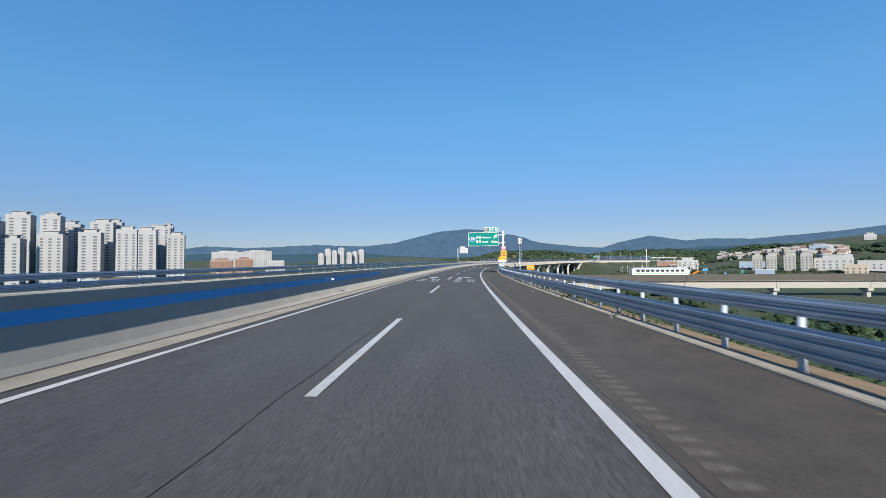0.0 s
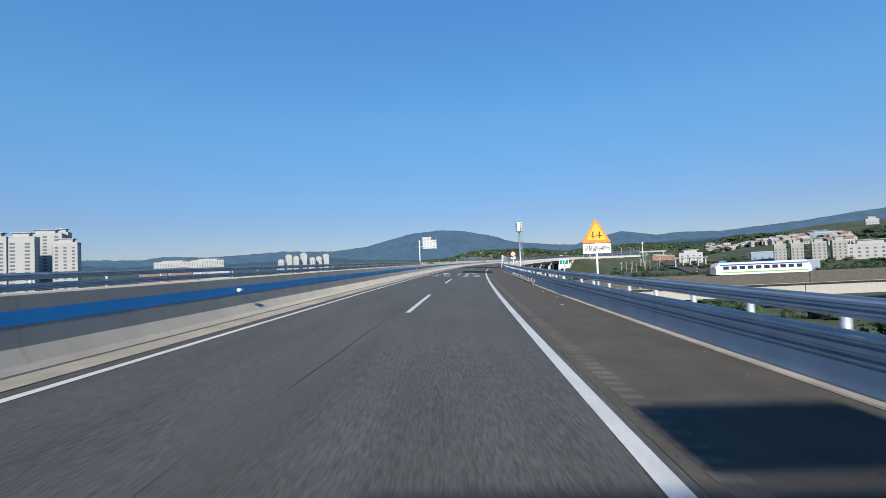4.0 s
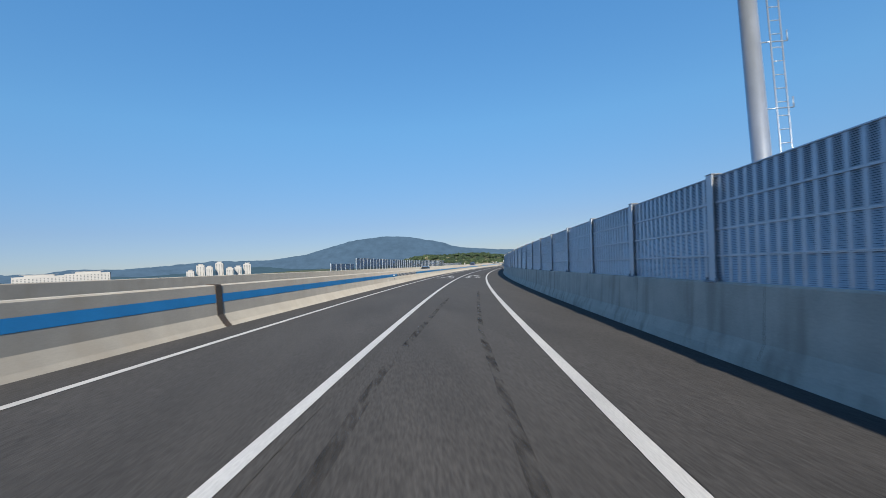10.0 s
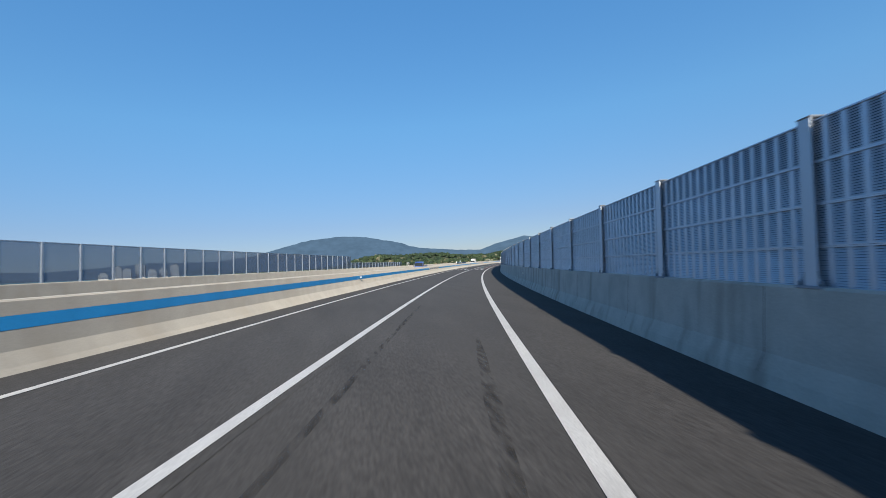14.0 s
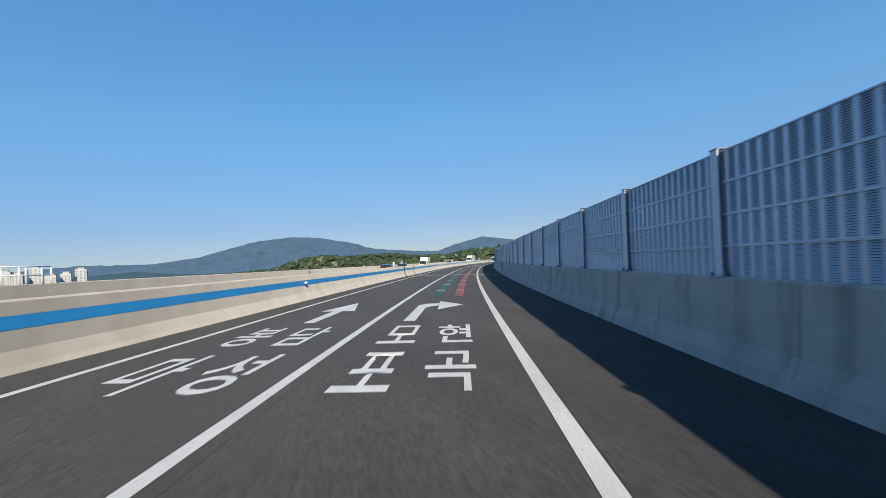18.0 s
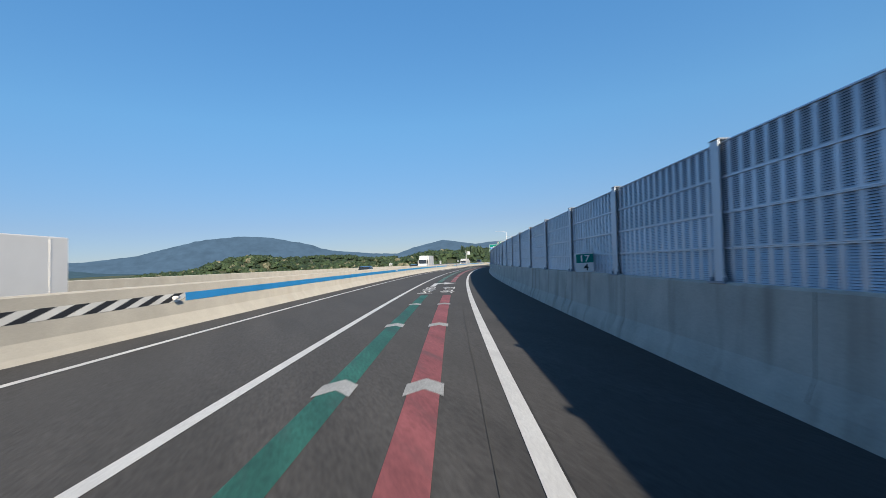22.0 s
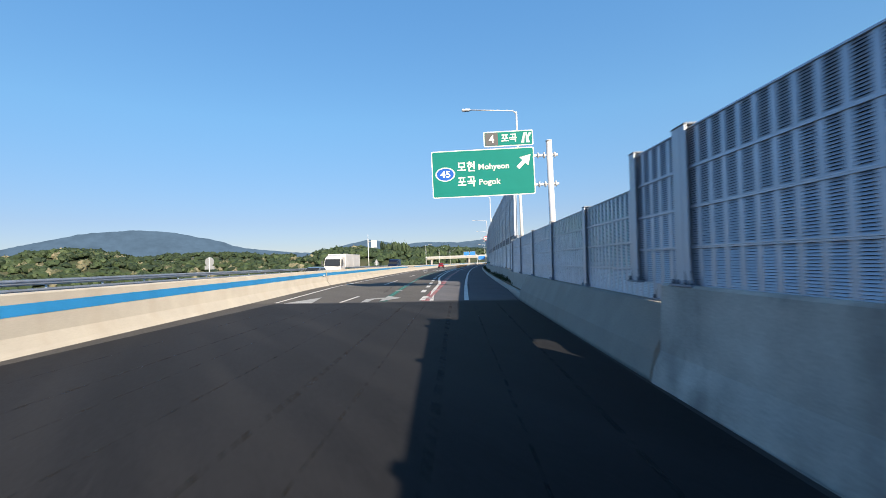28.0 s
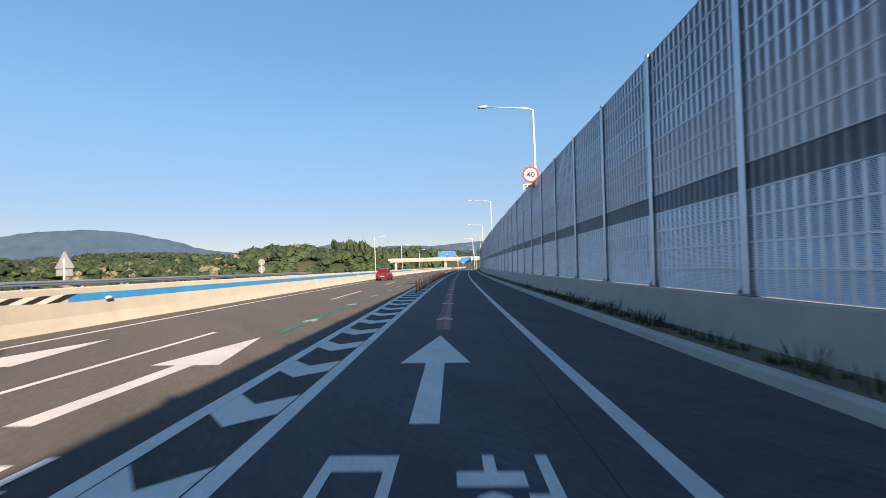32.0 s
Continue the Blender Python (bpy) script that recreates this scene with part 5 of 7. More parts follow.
# small boards beyond the opposite lanes, seen from behind
for s, shape in ((675.0, "plated"), (717.5, "disc"), (753.0, "tri"), (781.5, "two"), (512.9, "square")):
    t = thing("small_sign_rear", stand(s, LEFT(s) - 13.3), "small road sign seen from behind on a thin post", "road sign", "signs seen from behind")
    bm = bmesh.new()
    tube(bm, (0, 0, -0.4), (0, 0, 2.5 if shape != "square" else 1.7), 0.035, n=8)
    part("post", bm, STEEL_WHITE, t)
    if shape == "plated":
        disc(t, "disc", 0, 2.1, 0.42, 0.04, SIGN_BACK)
        plate(t, "plate", -0.45, 0.45, 1.42, 1.72, 0.04, SIGN_BACK, 0.02)
    elif shape == "disc":
        disc(t, "disc", 0, 2.35, 0.45, 0.04, SIGN_BACK)
    elif shape == "two":
        disc(t, "disc", 0, 2.6, 0.42, 0.04, SIGN_BACK)
        disc(t, "disc", 0, 1.7, 0.42, 0.04, SIGN_BACK)
    elif shape == "square":
        plate(t, "plate", -0.25, 0.25, 1.2, 1.7, 0.04, WHITE, 0.03)
    else:
        triangle(t, "triangle", 1.2, 1.9, 0.04, SIGN_BACK)
        plate(t, "plate", -0.5, 0.5, 1.45, 1.85, 0.04, SIGN_BACK, 0.02)

# orange flexible posts along the end of the gore
me_o = None
for i in range(26):
    s = 756 + i * 2.4
    bm = bmesh.new()
    o = thing("lane_post", stand(s, (TAPER(s) + EXIT(s)) / 2), "orange flexible lane post with a dark base", "lane post", "lane posts")
    tube(bm, (0, 0, 0.05), (0, 0, 0.8), 0.045, n=8)
    part("tube", bm, SIGN_ORANGE, o)
    bm = bmesh.new()
    tube(bm, (0, 0, 0), (0, 0, 0.06), 0.13, 0.1, n=10)
    part("base", bm, RUBBER, o)


# ---- vehicles ----
def wheel(parent, x, y, r, w, side):
    bm = bmesh.new()
    tube(bm, (x - w / 2, y, r), (x + w / 2, y, r), r, n=24)
    wh = part("wheel", bm, RUBBER, parent)
    bm = bmesh.new()
    e = x + side * (w / 2 + 0.002)
    tube(bm, (e - side * 0.02, y, r), (e, y, r), r * 0.66, n=20)
    rim = part("rim", bm, RIM, wh)
    bm = bmesh.new()
    for i in range(5):
        a = i * 2 * math.pi / 5
        polygon(bm, [(e + side * .004, y + math.cos(a + q) * k, r + math.sin(a + q) * k) for q, k in ((.18, r * .2), (.14, r * .6), (.62, r * .6), (.9, r * .2))])
    part("rim_gaps", bm, RUBBER, wh)
    return wh


def shell(bm, sections):
    """Skins rings of equal length into a closed body."""
    rings = [[bm.verts.new(p) for p in ring] for ring in sections]
    n = len(rings[0])
    for a, b in zip(rings, rings[1:]):
        for i in range(n):
            j = (i + 1) % n
            bm.faces.new((a[i], a[j], b[j], b[i]))
    bm.faces.new(list(reversed(rings[0])))
    bm.faces.new(rings[-1])
    bmesh.ops.recalc_face_normals(bm, faces=bm.faces[:])
    return bm


def ring(y, w, z0, z1, top=0.94):
    """One cross-section of a car body at y: half-width w, sill z0, upper edge z1."""
    h = z1 - z0
    half = [(w * .88, z0), (w * .97, z0 + h * .12), (w, z0 + h * .4), (w * .99, z0 + h * .7), (w * top, z0 + h * .94), (w * top * .9, z1)]
    return [(x, y, z) for x, z in half] + [(-x, y, z) for x, z in reversed(half)]


def car(m, paint, label, length=4.5, height=1.45, width=1.8, suv=False, plate_bars=True):
    """A car whose front is at +y."""
    t = thing("car", m, label, "car", "cars")
    L, W, H = length / 2, width / 2, height
    belt = H * 0.62
    bm = bmesh.new()
    zs = 0.24 if suv else 0.18
    body = [(-L, W * .84, .42, belt * .72), (-L + .06, W * .93, .34, belt * .92), (-L + .3, W * .99, zs, belt * .99), (-L * .35, W, zs, belt), (L * .25, W, zs, belt),
            (L * .55, W * .99, zs, belt * .94), (L - .45, W * .96, zs, belt * .84), (L - .12, W * .88, .26, belt * .74), (L, W * .74, .32, belt * .56)]
    shell(bm, [ring(y, w, a, b) for y, w, a, b in body])
    b = part("body", bm, paint, t, smooth=False)
    # cabin
    bm = bmesh.new()
    back = -L + (0.16 if suv else 0.75)
    cab = [(back, W * .80, belt - .05, belt + .02), (back + (.28 if suv else .5), W * .82, belt - .05, H * .93), (back + .75 if suv else -0.35, W * .83, belt - .05, H), (L * .05, W * .83, belt - .05, H * .985), (L * .22, W * .82, belt - .05, H * .94), (L * .58, W * .80, belt - .05, belt * .98)]
    shell(bm, [[(w, y, a), (w * .99, y, a + (z - a) * .3), (w * .90, y, a + (z - a) * .85), (w * .80, y, z), (-w * .80, y, z), (-w * .90, y, a + (z - a) * .85), (-w * .99, y, a + (z - a) * .3), (-w, y, a)] for y, w, a, z in cab])
    part("cabin", bm, paint, t)
    # glass, a little proud of the cabin
    for side in (-1, 1):
        for y0, y1, s0, s1 in ((back + .42, -L * .12, back + .62, -L * .12), (-L * .12 + .08, L * .30, -L * .12 + .08, L * .16)):
            bm = bmesh.new()
            x0, x1 = side * (W * .835 + .006), side * (W * .755 + .008)
            quad(bm, [(x0, y0, belt + .05), (x0, y1, belt + .05), (x1, s1, H * .915), (x1, s0, H * .905)])
            part("side_window", bm, GLASS_DARK, t)
    bm = bmesh.new()
    ya, yb = cab[0][0], cab[1][0]
    quad(bm, [(-W * .72, ya - .012 + .03, belt + .07), (W * .72, ya - .012 + .03, belt + .07), (W * .66, yb - .025, H * .89), (-W * .66, yb - .025, H * .89)])
    part("rear_window", bm, GLASS_DARK, t)
    bm = bmesh.new()
    quad(bm, [(-W * .72, L * .55 + .012, belt + .03), (W * .72, L * .55 + .012, belt + .03), (W * .66, L * .24 + .012, H * .93), (-W * .66, L * .24 + .012, H * .93)])
    part("windscreen", bm, GLASS_DARK, t)
    for y in (-L * .60, L * .60):
        for side in (-1, 1):
            wheel(t, side * (W - .12), y, 0.34 if suv else 0.32, 0.22, side)
            bm = bmesh.new()
            pts = [(side * (W + .004), y + .43 * math.cos(a), .34 + .43 * math.sin(a)) for a in np.linspace(-0.15, math.pi + 0.15, 13)]
            pts2 = [(side * (W + .004), y + .36 * math.cos(a), .34 + .36 * math.sin(a)) for a in np.linspace(-0.15, math.pi + 0.15, 13)]
            for i in range(12):
                quad(bm, [pts[i], pts[i + 1], pts2[i + 1], pts2[i]])
            part("wheel_arch", bm, RUBBER, t)
    for side in (-1, 1):
        bm = bmesh.new()
        box(bm, min(side * W * .62, side * W * .93), max(side * W * .62, side * W * .93), -L + .0, -L + .22, belt * .70, belt * .90, 0.03)
        part("tail_light", bm, TAIL, t)
        bm = bmesh.new()
        box(bm, min(side * W * .55, side * W * .9), max(side * W * .55, side * W * .9), L - .25, L - .08, belt * .62, belt * .76, 0.03)
        part("headlight", bm, GLASS_LIGHT, t)
        bm = bmesh.new()
        box(bm, min(side * W * .94, side * (W + .16)), max(side * W * .94, side * (W + .16)), L * .30, L * .38, belt, belt + .13, 0.03)
        part("door_mirror", bm, SIGN_GREY, t)
    bm = bmesh.new()
    box(bm, -W * .92, W * .92, -L - .03, -L + .2, .26, .42, 0.03)
    part("rear_bumper", bm, RUBBER, t)
    if plate_bars:
        bm = bmesh.new()
        box(bm, -.26, .26, -L - .012, -L + .03, belt * .60 - .12 + .02, belt * .60 + .01)
        np_ = part("number_plate", bm, WHITE, t)
        bm = bmesh.new()
        for i in range(6):
            box(bm, -.21 + i * .073, -.165 + i * .073, -L - .016, -L - .013, belt * .60 - .08, belt * .60 - .02)
        part("plate_bars", bm, SIGN_GREY, np_)
    if suv:
        for side in (-1, 1):
            bm = bmesh.new()
            tube(bm, (side * W * .66, back + .5, H + .02), (side * W * .66, L * .02, H + .03), 0.022, n=8)
            part("roof_rail", bm, RUBBER, t)
    return t


RED_PAINT = mat("red_car_paint", (0.27, 0.010, 0.014), 0.25, 0.3, coat=0.8)
DARK_PAINT = mat("dark_blue_car_paint", (0.012, 0.018, 0.045), 0.25, 0.3, coat=0.8)
GREY_PAINT = mat("grey_car_paint", (0.16, 0.19, 0.23), 0.3, 0.4, coat=0.7)
TRUCK_BLUE = mat("blue_truck_paint", (0.02, 0.07, 0.30), 0.35, coat=0.6)
VAN_WHITE = mat("white_vehicle_paint", (0.62, 0.62, 0.62), 0.35, coat=0.5, spots=0.05)
TAIL = mat("tail_light_red", (0.5, 0.02, 0.02), 0.2, coat=0.8)
GLASS_LIGHT = mat("headlight_lens", (0.6, 0.62, 0.65), 0.15, coat=0.8)
RIM = mat("alloy_rim", (0.35, 0.36, 0.38), 0.35, 0.7)

red_car = car(stand(786.0, -11.4, 0, False) @ Matrix.Rotation(radians(1.5), 4, "Z"), RED_PAINT, "dark red compact off-road car driving beside the median", 4.2, 1.6, 1.8, True)


def away(s, u):
    """A pose for traffic coming the other way."""
    return stand(s, u, 0, False) @ Matrix.Rotation(math.pi, 4, "Z")


for s, u, p, lab in ((470.5, -12.6, DARK_PAINT, "dark blue saloon car on the opposite lanes"), (554, -12.6, DARK_PAINT, "dark blue saloon car on the opposite lanes"), (316, -12.6, DARK_PAINT, "dark saloon car on the opposite lanes"),
                     (678.3, -14.5, GREY_PAINT, "grey saloon car on the opposite lanes"), (485, -13.0, DARK_PAINT, "dark saloon car on the opposite lanes"), (590, -12.6, DARK_PAINT, "dark saloon car on the opposite lanes")):
    car(away(s, u), p, lab, plate_bars=False)


def lorry(m, length, cab_paint, body, label, box_h=2.3, floor=0.9, width=2.3, cab_h=2.6, flat=False):
    """A cab-over lorry with its front at +y."""
    t = thing("lorry", m, label, "lorry", "lorries")
    W, y1 = width / 2, length / 2
    cl = 1.5 if length < 7 else 1.9
    bm = bmesh.new()
    shell(bm, [[(x * W * .96, y, z) for x, z in ((1, .5), (1, cab_h * .55), (.93, cab_h), (-.93, cab_h), (-1, cab_h * .55), (-1, .5))] for y in (y1 - cl, y1 - cl * .45)] +
          [[(x * W * .95, y1 - d, z) for x, z, d in ((1, .5, .05), (1, cab_h * .55, .02), (.9, cab_h * .97, .42), (-.9, cab_h * .97, .42), (-1, cab_h * .55, .02), (-1, .5, .05))]])
    bmesh.ops.bevel(bm, geom=bm.edges[:], offset=0.05, segments=2, affect="EDGES")
    part("cab", bm, cab_paint, t)
    bm = bmesh.new()
    quad(bm, [(-W * .84, y1 + .005, cab_h * .57), (W * .84, y1 + .005, cab_h * .57), (W * .8, y1 - .31, cab_h * .90), (-W * .8, y1 - .31, cab_h * .90)])
    part("windscreen", bm, GLASS_DARK, t)
    for side in (-1, 1):
        bm = bmesh.new()
        x = side * (W * .96 + .006)
        quad(bm, [(x, y1 - .95, cab_h * .56), (x, y1 - .18, cab_h * .56), (side * W * .92, y1 - .38, cab_h * .88), (side * W * .92, y1 - .95, cab_h * .88)])
        part("side_window", bm, GLASS_DARK, t)
        bm = bmesh.new()
        box(bm, min(side * W * 1.02, side * W * 1.18), max(side * W * 1.02, side * W * 1.18), y1 - .12, y1 - .02, cab_h * .55, cab_h * .82, 0.02)
        part("mirror", bm, SIGN_GREY, t)
        bm = bmesh.new()
        box(bm, min(side * W * .55, side * W * .9), max(side * W * .55, side * W * .9), y1 - .04, y1 + .02, .62, .85, 0.02)
        part("headlight", bm, GLASS_LIGHT, t)
    bm = bmesh.new()
    box(bm, -W * .95, W * .95, y1 - .1, y1 + .06, .35, .6, 0.03)
    part("bumper", bm, SIGN_GREY, t)
    bm = bmesh.new()
    box(bm, -.45, .45, -y1, y1 - .4, .5, .75)
    part("chassis", bm, SIGN_GREY, t)
    bm = bmesh.new()
    if flat:
        box(bm, -W, W, -y1, y1 - cl - .1, floor, floor + .08)
        for side in (-1, 1):
            box(bm, min(side * W, side * (W - .04)), max(side * W, side * (W - .04)), -y1, y1 - cl - .1, floor + .08, floor + .45)
        box(bm, -W, W, -y1, -y1 + .04, floor + .08, floor + .45)
    else:
        box(bm, -W, W, -y1, y1 - cl - .12, floor, floor + box_h, 0.03)
        for y in np.arange(-y1 + .6, y1 - cl - .3, 3.2):
            for side in (-1, 1):
                rb = bmesh.new()
                box(rb, min(side * W, side * (W + .015)), max(side * W, side * (W + .006)), y, y + .03, floor + .06, floor + box_h - .06)
                part("side_rib", rb, body, t)
    part("cargo_body", bm, body, t)
    if not flat and cab_h < floor + box_h - .3:
        bm = bmesh.new()
        shell(bm, [[(x * W * .85, y, z) for x, z in ((1, cab_h - .05), (.9, z1), (-.9, z1), (-1, cab_h - .05))] for y, z1 in ((y1 - cl, floor + box_h - .1), (y1 - cl * .55, floor + box_h - .2), (y1 - .5, cab_h + .05))])
        part("wind_deflector", bm, cab_paint, t)
    for y in ((y1 - .75, -y1 + 1.0) if length < 7 else (y1 - 1.3, -y1 + 1.4, -y1 + 2.6)):
        for side in (-1, 1):
            wheel(t, side * (W - .16), y, 0.36 if length < 7 else 0.48, 0.26, side)
    return t


lorry(away(509.5, -12.6), 5.2, VAN_WHITE, VAN_WHITE, "small white box lorry on the opposite lanes", 1.8, .8, 1.75, 2.0)
lorry(away(405.2, -12.6), 5.0, TRUCK_BLUE, TRUCK_BLUE, "small blue flatbed lorry on the opposite lanes", 1.8, .8, 1.75, 2.0, True)
lorry(away(618, -15.2), 9.0, VAN_WHITE, VAN_WHITE, "white lorry with a box body on the opposite lanes", 2.6, 1.0, 2.45, 2.8)
lorry(away(697.0, -17.2), 9.5, VAN_WHITE, VAN_WHITE, "white lorry with a long box body on the opposite lanes", 1.75, 1.28, 2.4, 2.6)

# dark blue van
t = thing("van", away(732.5, -16.5), "dark blue panel van on the opposite lanes", "van")
bm = bmesh.new()
shell(bm, [[(x * .98, y, z) for x, z in ((1, .35), (1, 1.3), (.9, z1), (-.9, z1), (-1, 1.3), (-1, .35))] for y, z1 in ((-2.9, 2.5), (-2.85, 2.6), (0.9, 2.62), (1.3, 2.5), (2.1, 1.55))] + [[(x * .95, 2.9, z) for x, z in ((1, .4), (1, .9), (.9, 1.15), (-.9, 1.15), (-1, .9), (-1, .4))]])
bmesh.ops.bevel(bm, geom=bm.edges[:], offset=0.06, segments=2, affect="EDGES")
part("body", bm, DARK_PAINT, t)
bm = bmesh.new()
quad(bm, [(-.85, 2.11, 1.58), (.85, 2.11, 1.58), (.8, 1.34, 2.42), (-.8, 1.34, 2.42)])
part("windscreen", bm, GLASS_DARK, t)
for side in (-1, 1):
    bm = bmesh.new()
    quad(bm, [(side * .985, .4, 1.4), (side * .985, 1.75, 1.4), (side * .91, 1.35, 2.2), (side * .91, .4, 2.2)])
    part("side_window", bm, GLASS_DARK, t)
    for y in (-1.9, 1.9):
        wheel(t, side * .86, y, .36, .24, side)

# ---- the land ----
HILLS = ((105, 1100, 95, 90, 40), (190, 1130, 230, 110, 27), (270, 1085, 75, 70, 31), (318, 1000, 75, 75, 33), (355, 995, 60, 60, 30), (30, 1120, 140, 110, 24), (240, 1520, 260, 200, 50), (480, 1060, 130, 120, 34),
         (560, 1350, 300, 220, 46), (640, 1060, 170, 150, 34), (820, 1180, 300, 240, 52), (1000, 900, 320, 260, 58), (640, 780, 120, 150, 24), (-900, 1500, 500, 300, 30), (-350, 2300, 600, 300, 50), (1500, 1500, 600, 500, 110), (360, 520, 110, 85, 9.0), (300, 670, 110, 110, 9.5), (610, 800, 150, 190, 35))
LAND = -15.0
_px, _py = np.array(_x[::4]), np.array(_y[::4])


def road_place(x, y):
    """The nearest place on the road: s and u."""
    i = int(np.argmin((_px - x) ** 2 + (_py - y) ** 2))
    s = float(_s[::4][i])
    cx, cy, cz, h, b = line(s)
    return s, (x - cx) * math.cos(h) - (y - cy) * math.sin(h)


def land(x, y):
    z = LAND + 1.2 * noise.noise(Vector((x / 70, y / 70, 0.3))) + 0.4 * noise.noise(Vector((x / 19, y / 19, 4)))
    z += max(hh * math.exp(-((x - hx) / rx) ** 2 - ((y - hy) / ry) ** 2) for hx, hy, rx, ry, hh in HILLS)
    s, u = road_place(x, y)
    out = max(u - 5.0, (LEFT(s) - 14.5) - u, 0.0)
    if s < 210 or s > 592:
        k = 1.0 if (s < 200 or s > 602) else 0.6
        top = line(s)[2] - 1.1 - (u * math.sin(line(s)[4]))
        bank_z = top - out / (2.0 if s < 300 else 2.4)
        z = max(z, bank_z * k + LAND * (1 - k)) if out > 0 else bank_z * k + LAND * (1 - k)
        if out <= 0:
            z = top - 0.4
        elif z > top - 0.4 and out < 25:
            z = top - 0.4 + (z - top + 0.4) * (out / 25)
    elif out <= 6:
        z = min(z, LAND + 2)
    return z


def spaced(lo, hi, a, b, fine, coarse):
    v = []
    x = lo
    while x < hi:
        v.append(x)
        x += fine if a <= x < b else coarse * (1 if a - 800 < x < b + 800 else 4)
    return v + [hi]


gx, gy = spaced(-4700, 4700, -120, 480, 10, 80), spaced(-4700, 4700, -160, 1240, 10, 80)
verts = [(x, y, land(x, y)) for y in gy for x in gx]
nx = len(gx)
faces = [(j * nx + i, j * nx + i + 1, (j + 1) * nx + i + 1, (j + 1) * nx + i) for j in range(len(gy) - 1) for i in range(nx - 1)]
me = bpy.data.meshes.new("ground")
me.from_pydata(verts, [], faces)
me.materials.append(GRASS)
me.polygons.foreach_set("use_smooth", [True] * len(me.polygons))
tagged(new("ground", me), "rough green and brown land below the raised road", "ground", kind="structure")


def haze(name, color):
    """Far wooded slopes that glow unlit, the air's blue haze painted into their colour."""
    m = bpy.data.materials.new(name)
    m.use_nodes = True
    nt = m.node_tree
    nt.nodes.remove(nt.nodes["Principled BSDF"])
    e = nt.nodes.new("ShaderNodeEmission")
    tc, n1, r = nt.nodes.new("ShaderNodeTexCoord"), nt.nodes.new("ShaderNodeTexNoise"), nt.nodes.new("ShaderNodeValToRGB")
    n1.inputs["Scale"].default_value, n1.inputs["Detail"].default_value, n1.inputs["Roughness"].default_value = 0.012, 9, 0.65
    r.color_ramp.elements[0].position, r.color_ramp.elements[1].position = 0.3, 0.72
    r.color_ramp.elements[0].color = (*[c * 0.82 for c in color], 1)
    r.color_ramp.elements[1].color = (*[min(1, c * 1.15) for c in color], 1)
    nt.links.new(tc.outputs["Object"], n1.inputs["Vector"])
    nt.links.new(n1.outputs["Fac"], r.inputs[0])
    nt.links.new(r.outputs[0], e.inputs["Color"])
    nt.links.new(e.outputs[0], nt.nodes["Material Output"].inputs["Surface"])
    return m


def ridge(name, dist, prof, color, label, rough=1.0):
    """A far ridge: bearings from the start of the road, in degrees, and heights in metres."""
    az0, az1 = prof[0][0], prof[-1][0]
    n = int((az1 - az0) * 5)
    bm = bmesh.new()
    top, mid, low = [], [], []
    for i in range(n + 1):
        az = az0 + (az1 - az0) * i / n
        e = float(np.interp(az, [p[0] for p in prof], [p[1] for p in prof]))
        e += rough * (6 * noise.noise(Vector((az * 1.3, dist, 0))) + 3 * noise.noise(Vector((az * 6, dist, 3))))
        a = radians(az)
        for ring_, d, z in ((top, dist, e), (mid, dist - 250, e * 0.45 + 12 * noise.noise(Vector((az * .8, dist, 9)))), (low, dist - 550, LAND - 10)):
            ring_.append(bm.verts.new((d * math.sin(a), d * math.cos(a), z)))
    for a, b in ((low, mid), (mid, top)):
        for i in range(n):
            bm.faces.new((a[i], a[i + 1], b[i + 1], b[i]))
    return tagged(obj(name, bm, haze(name + "_haze_glow", color), smooth=True), label, "mountain", kind="structure")


# unlit glowing backdrops: each ridge's colour already holds the haze of its distance
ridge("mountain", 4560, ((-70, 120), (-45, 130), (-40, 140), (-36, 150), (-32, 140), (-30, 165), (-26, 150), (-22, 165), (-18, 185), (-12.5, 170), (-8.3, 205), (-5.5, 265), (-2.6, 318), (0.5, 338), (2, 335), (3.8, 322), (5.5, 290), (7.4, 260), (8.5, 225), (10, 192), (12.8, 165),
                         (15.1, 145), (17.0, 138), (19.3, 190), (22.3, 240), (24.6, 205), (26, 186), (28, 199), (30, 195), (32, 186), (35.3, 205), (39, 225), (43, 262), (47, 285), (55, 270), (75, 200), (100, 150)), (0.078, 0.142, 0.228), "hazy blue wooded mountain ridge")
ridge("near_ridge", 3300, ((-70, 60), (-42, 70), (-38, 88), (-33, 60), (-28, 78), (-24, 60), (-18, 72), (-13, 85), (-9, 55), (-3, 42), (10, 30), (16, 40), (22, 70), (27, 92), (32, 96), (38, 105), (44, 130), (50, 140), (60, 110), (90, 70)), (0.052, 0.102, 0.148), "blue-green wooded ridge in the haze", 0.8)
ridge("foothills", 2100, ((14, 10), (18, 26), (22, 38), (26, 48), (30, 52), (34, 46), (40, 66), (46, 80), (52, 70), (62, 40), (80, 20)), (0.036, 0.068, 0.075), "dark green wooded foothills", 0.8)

# low glowing band added to cover the far ground with painted blue haze
ridge("wooded_plain", 1760, ((-75, -4), (-55, -1), (-40, 2), (-32, -2), (-24, 1), (-15, 3), (-8, 0), (0, 2), (8, -3), (14, -8)), (0.045, 0.085, 0.10), "low band of painted haze over the wooded plain beyond the towers", 0.4)
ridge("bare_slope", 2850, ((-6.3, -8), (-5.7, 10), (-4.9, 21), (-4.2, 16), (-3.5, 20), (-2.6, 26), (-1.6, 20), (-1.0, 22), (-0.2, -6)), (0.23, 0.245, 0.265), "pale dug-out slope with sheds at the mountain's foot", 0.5)


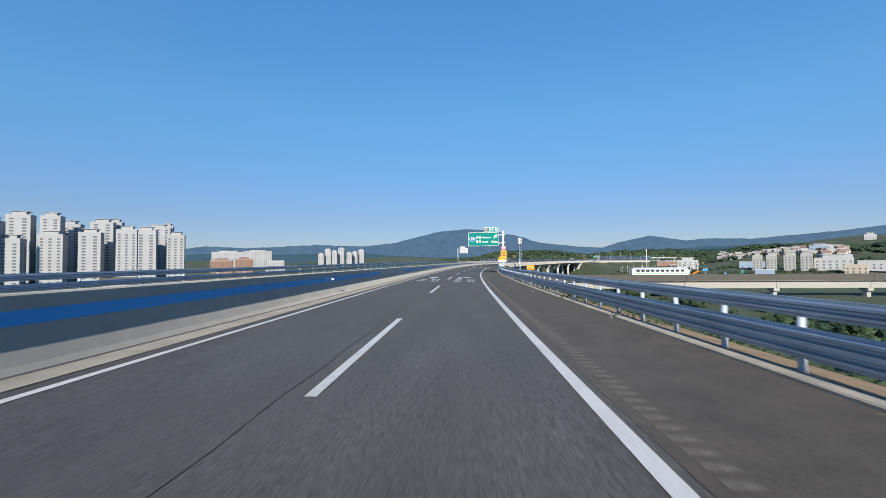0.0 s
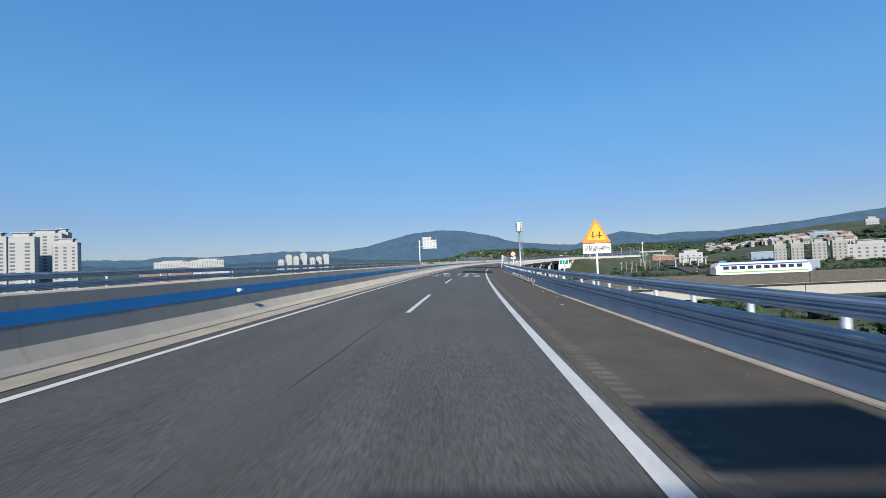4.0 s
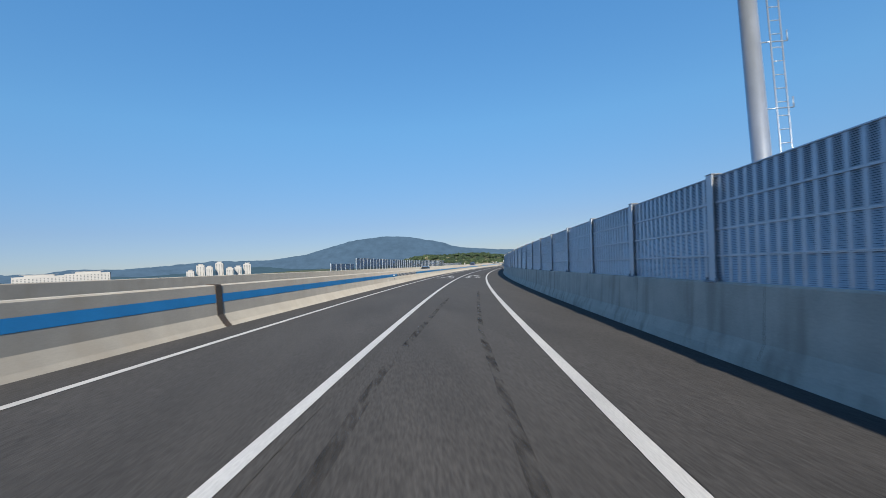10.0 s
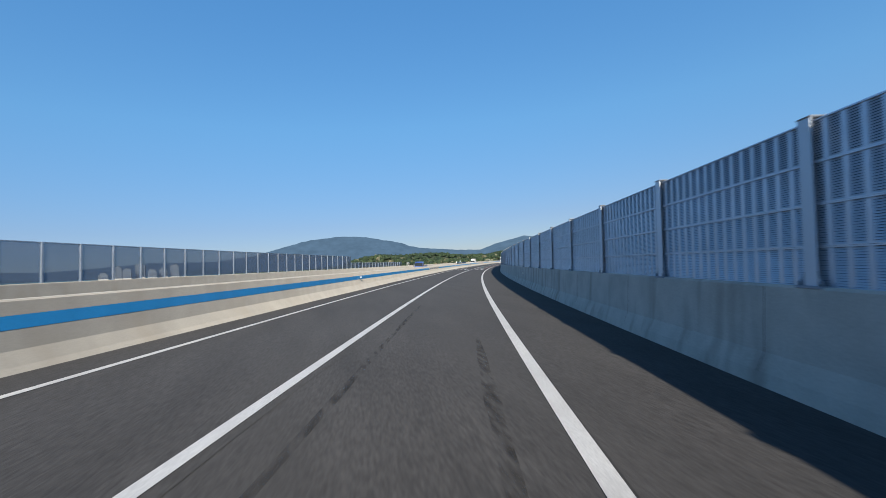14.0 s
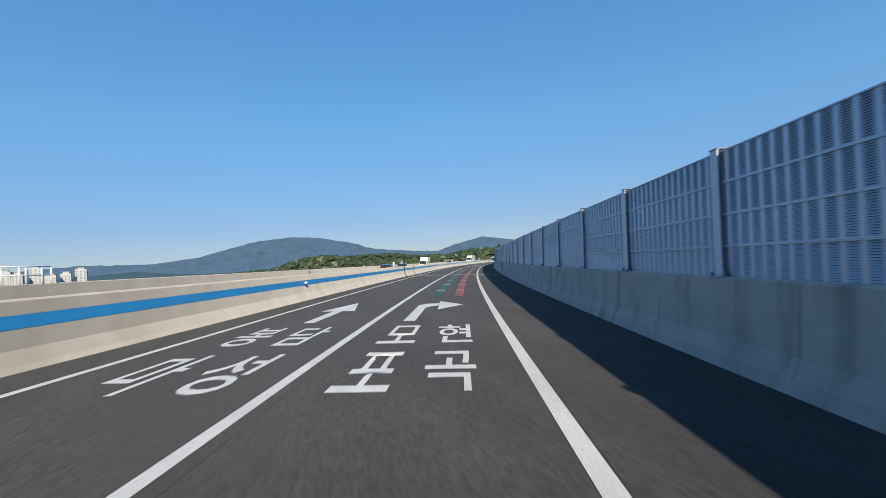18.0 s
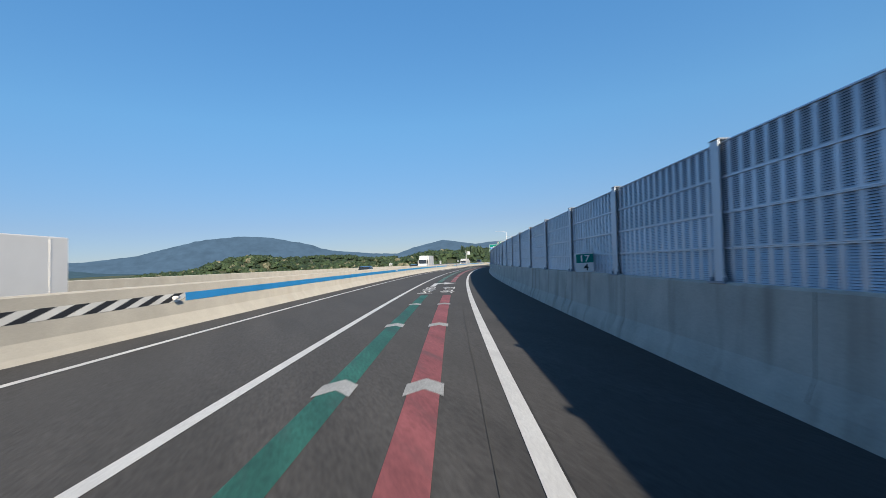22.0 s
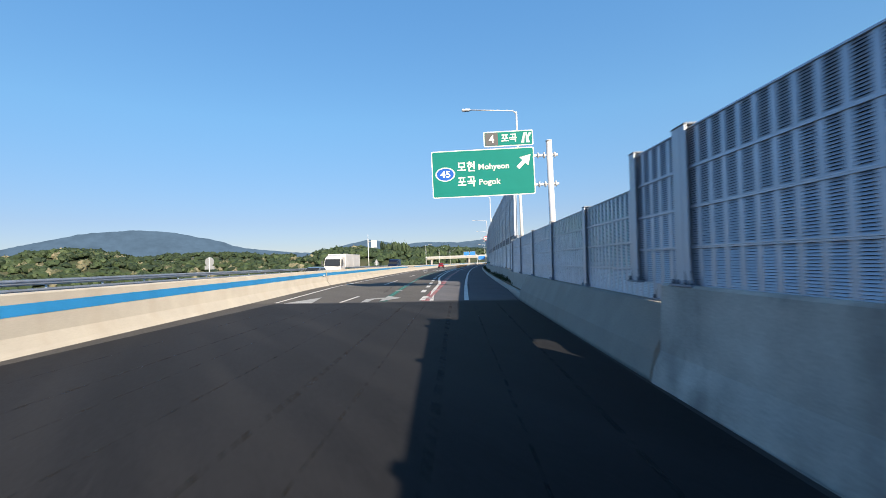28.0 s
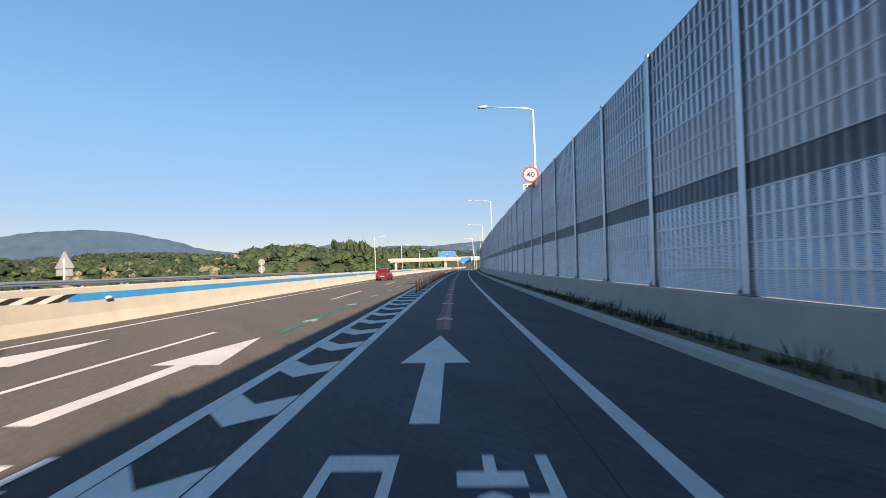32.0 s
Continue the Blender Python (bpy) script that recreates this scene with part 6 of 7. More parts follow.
# ---- woods ----
def crown(seed, n_leaf=90, clumps=6, body=1.08):
    """One tree's crown as points and faces: several uneven clumps with loose sprays of leaves round them."""
    rnd = random.Random(seed)
    bm = bmesh.new()
    for c in range(clumps):
        a, r = rnd.random() * 6.28, rnd.uniform(0.25, 0.7) if c else 0
        cz = rnd.uniform(0.5, 1.1) if c else 1.0
        k = rnd.uniform(0.42, 0.62)
        res = bmesh.ops.create_icosphere(bm, subdivisions=1, radius=k * body, matrix=Matrix.Translation((r * math.cos(a), r * math.sin(a), cz)))
        for v in res["verts"]:
            v.co += Vector((rnd.uniform(-1, 1), rnd.uniform(-1, 1), rnd.uniform(-1, 1))) * k * 0.2
    base = [v.co.copy() for v in bm.verts]
    for i in range(n_leaf):
        p = rnd.choice(base) + Vector((rnd.gauss(0, .07), rnd.gauss(0, .07), rnd.gauss(0, .07)))
        q = Vector((rnd.gauss(0, 1), rnd.gauss(0, 1), rnd.gauss(0, .6))).normalized()
        w = q.orthogonal().normalized()
        k = rnd.uniform(.07, .16) if n_leaf < 200 else rnd.uniform(.04, .10)
        if n_leaf > 200:
            p += Vector((rnd.gauss(0, .12), rnd.gauss(0, .12), rnd.gauss(0, .1)))
        bm.faces.new([bm.verts.new(p + k * (a * q + b * w)) for a, b in ((-1, -.5), (.2, -.8), (1, .3), (-.1, .7))])
    bm.verts.index_update()
    out = np.array([v.co[:] for v in bm.verts]), [tuple(v.index for v in f.verts) for f in bm.faces]
    bm.free()
    return out


CROWNS = [crown(i, 60, 4) for i in range(7)]
CROWNS_NEAR = [crown(20 + i, 380, 5, 0.8) for i in range(5)]


def woods(name, places, label, material, category="wood"):
    """Many far trees in one mesh; places give x, y, ground, crown width and height."""
    vs, fs, base = [], [], 0
    rnd = random.Random(len(places))
    for x, y, z, w, h in places:
        kinds = CROWNS_NEAR if name == "roadside_wood" else CROWNS
        cv, cf = kinds[rnd.randrange(len(kinds))]
        a = rnd.random() * 6.28
        c, s = math.cos(a), math.sin(a)
        vs.append(np.stack([x + w * (c * cv[:, 0] - s * cv[:, 1]), y + w * (s * cv[:, 0] + c * cv[:, 1]), z + h * 0.5 * cv[:, 2]], 1))
        fs += [tuple(i + base for i in f) for f in cf]
        base += len(cv)
    me = bpy.data.meshes.new(name)
    me.from_pydata(np.concatenate(vs).tolist(), [], fs)
    me.materials.append(material)
    return tagged(new(name, me), label, category, kind="stuff")


def scatter(n, seed, inside, w=(4.4, 7.6), h=(7, 10), sink=1.0):
    rnd = random.Random(seed)
    out = []
    while len(out) < n:
        x, y = inside(rnd)
        s, u = road_place(x, y)
        if s < 2190 and (u > -36 and u < 12):
            continue
        k = rnd.random()
        out.append((x, y, land(x, y) - sink, w[0] + (w[1] - w[0]) * k, h[0] + (h[1] - h[0]) * (0.6 * k + 0.4 * rnd.random())))
    return out


def ell(cx, cy, rx, ry):
    def f(rnd):
        a, r = rnd.random() * 6.28, math.sqrt(rnd.random())
        return cx + rx * r * math.cos(a), cy + ry * r * math.sin(a)
    return f


woods("wooded_hill", scatter(460, 1, ell(120, 1075, 170, 95)), "mixed green woods on a low hill", LEAF)
woods("wooded_hill", scatter(75, 2, ell(130, 1060, 170, 90), (3.0, 5.0)), "pale flowering trees among the woods", LEAF_PALE)
woods("wooded_hill", scatter(420, 3, ell(300, 985, 105, 90)), "dense green woods on a hillside beside the road", LEAF)
woods("wooded_hill", scatter(26, 4, ell(372, 985, 26, 26), h=(13, 18), w=(2.6, 3.8)), "dark tall trees among the woods", LEAF_DARK)
woods("wooded_hill", scatter(50, 11, ell(270, 1020, 90, 60), (3.0, 5.0)), "pale flowering trees among the woods", LEAF_PALE)
woods("wooded_hill", scatter(330, 5, ell(20, 1050, 150, 90)), "mixed green woods on a low hill", LEAF)
woods("wooded_hill", scatter(40, 6, ell(30, 1030, 150, 80), (3.0, 5.0)), "pale flowering trees among the woods", LEAF_PALE)
woods("wooded_hill", scatter(300, 7, ell(240, 1450, 240, 130), (5, 9), (9, 14)), "mixed green woods on a far hill", LEAF_DARK)
woods("wooded_hill", scatter(330, 8, ell(480, 1050, 130, 110), (3.5, 6), (8, 13)), "green woods on a hillside beyond the exit", LEAF)
woods("wooded_hill", scatter(160, 12, ell(560, 1330, 250, 120), (6, 10), (9, 14)), "dark woods on a far hillside", LEAF_DARK)
woods("wooded_hill", scatter(220, 9, ell(780, 1230, 300, 130), (8, 13), (9, 14)), "dark woods on the far slope above a village", LEAF_DARK)
woods("wooded_hill", scatter(200, 10, ell(1000, 920, 260, 230), (8, 13), (9, 14)), "dark woods on the far slope", LEAF_DARK)


def along(s0, s1, u0, u1):
    def f(rnd):
        p = at(rnd.uniform(s0, s1), rnd.uniform(u0, u1))
        return p.x, p.y
    return f


woods("roadside_wood", scatter(90, 13, along(205, 560, 25, 90), (2.5, 4.5), (4, 7)), "dark bushes and small trees below the bridge", LEAF_DARK)
woods("roadside_wood", scatter(70, 14, along(60, 210, 45, 120), (2.5, 4.5), (4, 7)), "dark bushes and small trees below the road", LEAF_DARK)
woods("roadside_wood", scatter(45, 15, along(940, 1020, 14, 60), (3, 5), (7, 11)), "sunlit olive-green trees beyond the exit lane", LEAF_PALE)
woods("roadside_wood", scatter(120, 16, along(740, 960, -75, -42), (2.5, 4), (4, 7)), "green bushes below the embankment", LEAF)


woods("roadside_wood", scatter(150, 21, ell(215, 370, 95, 45), (3, 5), (5, 8)), "dark green trees in the valley beside the railway", LEAF_DARK)
woods("roadside_wood", scatter(60, 22, ell(300, 440, 80, 30), (3, 5), (5, 7)), "green trees before the blocks of flats", LEAF)
woods("wooded_hill", scatter(260, 23, ell(640, 960, 190, 180), (5, 9), (7, 11)), "dark woods round the village slope", LEAF_DARK)

woods("wooded_hill", scatter(120, 31, ell(470, 640, 110, 100), (3, 5), (5, 8)), "dark green trees among the fields", LEAF_DARK)
woods("wooded_hill", scatter(150, 32, ell(690, 800, 150, 110), (5, 8), (7, 11)), "dark woods on the slope above the village", LEAF_DARK)
woods("roadside_wood", scatter(50, 33, ell(250, 560, 60, 60), (2.5, 4), (3.5, 5.5)), "green trees beside the valley street", LEAF)

# ---- buildings ----
def spaces(lo, hi, n):
    return [lo + (hi - lo) * (i + 0.5) / n for i in range(n)]


def tower(x, y, w, d, top, turn, label, cols=3, name="apartment_tower", group="apartment towers", wall=None, floor_h=2.9, cap=True, z0=None):
    """A block of flats: body, stacked window columns, roof house and cornice. Its front faces -y before it is turned."""
    base = LAND - 2 if z0 is None else z0
    t = thing(name, Matrix.Translation((x, y, base)) @ Matrix.Rotation(radians(turn), 4, "Z"), label, "building", group)
    h = top - base
    bm = bmesh.new()
    box(bm, -w / 2, w / 2, -d / 2, d / 2, 0, h, 0.15)
    part("wall", bm, wall or WALL_WHITE, t)
    n = max(2, int(h / floor_h))
    bm = bmesh.new()
    for face in ("front", "side"):
        span = w if face == "front" else d
        k = cols if face == "front" else max(2, cols)
        for c in range(k):
            mid = -span / 2 + span * (c + 0.5) / k
            ww = span / k * (0.36 if face == "front" else 0.5) / 2
            for i in range(n - 1):
                z = 2.2 + i * floor_h
                if face == "front":
                    box(bm, mid - ww, mid + ww, -d / 2 - 0.06, -d / 2 + 0.02, z, z + 1.45)
                else:
                    box(bm, w / 2 - 0.02, w / 2 + 0.06, mid - ww, mid + ww, z, z + 1.6)
                    box(bm, -w / 2 - 0.06, -w / 2 + 0.02, mid - ww, mid + ww, z, z + 1.6)
    tagged(part("glazing", bm, GLASS_FAR, t), kind="stuff")
    if cap:
        bm = bmesh.new()
        box(bm, -w * .28, w * .28, -d * .3, d * .3, h, h + 3.2, 0.1)
        part("roof_house", bm, wall or WALL_WHITE, t)
        bm = bmesh.new()
        box(bm, -w * .36, w * .36, -d * .38, d * .38, h + 3.2, h + 3.6)
        part("roof_slab", bm, WALL_GREY, t)
    bm = bmesh.new()
    box(bm, -w / 2 - .12, w / 2 + .12, -d / 2 - .12, d / 2 + .12, h - .4, h + .25)
    part("cornice", bm, WALL_GREY, t)
    return t


TL = "tall white block of flats with rows of windows"
for x, y, w, top, cols in ((-412, 380, 12, 41, 2), (-404, 390, 15, 26, 2), (-430, 423, 19, 51, 2), (-410, 436, 16, 51, 2), (-390, 415, 19, 31, 3), (-424, 470, 24, 46, 3), (-368, 434, 18, 34, 2), (-382, 466, 20, 47, 2), (-386, 489, 13, 49, 2),
                           (-346, 454, 18, 38, 3), (-332, 463, 18, 38, 2), (-348, 505, 24, 44, 3), (-351, 526, 11, 47, 2), (-316, 487, 17, 34, 3)):
    tower(x, y, w, 15, top, 28, TL, cols)
for x, y, w, top in ((-435, 1384, 16, 32), (-421, 1409, 18, 46), (-396, 1395, 15, 40), (-384, 1429, 18, 50), (-353, 1407, 16, 35), (-343, 1440, 16, 38), (-328, 1464, 18, 45)):
    tower(x, y, w, 16, top, 15, "white block of flats far off", 3)
tower(-617, 1170, 76, 14, 34, 24, "long white slab of flats with a flat roof", 14, "apartment_slab", "apartment slabs")
tower(-548, 1195, 70, 14, 36, 24, "long white slab of flats with a flat roof", 13, "apartment_slab", "apartment slabs")
tower(-428, 790, 36, 14, 9, 24, "low brown brick building with wide windows", 6, "brick_building", "low buildings", WALL_BRICK, 3.5)
tower(-395, 806, 30, 14, 11, 24, "low brown brick building with wide windows", 5, "brick_building", "low buildings", WALL_BRICK, 3.5)
tower(-347, 831, 30, 20, 8, 20, "low white shed-like building with wide windows", 4, "low_building", "low buildings", None, 4.0, False)
for x, y, w, top in ((315, 497, 9, 7.0), (325, 490, 9, 7.2), (337, 481, 10, 7.4), (348, 473, 10, 8.0)):
    tower(x, y, w, 13, top, -35, "five-storey pale block of flats with balconies", 3, "apartment_house", "apartment houses", WALL_PALE, 2.7, True, -9)
tower(575, 752, 26, 16, 25, -38, "dark blue office block with rows of windows", 4, "office_block", "low buildings", WALL_BLUE, 3.2, True, 8)
tower(657, 755, 15, 10, 42.5, -38, "white house block high on the wooded slope", 5, "low_building", "low buildings", None, 3.2, True, 34)
tower(372, 470, 30, 16, 4, -38, "white low-rise building with rows of windows", 6, "low_building", "low buildings", None, 3.2, True, -9)
tower(398, 452, 28, 14, 1, -38, "white low-rise building with rows of windows", 6, "low_building", "low buildings", None, 3.2, False, -9)
tower(352, 420, 16, 10, -2, -40, "beige low-rise house with a flat roof", 4, "low_building", "low buildings", WALL_BEIGE, 3.0, False, -12)
tower(376, 405, 16, 10, -1, -40, "beige low-rise house with a flat roof", 4, "low_building", "low buildings", WALL_BEIGE, 3.0, False, -12)
tower(298, 612, 24, 14, 3, -25, "grey house-like building among fields", 4, "low_building", "low buildings", WALL_GREY, 3.2, True, -10)
tower(302, 682, 26, 10, 1.2, -25, "orange brick shed among green fields", 3, "low_building", "low buildings", WALL_BRICK, 3.5, False, -9)
tower(352, 566, 26, 14, 0.6, -30, "low shed with blue walls and a flat roof", 4, "low_building", "low buildings", WALL_BLUE, 3.5, False, -9)
tower(262, 405, 14, 9, -6, -30, "blue and grey shop hall beside the street", 3, "low_building", "low buildings", WALL_BLUE, 3.5, False, -15)


def house(x, y, w, d, h, turn, roof, wall):
    z = land(x, y) - 1
    t = thing("house", Matrix.Translation((x, y, z)) @ Matrix.Rotation(radians(turn), 4, "Z"), "small pale house with a pitched roof on the village slope", "house", "village houses")
    bm = bmesh.new()
    box(bm, -w / 2, w / 2, -d / 2, d / 2, 0, h)
    part("wall", bm, wall, t)
    bm = bmesh.new()
    e = 0.5
    v = [bm.verts.new(p) for p in ((-w / 2 - e, -d / 2 - e, h), (w / 2 + e, -d / 2 - e, h), (w / 2 + e, d / 2 + e, h), (-w / 2 - e, d / 2 + e, h), (-w / 2 - e, 0, h + d * .3), (w / 2 + e, 0, h + d * .3))]
    for q in ((0, 1, 5, 4), (2, 3, 4, 5), (0, 4, 3), (1, 2, 5), (0, 3, 2, 1)):
        bm.faces.new([v[i] for i in q])
    part("roof", bm, roof, t)
    for x_ in spaces(-w / 2, w / 2, 3):
        bm = bmesh.new()
        box(bm, x_ - .7, x_ + .7, -d / 2 - .06, -d / 2 + .02, h * .35, h * .75)
        part("window", bm, GLASS_FAR, t)


rnd = random.Random(77)
for i in range(230):
    a = radians(rnd.uniform(29.0, 39.5))
    dd = 1150 - 18 * (math.degrees(a) - 29) + rnd.uniform(-110, 60)
    house(dd * math.sin(a), dd * math.cos(a), rnd.uniform(8, 13), rnd.uniform(7, 10), rnd.uniform(4.5, 8), rnd.uniform(-50, 0), rnd.choice((ROOF_RED, WALL_GREY, WALL_LIGHT, ROOF_RED, WALL_PALE)), rnd.choice((WALL_LIGHT, WALL_LIGHT, WALL_LIGHT, WALL_BEIGE)))

# ---- light railway on its viaduct ----
t = thing("railway_viaduct", Matrix.Translation((60, 214, -5.5)) @ Matrix.Rotation(radians(-1.5), 4, "Z"), "pale concrete light railway viaduct with low parapets", "viaduct")
for x in np.arange(-240, 400, 40.0):
    bm = bmesh.new()
    pts = ((-2.2, 0), (-4.2, -.3), (-4.2, -1.8), (-2.6, -2.3), (-2.2, -5.2), (2.2, -5.2), (2.6, -2.3), (4.2, -1.8), (4.2, -.3), (2.2, 0))
    a, b = [bm.verts.new((x, y, z)) for y, z in pts], [bm.verts.new((x + 39.8, y, z)) for y, z in pts]
    for i in range(len(pts)):
        j = (i + 1) % len(pts)
        bm.faces.new((a[i], a[j], b[j], b[i]))
    bm.faces.new(list(reversed(a)))
    bm.faces.new(b)
    bmesh.ops.recalc_face_normals(bm, faces=bm.faces[:])
    part("girder", bm, CONCRETE_PALE, t)
    for y in (-4.2, 3.95):
        bm = bmesh.new()
        box(bm, x, x + 39.8, y - .02, y + .27, -1.7, 1.0)
        part("parapet", bm, CONCRETE_OLD, t)
    bm = bmesh.new()
    box(bm, x - 1.2, x + 1.2, -2.4, 2.4, -6.6, -5.25, 0.1)
    box(bm, x - .9, x + .9, -1.2, 1.2, -14, -6.6, 0.1)
    part("pier", bm, CONCRETE_PALE, t)
t = thing("light_rail_train", Matrix.Translation((90, 213.3, -5.0)) @ Matrix.Rotation(radians(-1.5), 4, "Z"), "white light rail train with blue roof edge and green stripe", "train")
bm = bmesh.new()
ends = [[(x, y * 1.5, z) for y, z in ((-1, .5), (-1, 2.2), (-.9, 3.5), (-.6, 3.8), (.6, 3.8), (.9, 3.5), (1, 2.2), (1, .5))] for x in (-11.8, 11.8)]
nose = lambda s_: [(s_ * 12.9, y * 1.35, z) for y, z in ((-1, .7), (-1, 1.9), (-.85, 2.5), (-.6, 2.7), (.6, 2.7), (.85, 2.5), (1, 1.9), (1, .7))]
shell(bm, [nose(-1), *ends, nose(1)])
part("body", bm, VAN_WHITE, t)
for y in (-1.51, 1.51):
    bm = bmesh.new()
    for x in np.arange(-11, 11, 2.2):
        box(bm, x, x + 1.5, min(y, y * .985), max(y, y * .985), 1.9, 2.8)
    part("windows", bm, GLASS_DARK, t)
    bm = bmesh.new()
    box(bm, -11.8, 11.8, min(y * 1.003, y * .98), max(y * 1.003, y * .98), 3.0, 3.3)
    part("blue_stripe", bm, SIGN_BLUE, t)
    bm = bmesh.new()
    box(bm, -11.8, 11.8, min(y * 1.003, y * .98), max(y * 1.003, y * .98), 1.0, 1.25)
    part("green_stripe", bm, STRIPE_GREEN, t)
bm = bmesh.new()
box(bm, -11, 11, -1.1, 1.1, 0.1, .6)
part("bogies", bm, SIGN_GREY, t)

# ---- street in the valley ----
bm = bmesh.new()
P0, P1 = Vector((196, 395, 0)), Vector((300, 690, 0))
dv = (P1 - P0).normalized()
nv = Vector((dv.y, -dv.x, 0))
pts = []
for i in range(31):
    c = P0.lerp(P1, i / 30)
    zz = max(land(*(c + nv * k_)[:2]) for k_ in (-9, -4.5, 0, 4.5, 9)) + 0.6
    pts.append((bm.verts.new(c + nv * -8 + Vector((0, 0, zz))), bm.verts.new(c + nv * 8 + Vector((0, 0, zz)))))
    if i % 4 == 2:
        lane = 1 if i % 8 == 2 else -1
        car(Matrix.Translation(c + nv * 4 * lane + Vector((0, 0, zz))) @ Matrix.Rotation(math.atan2(-dv.x, dv.y) + (0 if lane > 0 else math.pi), 4, "Z"), (VAN_WHITE, GREY_PAINT, DARK_PAINT, RED_PAINT)[i % 3], "small car on the street in the valley", plate_bars=False)
for a, b in zip(pts, pts[1:]):
    bm.faces.new((a[0], a[1], b[1], b[0]))
tagged(obj("valley_street", bm, ASPHALT_OLD), "grey street in the valley below the road", "road", kind="structure")
t = thing("valley_mast", Matrix.Translation((257, 643, -8)), "thin grey steel mast in the valley", "mast")
bm = bmesh.new()
tube(bm, (0, 0, 0), (0, 0, 25), 0.5, 0.35, n=10)
part("pole", bm, STEEL_WHITE, t)
bm = bmesh.new()
tube(bm, (0, 0, 22.5), (0, 0, 26.5), 0.9, n=10)
part("antenna_drum", bm, STEEL_WHITE, t)
for i in range(16):
    x, y = 180 + 11 * (i % 8) + rnd.uniform(-4, 4), 500 + 30 * (i // 8) + 14 * (i % 8) + rnd.uniform(-8, 8)
    t = thing("utility_pole", Matrix.Translation((x, y, land(x, y))), "thin grey utility pole in the fields", "utility pole", "utility poles")
    bm = bmesh.new()
    tube(bm, (0, 0, -1), (0, 0, 10), 0.18, 0.12, n=8)
    part("pole", bm, CONCRETE_PALE, t)
    bm = bmesh.new()
    box(bm, -1, 1, -.06, .06, 9.2, 9.35)
    part("cross_arm", bm, STEEL_GREY, t)

t = thing("toll_gate", Matrix.Translation((268, 560, -8)) @ Matrix.Rotation(radians(-20), 4, "Z"), "pale toll gate canopy over the valley street", "toll gate")
bm = bmesh.new()
box(bm, -16, 16, -4, 4, 5.2, 6.2, 0.1)
part("canopy", bm, WALL_PALE, t)
for x in (-14, -7, 0, 7, 14):
    bm = bmesh.new()
    box(bm, x - .5, x + .5, -2, 2, -8, 5.2)
    part("booth_column", bm, WALL_GREY, t)
for x, y, z, w, m_, lab in ((256, 489, -8.8, 5, SIGN_SKY, "blue direction board beside the valley street"), (249, 440, -12, 2, SIGN_SKY, "tall blue board beside the valley street"), (272, 452, -10.5, 2.2, SIGN_GREEN, "green direction board beside the valley street")):
    t = thing("street_board", Matrix.Translation((x, y, z)) @ Matrix.Rotation(radians(-20), 4, "Z"), lab, "road sign", "street boards")
    plate(t, "board", -w / 2, w / 2, 0, 2.6, 0, m_, .1, WHITE)
    bm = bmesh.new()
    tube(bm, (0, .1, -6), (0, .1, 2.4), .1, n=8)
    part("post", bm, STEEL_WHITE, t)
bm = bmesh.new()
for i in range(12):
    box(bm, -.9, .9, -.25, .25, 0, .9, .05, m=Matrix.Translation((232 + 2.1 * i, 466 + 3.2 * i, -11.2 + .15 * i)) @ Matrix.Rotation(radians(-35), 4, "Z"))
tagged(obj("water_barriers", bm, SIGN_ORANGE), "row of orange plastic water barriers along the street", "barriers", kind="stuff")

# ---- overpass and signs beyond the exit ----
t = thing("overpass", stand(1018, -22, 0) @ Matrix.Rotation(radians(20), 4, "Z"), "pale concrete overpass across the main road", "bridge")
bm = bmesh.new()
box(bm, -34, 34, -4, 4, 5.2, 6.6, 0.1)
part("deck", bm, CONCRETE_PALE, t)
for y in (-4.1, 3.9):
    bm = bmesh.new()
    box(bm, -34, 34, y, y + .25, 6.6, 7.7)
    part("parapet", bm, WALL_WHITE, t)
for x in (-30, 2, 30):
    bm = bmesh.new()
    box(bm, x - .8, x + .8, -3, 3, -8, 5.2, 0.1)
    part("pier", bm, CONCRETE_PALE, t)
t = thing("gantry_sign", stand(930, -6.0), "white gantry arch with two blue direction boards", "road sign")
bm = bmesh.new()
tube(bm, (0, 0, -1), (0, 0, 6), .15, n=10)
tube(bm, (0, 0, 6), (-1.5, 0, 7.2), .15, n=10)
tube(bm, (-1.5, 0, 7.2), (-9, 0, 7.2), .15, n=10)
part("arch", bm, STEEL_WHITE, t)
for x in (-8.6, -4.6):
    plate(t, "board", x, x + 3.6, 6.2, 8.6, -.25, SIGN_SKY, .1, WHITE)
for s, u, w, m_, z in ((905, -1.6, 4.2, SIGN_SKY, 3.0), (925, 6.5, 3.6, SIGN_GREEN, 3.0)):
    t = thing("direction_board", stand(s, u), "direction board on two posts far ahead", "road sign", "direction boards")
    plate(t, "board", -w / 2, w / 2, z, z + 2.2, 0, m_, .1, WHITE)
    for x in (-w * .3, w * .3):
        bm = bmesh.new()
        tube(bm, (x, .1, -1), (x, .1, z + 2), .08, n=8)
        part("post", bm, STEEL_WHITE, t)

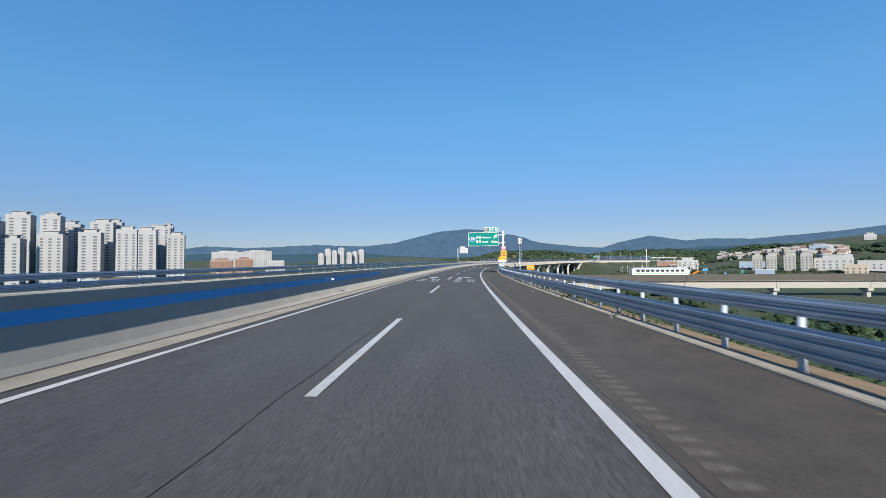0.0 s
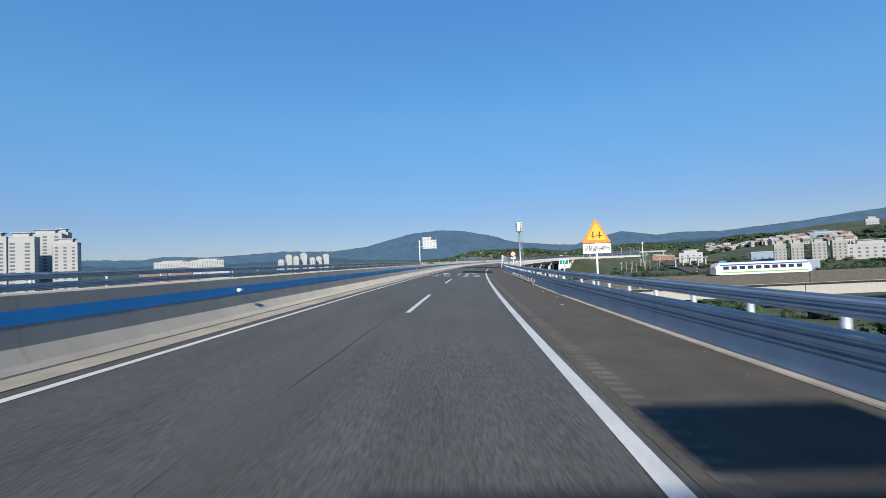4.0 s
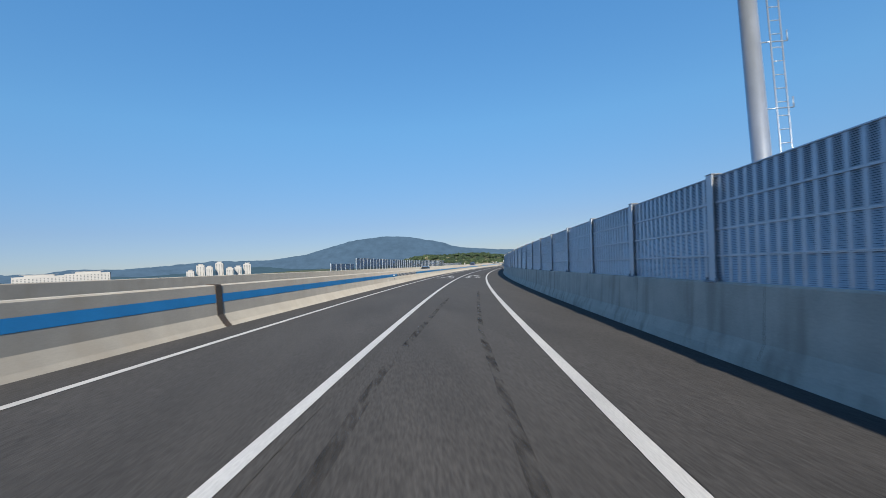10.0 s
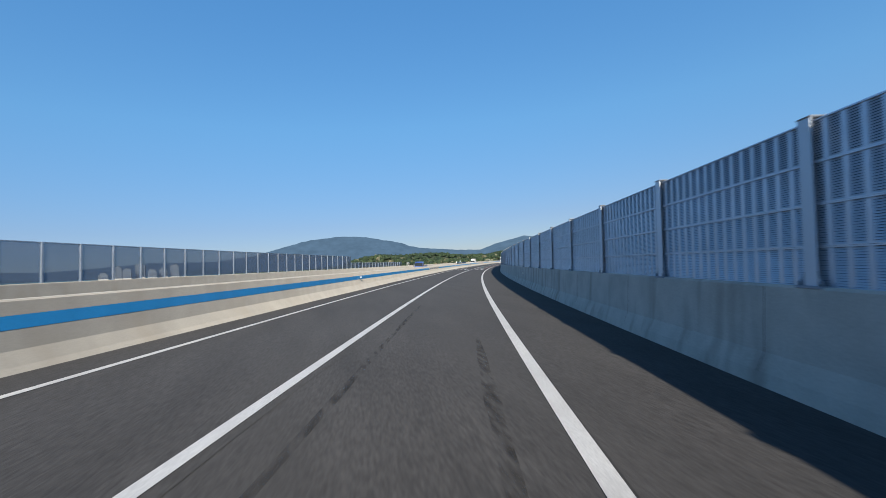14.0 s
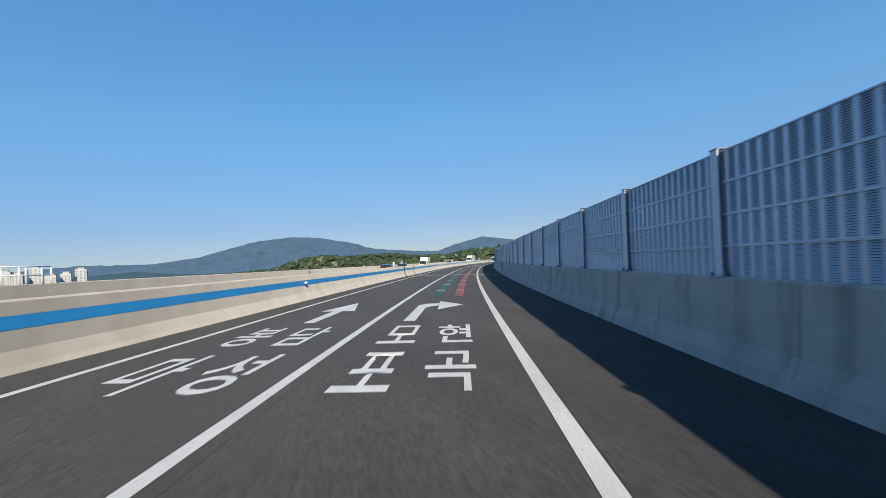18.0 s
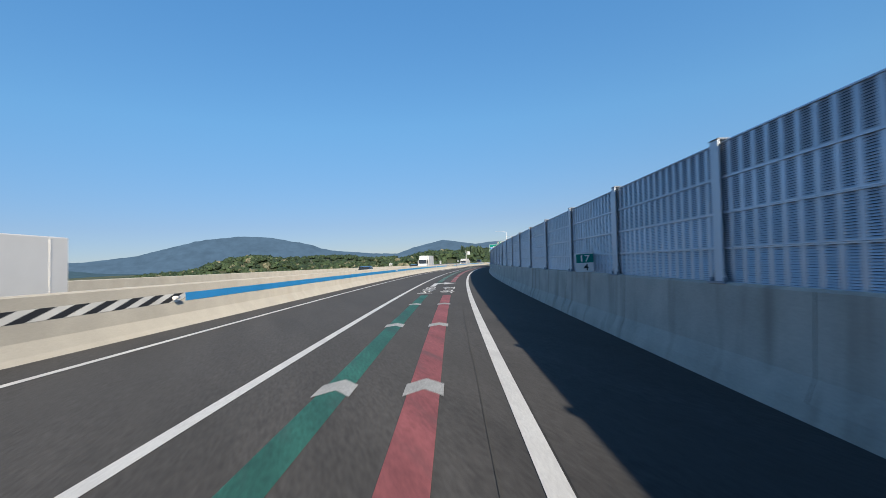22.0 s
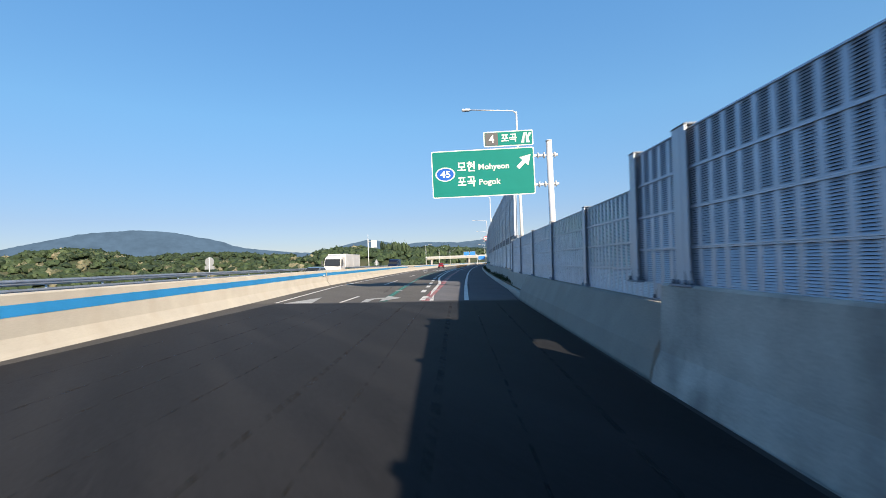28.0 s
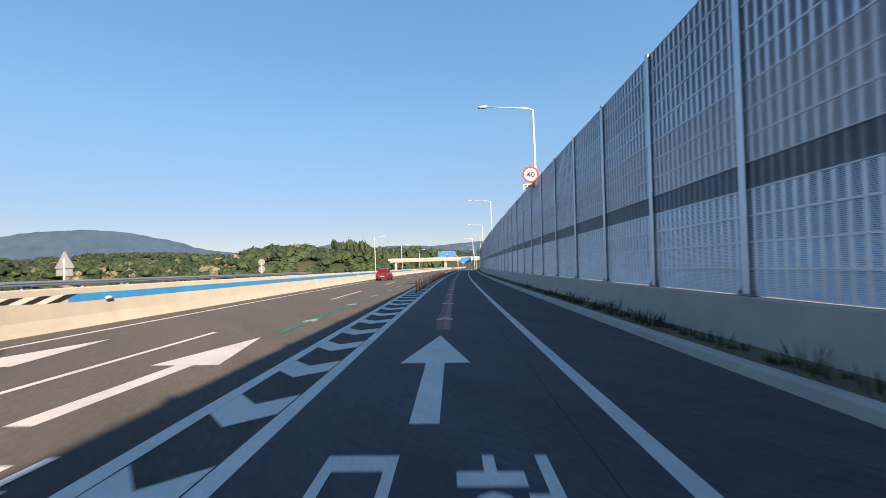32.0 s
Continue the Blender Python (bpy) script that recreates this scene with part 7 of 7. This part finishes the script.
# ---- low growth by the road ----
def tufts(name, places, label, material, leaf=0.06, n=70, seed=5, blades=False):
    """Small leafy plants or grass blades, all in one mesh; places give x, y, z, width, height."""
    rnd = random.Random(seed)
    vs, fs = [], []
    for x, y, z, w, h in places:
        for i in range(n):
            if blades:
                a, r = rnd.random() * 6.28, w * math.sqrt(rnd.random())
                bx, by = x + r * math.cos(a), y + r * math.sin(a)
                lean, hh = rnd.uniform(0, .35) * h, h * rnd.uniform(.5, 1)
                k = len(vs)
                c, s = math.cos(a), math.sin(a)
                vs += [(bx - s * .012, by + c * .012, z), (bx + s * .012, by - c * .012, z), (bx + c * lean * .4 + s * .008, by + s * lean * .4 - c * .008, z + hh * .6), (bx + c * lean, by + s * lean, z + hh)]
                fs += [(k, k + 1, k + 2), (k, k + 2, k + 3)]
            else:
                a, r, t_ = rnd.random() * 6.28, w * rnd.random() ** .5, rnd.random()
                p = Vector((x + r * math.cos(a), y + r * math.sin(a), z + h * t_ * (1 - .35 * (r / w) ** 2)))
                q = Vector((rnd.gauss(0, 1), rnd.gauss(0, 1), rnd.gauss(0, .7))).normalized()
                o = q.orthogonal().normalized()
                k, m_ = len(vs), leaf * rnd.uniform(.6, 1.4)
                vs += [tuple(p + m_ * (a_ * q + b_ * o)) for a_, b_ in ((-1, 0), (0, -.55), (1, 0), (0, .55))]
                fs.append((k, k + 1, k + 2, k + 3))
    me = bpy.data.meshes.new(name)
    me.from_pydata(vs, [], fs)
    me.materials.append(material)
    return tagged(new(name, me), label, "plants", kind="stuff")


rnd = random.Random(31)
pl = []
for i in range(420):
    s, u = rnd.uniform(-5, 203), rnd.uniform(3.6, 8.5)
    p = at(s, u)
    pl.append((p.x, p.y, p.z - 0.25 - (u - 3.6) * .3, rnd.uniform(.35, .8), rnd.uniform(.3, .85)))
tufts("roadside_shrubs", pl, "bright green leafy shrubs on the bank behind the guard rail", LEAF, .07, 110)
pl = []
for i in range(420):
    s = rnd.choice((rnd.uniform(657, 800), rnd.gauss(676, 5), rnd.gauss(708, 3), rnd.gauss(742, 8)))
    p = at(s, rnd.uniform(2.85, 3.22), .17)
    k = rnd.random() ** 3
    pl.append((p.x, p.y, p.z, .08 + .2 * k, .1 + .4 * k))
tufts("verge_weeds", pl, "green weeds and grass along the verge", LEAF, n=15, seed=8, blades=True)

# ---- wear and small things on the road ----
TYRE = mat("tyre_mark", (0.026, 0.026, 0.027), 0.85, spots=0.4, grain=0.5)
nt = TYRE.node_tree
n1, tc1, mp1, cut = nt.nodes.new("ShaderNodeTexNoise"), nt.nodes.new("ShaderNodeTexCoord"), nt.nodes.new("ShaderNodeMapping"), nt.nodes.new("ShaderNodeValToRGB")
clear_, both = nt.nodes.new("ShaderNodeBsdfTransparent"), nt.nodes.new("ShaderNodeMixShader")
mp1.inputs["Scale"].default_value = (9.0, 1.3, 1.0)
n1.inputs["Scale"].default_value, n1.inputs["Detail"].default_value = 1.0, 7.0
cut.color_ramp.elements[0].position, cut.color_ramp.elements[1].position = 0.42, 0.75
cut.color_ramp.elements[1].color = (0.75, 0.75, 0.75, 1)
nt.links.new(tc1.outputs["Object"], mp1.inputs[0])
nt.links.new(mp1.outputs[0], n1.inputs["Vector"])
nt.links.new(n1.outputs["Fac"], cut.inputs[0])
nt.links.new(cut.outputs[0], both.inputs[0])
nt.links.new(clear_.outputs[0], both.inputs[1])
nt.links.new(nt.nodes["Principled BSDF"].outputs[0], both.inputs[2])
nt.links.new(both.outputs[0], nt.nodes["Material Output"].inputs["Surface"])


def streak_mark(points, w, label="dark curved tyre mark on the asphalt", material=None, name="tyre_mark", z=0.0075):
    """A thin mark along knots of s and u, narrowing at its ends."""
    f = knots(*points)
    s0, s1 = points[0][0], points[-1][0]
    rnd = random.Random(int(s0 * 10))
    half = lambda s: w / 2 * min(1.0, 0.25 + (s - s0) / 2.5, 0.25 + (s1 - s) / 2.5) * (0.8 + 0.4 * noise.noise(Vector((s * .7, s0, 0))))
    bm = bmesh.new()
    ribbon(bm, lambda s: f(s) - half(s), lambda s: f(s) + half(s), s0, s1, z, 0.6)
    tagged(obj(name, bm, material or TYRE), label, "road wear", name.replace("_", " ") + "s", "structure")


for pts, w in ((((180, -1.95), (188, -1.75), (197, -1.5), (203, -1.6)), .55), (((184, -0.5), (190, 0.0), (197, -0.3)), .4), (((185, 1.4), (188.5, 1.9), (192.5, 1.7)), .5), (((176, -2.9), (184, -2.7), (192, -2.4), (200, -2.3)), .4),
               (((168, -2.9), (176, -2.2), (186, -0.9), (195, -0.2)), .18), (((168, -1.4), (176, -0.8), (186, 0.5), (195, 1.0)), .16),
               (((222, -2.6), (234, -2.9), (250, -2.5)), .2), (((223, -1.0), (238, -1.2), (256, -0.9)), .18), (((292, -0.7), (306, -0.55), (328, -0.8)), .22), (((296, -2.7), (318, -2.6), (336, -2.9)), .14),
               (((660, -4.5), (668, -5.2), (676, -5.0)), .2), (((690, 0.6), (706, 0.2), (722, 0.5)), .2), (((662, 0.2), (680, -0.1), (694, 0.2)), .25)):
    streak_mark(pts, w)
SCUFF = TYRE.copy()
SCUFF.name = "pale_scuff"
for n_ in SCUFF.node_tree.nodes:
    if n_.bl_idname == "ShaderNodeRGB":
        n_.outputs[0].default_value = (0.017, 0.017, 0.019, 1)
for s0, s1 in ((204.8, 217.4), (630.4, 653.8)):
    for u, w in ((-6.9, .05), (-5.6, .08), (-4.7, .05), (-3.6, .06), (-2.4, .12), (-1.6, .06), (-0.6, .14), (0.3, .05), (1.2, .08)):
        streak_mark(((s0, u), ((s0 + s1) / 2, u + .05), (s1, u - .03)), w, "pale scuffed track along the fresh asphalt", SCUFF, "scuff_track")
# seams of the paving
rnd = random.Random(12)
for a, b, u in ((-20, 40, -3.9), (40, 96, -3.95), (96, 156, -3.92), (228, 330, -3.3), (330, 456, -3.3), (465, 560, -0.42), (560, 627, -0.42), (668, 800, -0.55)):
    pts = [(s, u + rnd.uniform(-.035, .035)) for s in np.arange(a, b, 1.6)]
    streak_mark(pts, .018, "thin dark seam crack along the paving", CRACK, "seam_crack", 0.0065)
# litter on the shoulder
bm = bmesh.new()
box(bm, -.04, .04, -.05, .05, 0, .02, .01)
me_l = None
for i in range(18):
    s, u = rnd.uniform(6, 200), rnd.uniform(1.5, 2.95)
    if me_l is None:
        o = obj("litter_scrap", bm, PAINT_WORN)
        me_l = o.data
    else:
        o = new("litter_scrap", me_l)
    o.matrix_world = stand(s, u, .006, False) @ Matrix.Rotation(rnd.random() * 3, 4, "Z") @ Matrix.Diagonal((rnd.uniform(.5, 1.6), rnd.uniform(.5, 1.3), 1, 1))
    tagged(o, "small pale scrap of litter on the shoulder", "litter", "litter scraps")
bm = bmesh.new()
for i in range(600):
    s, u = rnd.uniform(0, 205), 3.0 - abs(rnd.gauss(0, .35))
    p, r = at(s, u, .006), rnd.uniform(.004, .012)
    q = [bm.verts.new(p + Vector((r * math.cos(a), r * math.sin(a), 0))) for a in (0, 2.1, 4.2)] + [bm.verts.new(p + Vector((0, 0, r)))]
    for f in ((0, 1, 3), (1, 2, 3), (2, 0, 3)):
        bm.faces.new([q[j] for j in f])
tagged(obj("shoulder_gravel", bm, CONCRETE), "loose pale grit along the kerb", "gravel", kind="stuff")
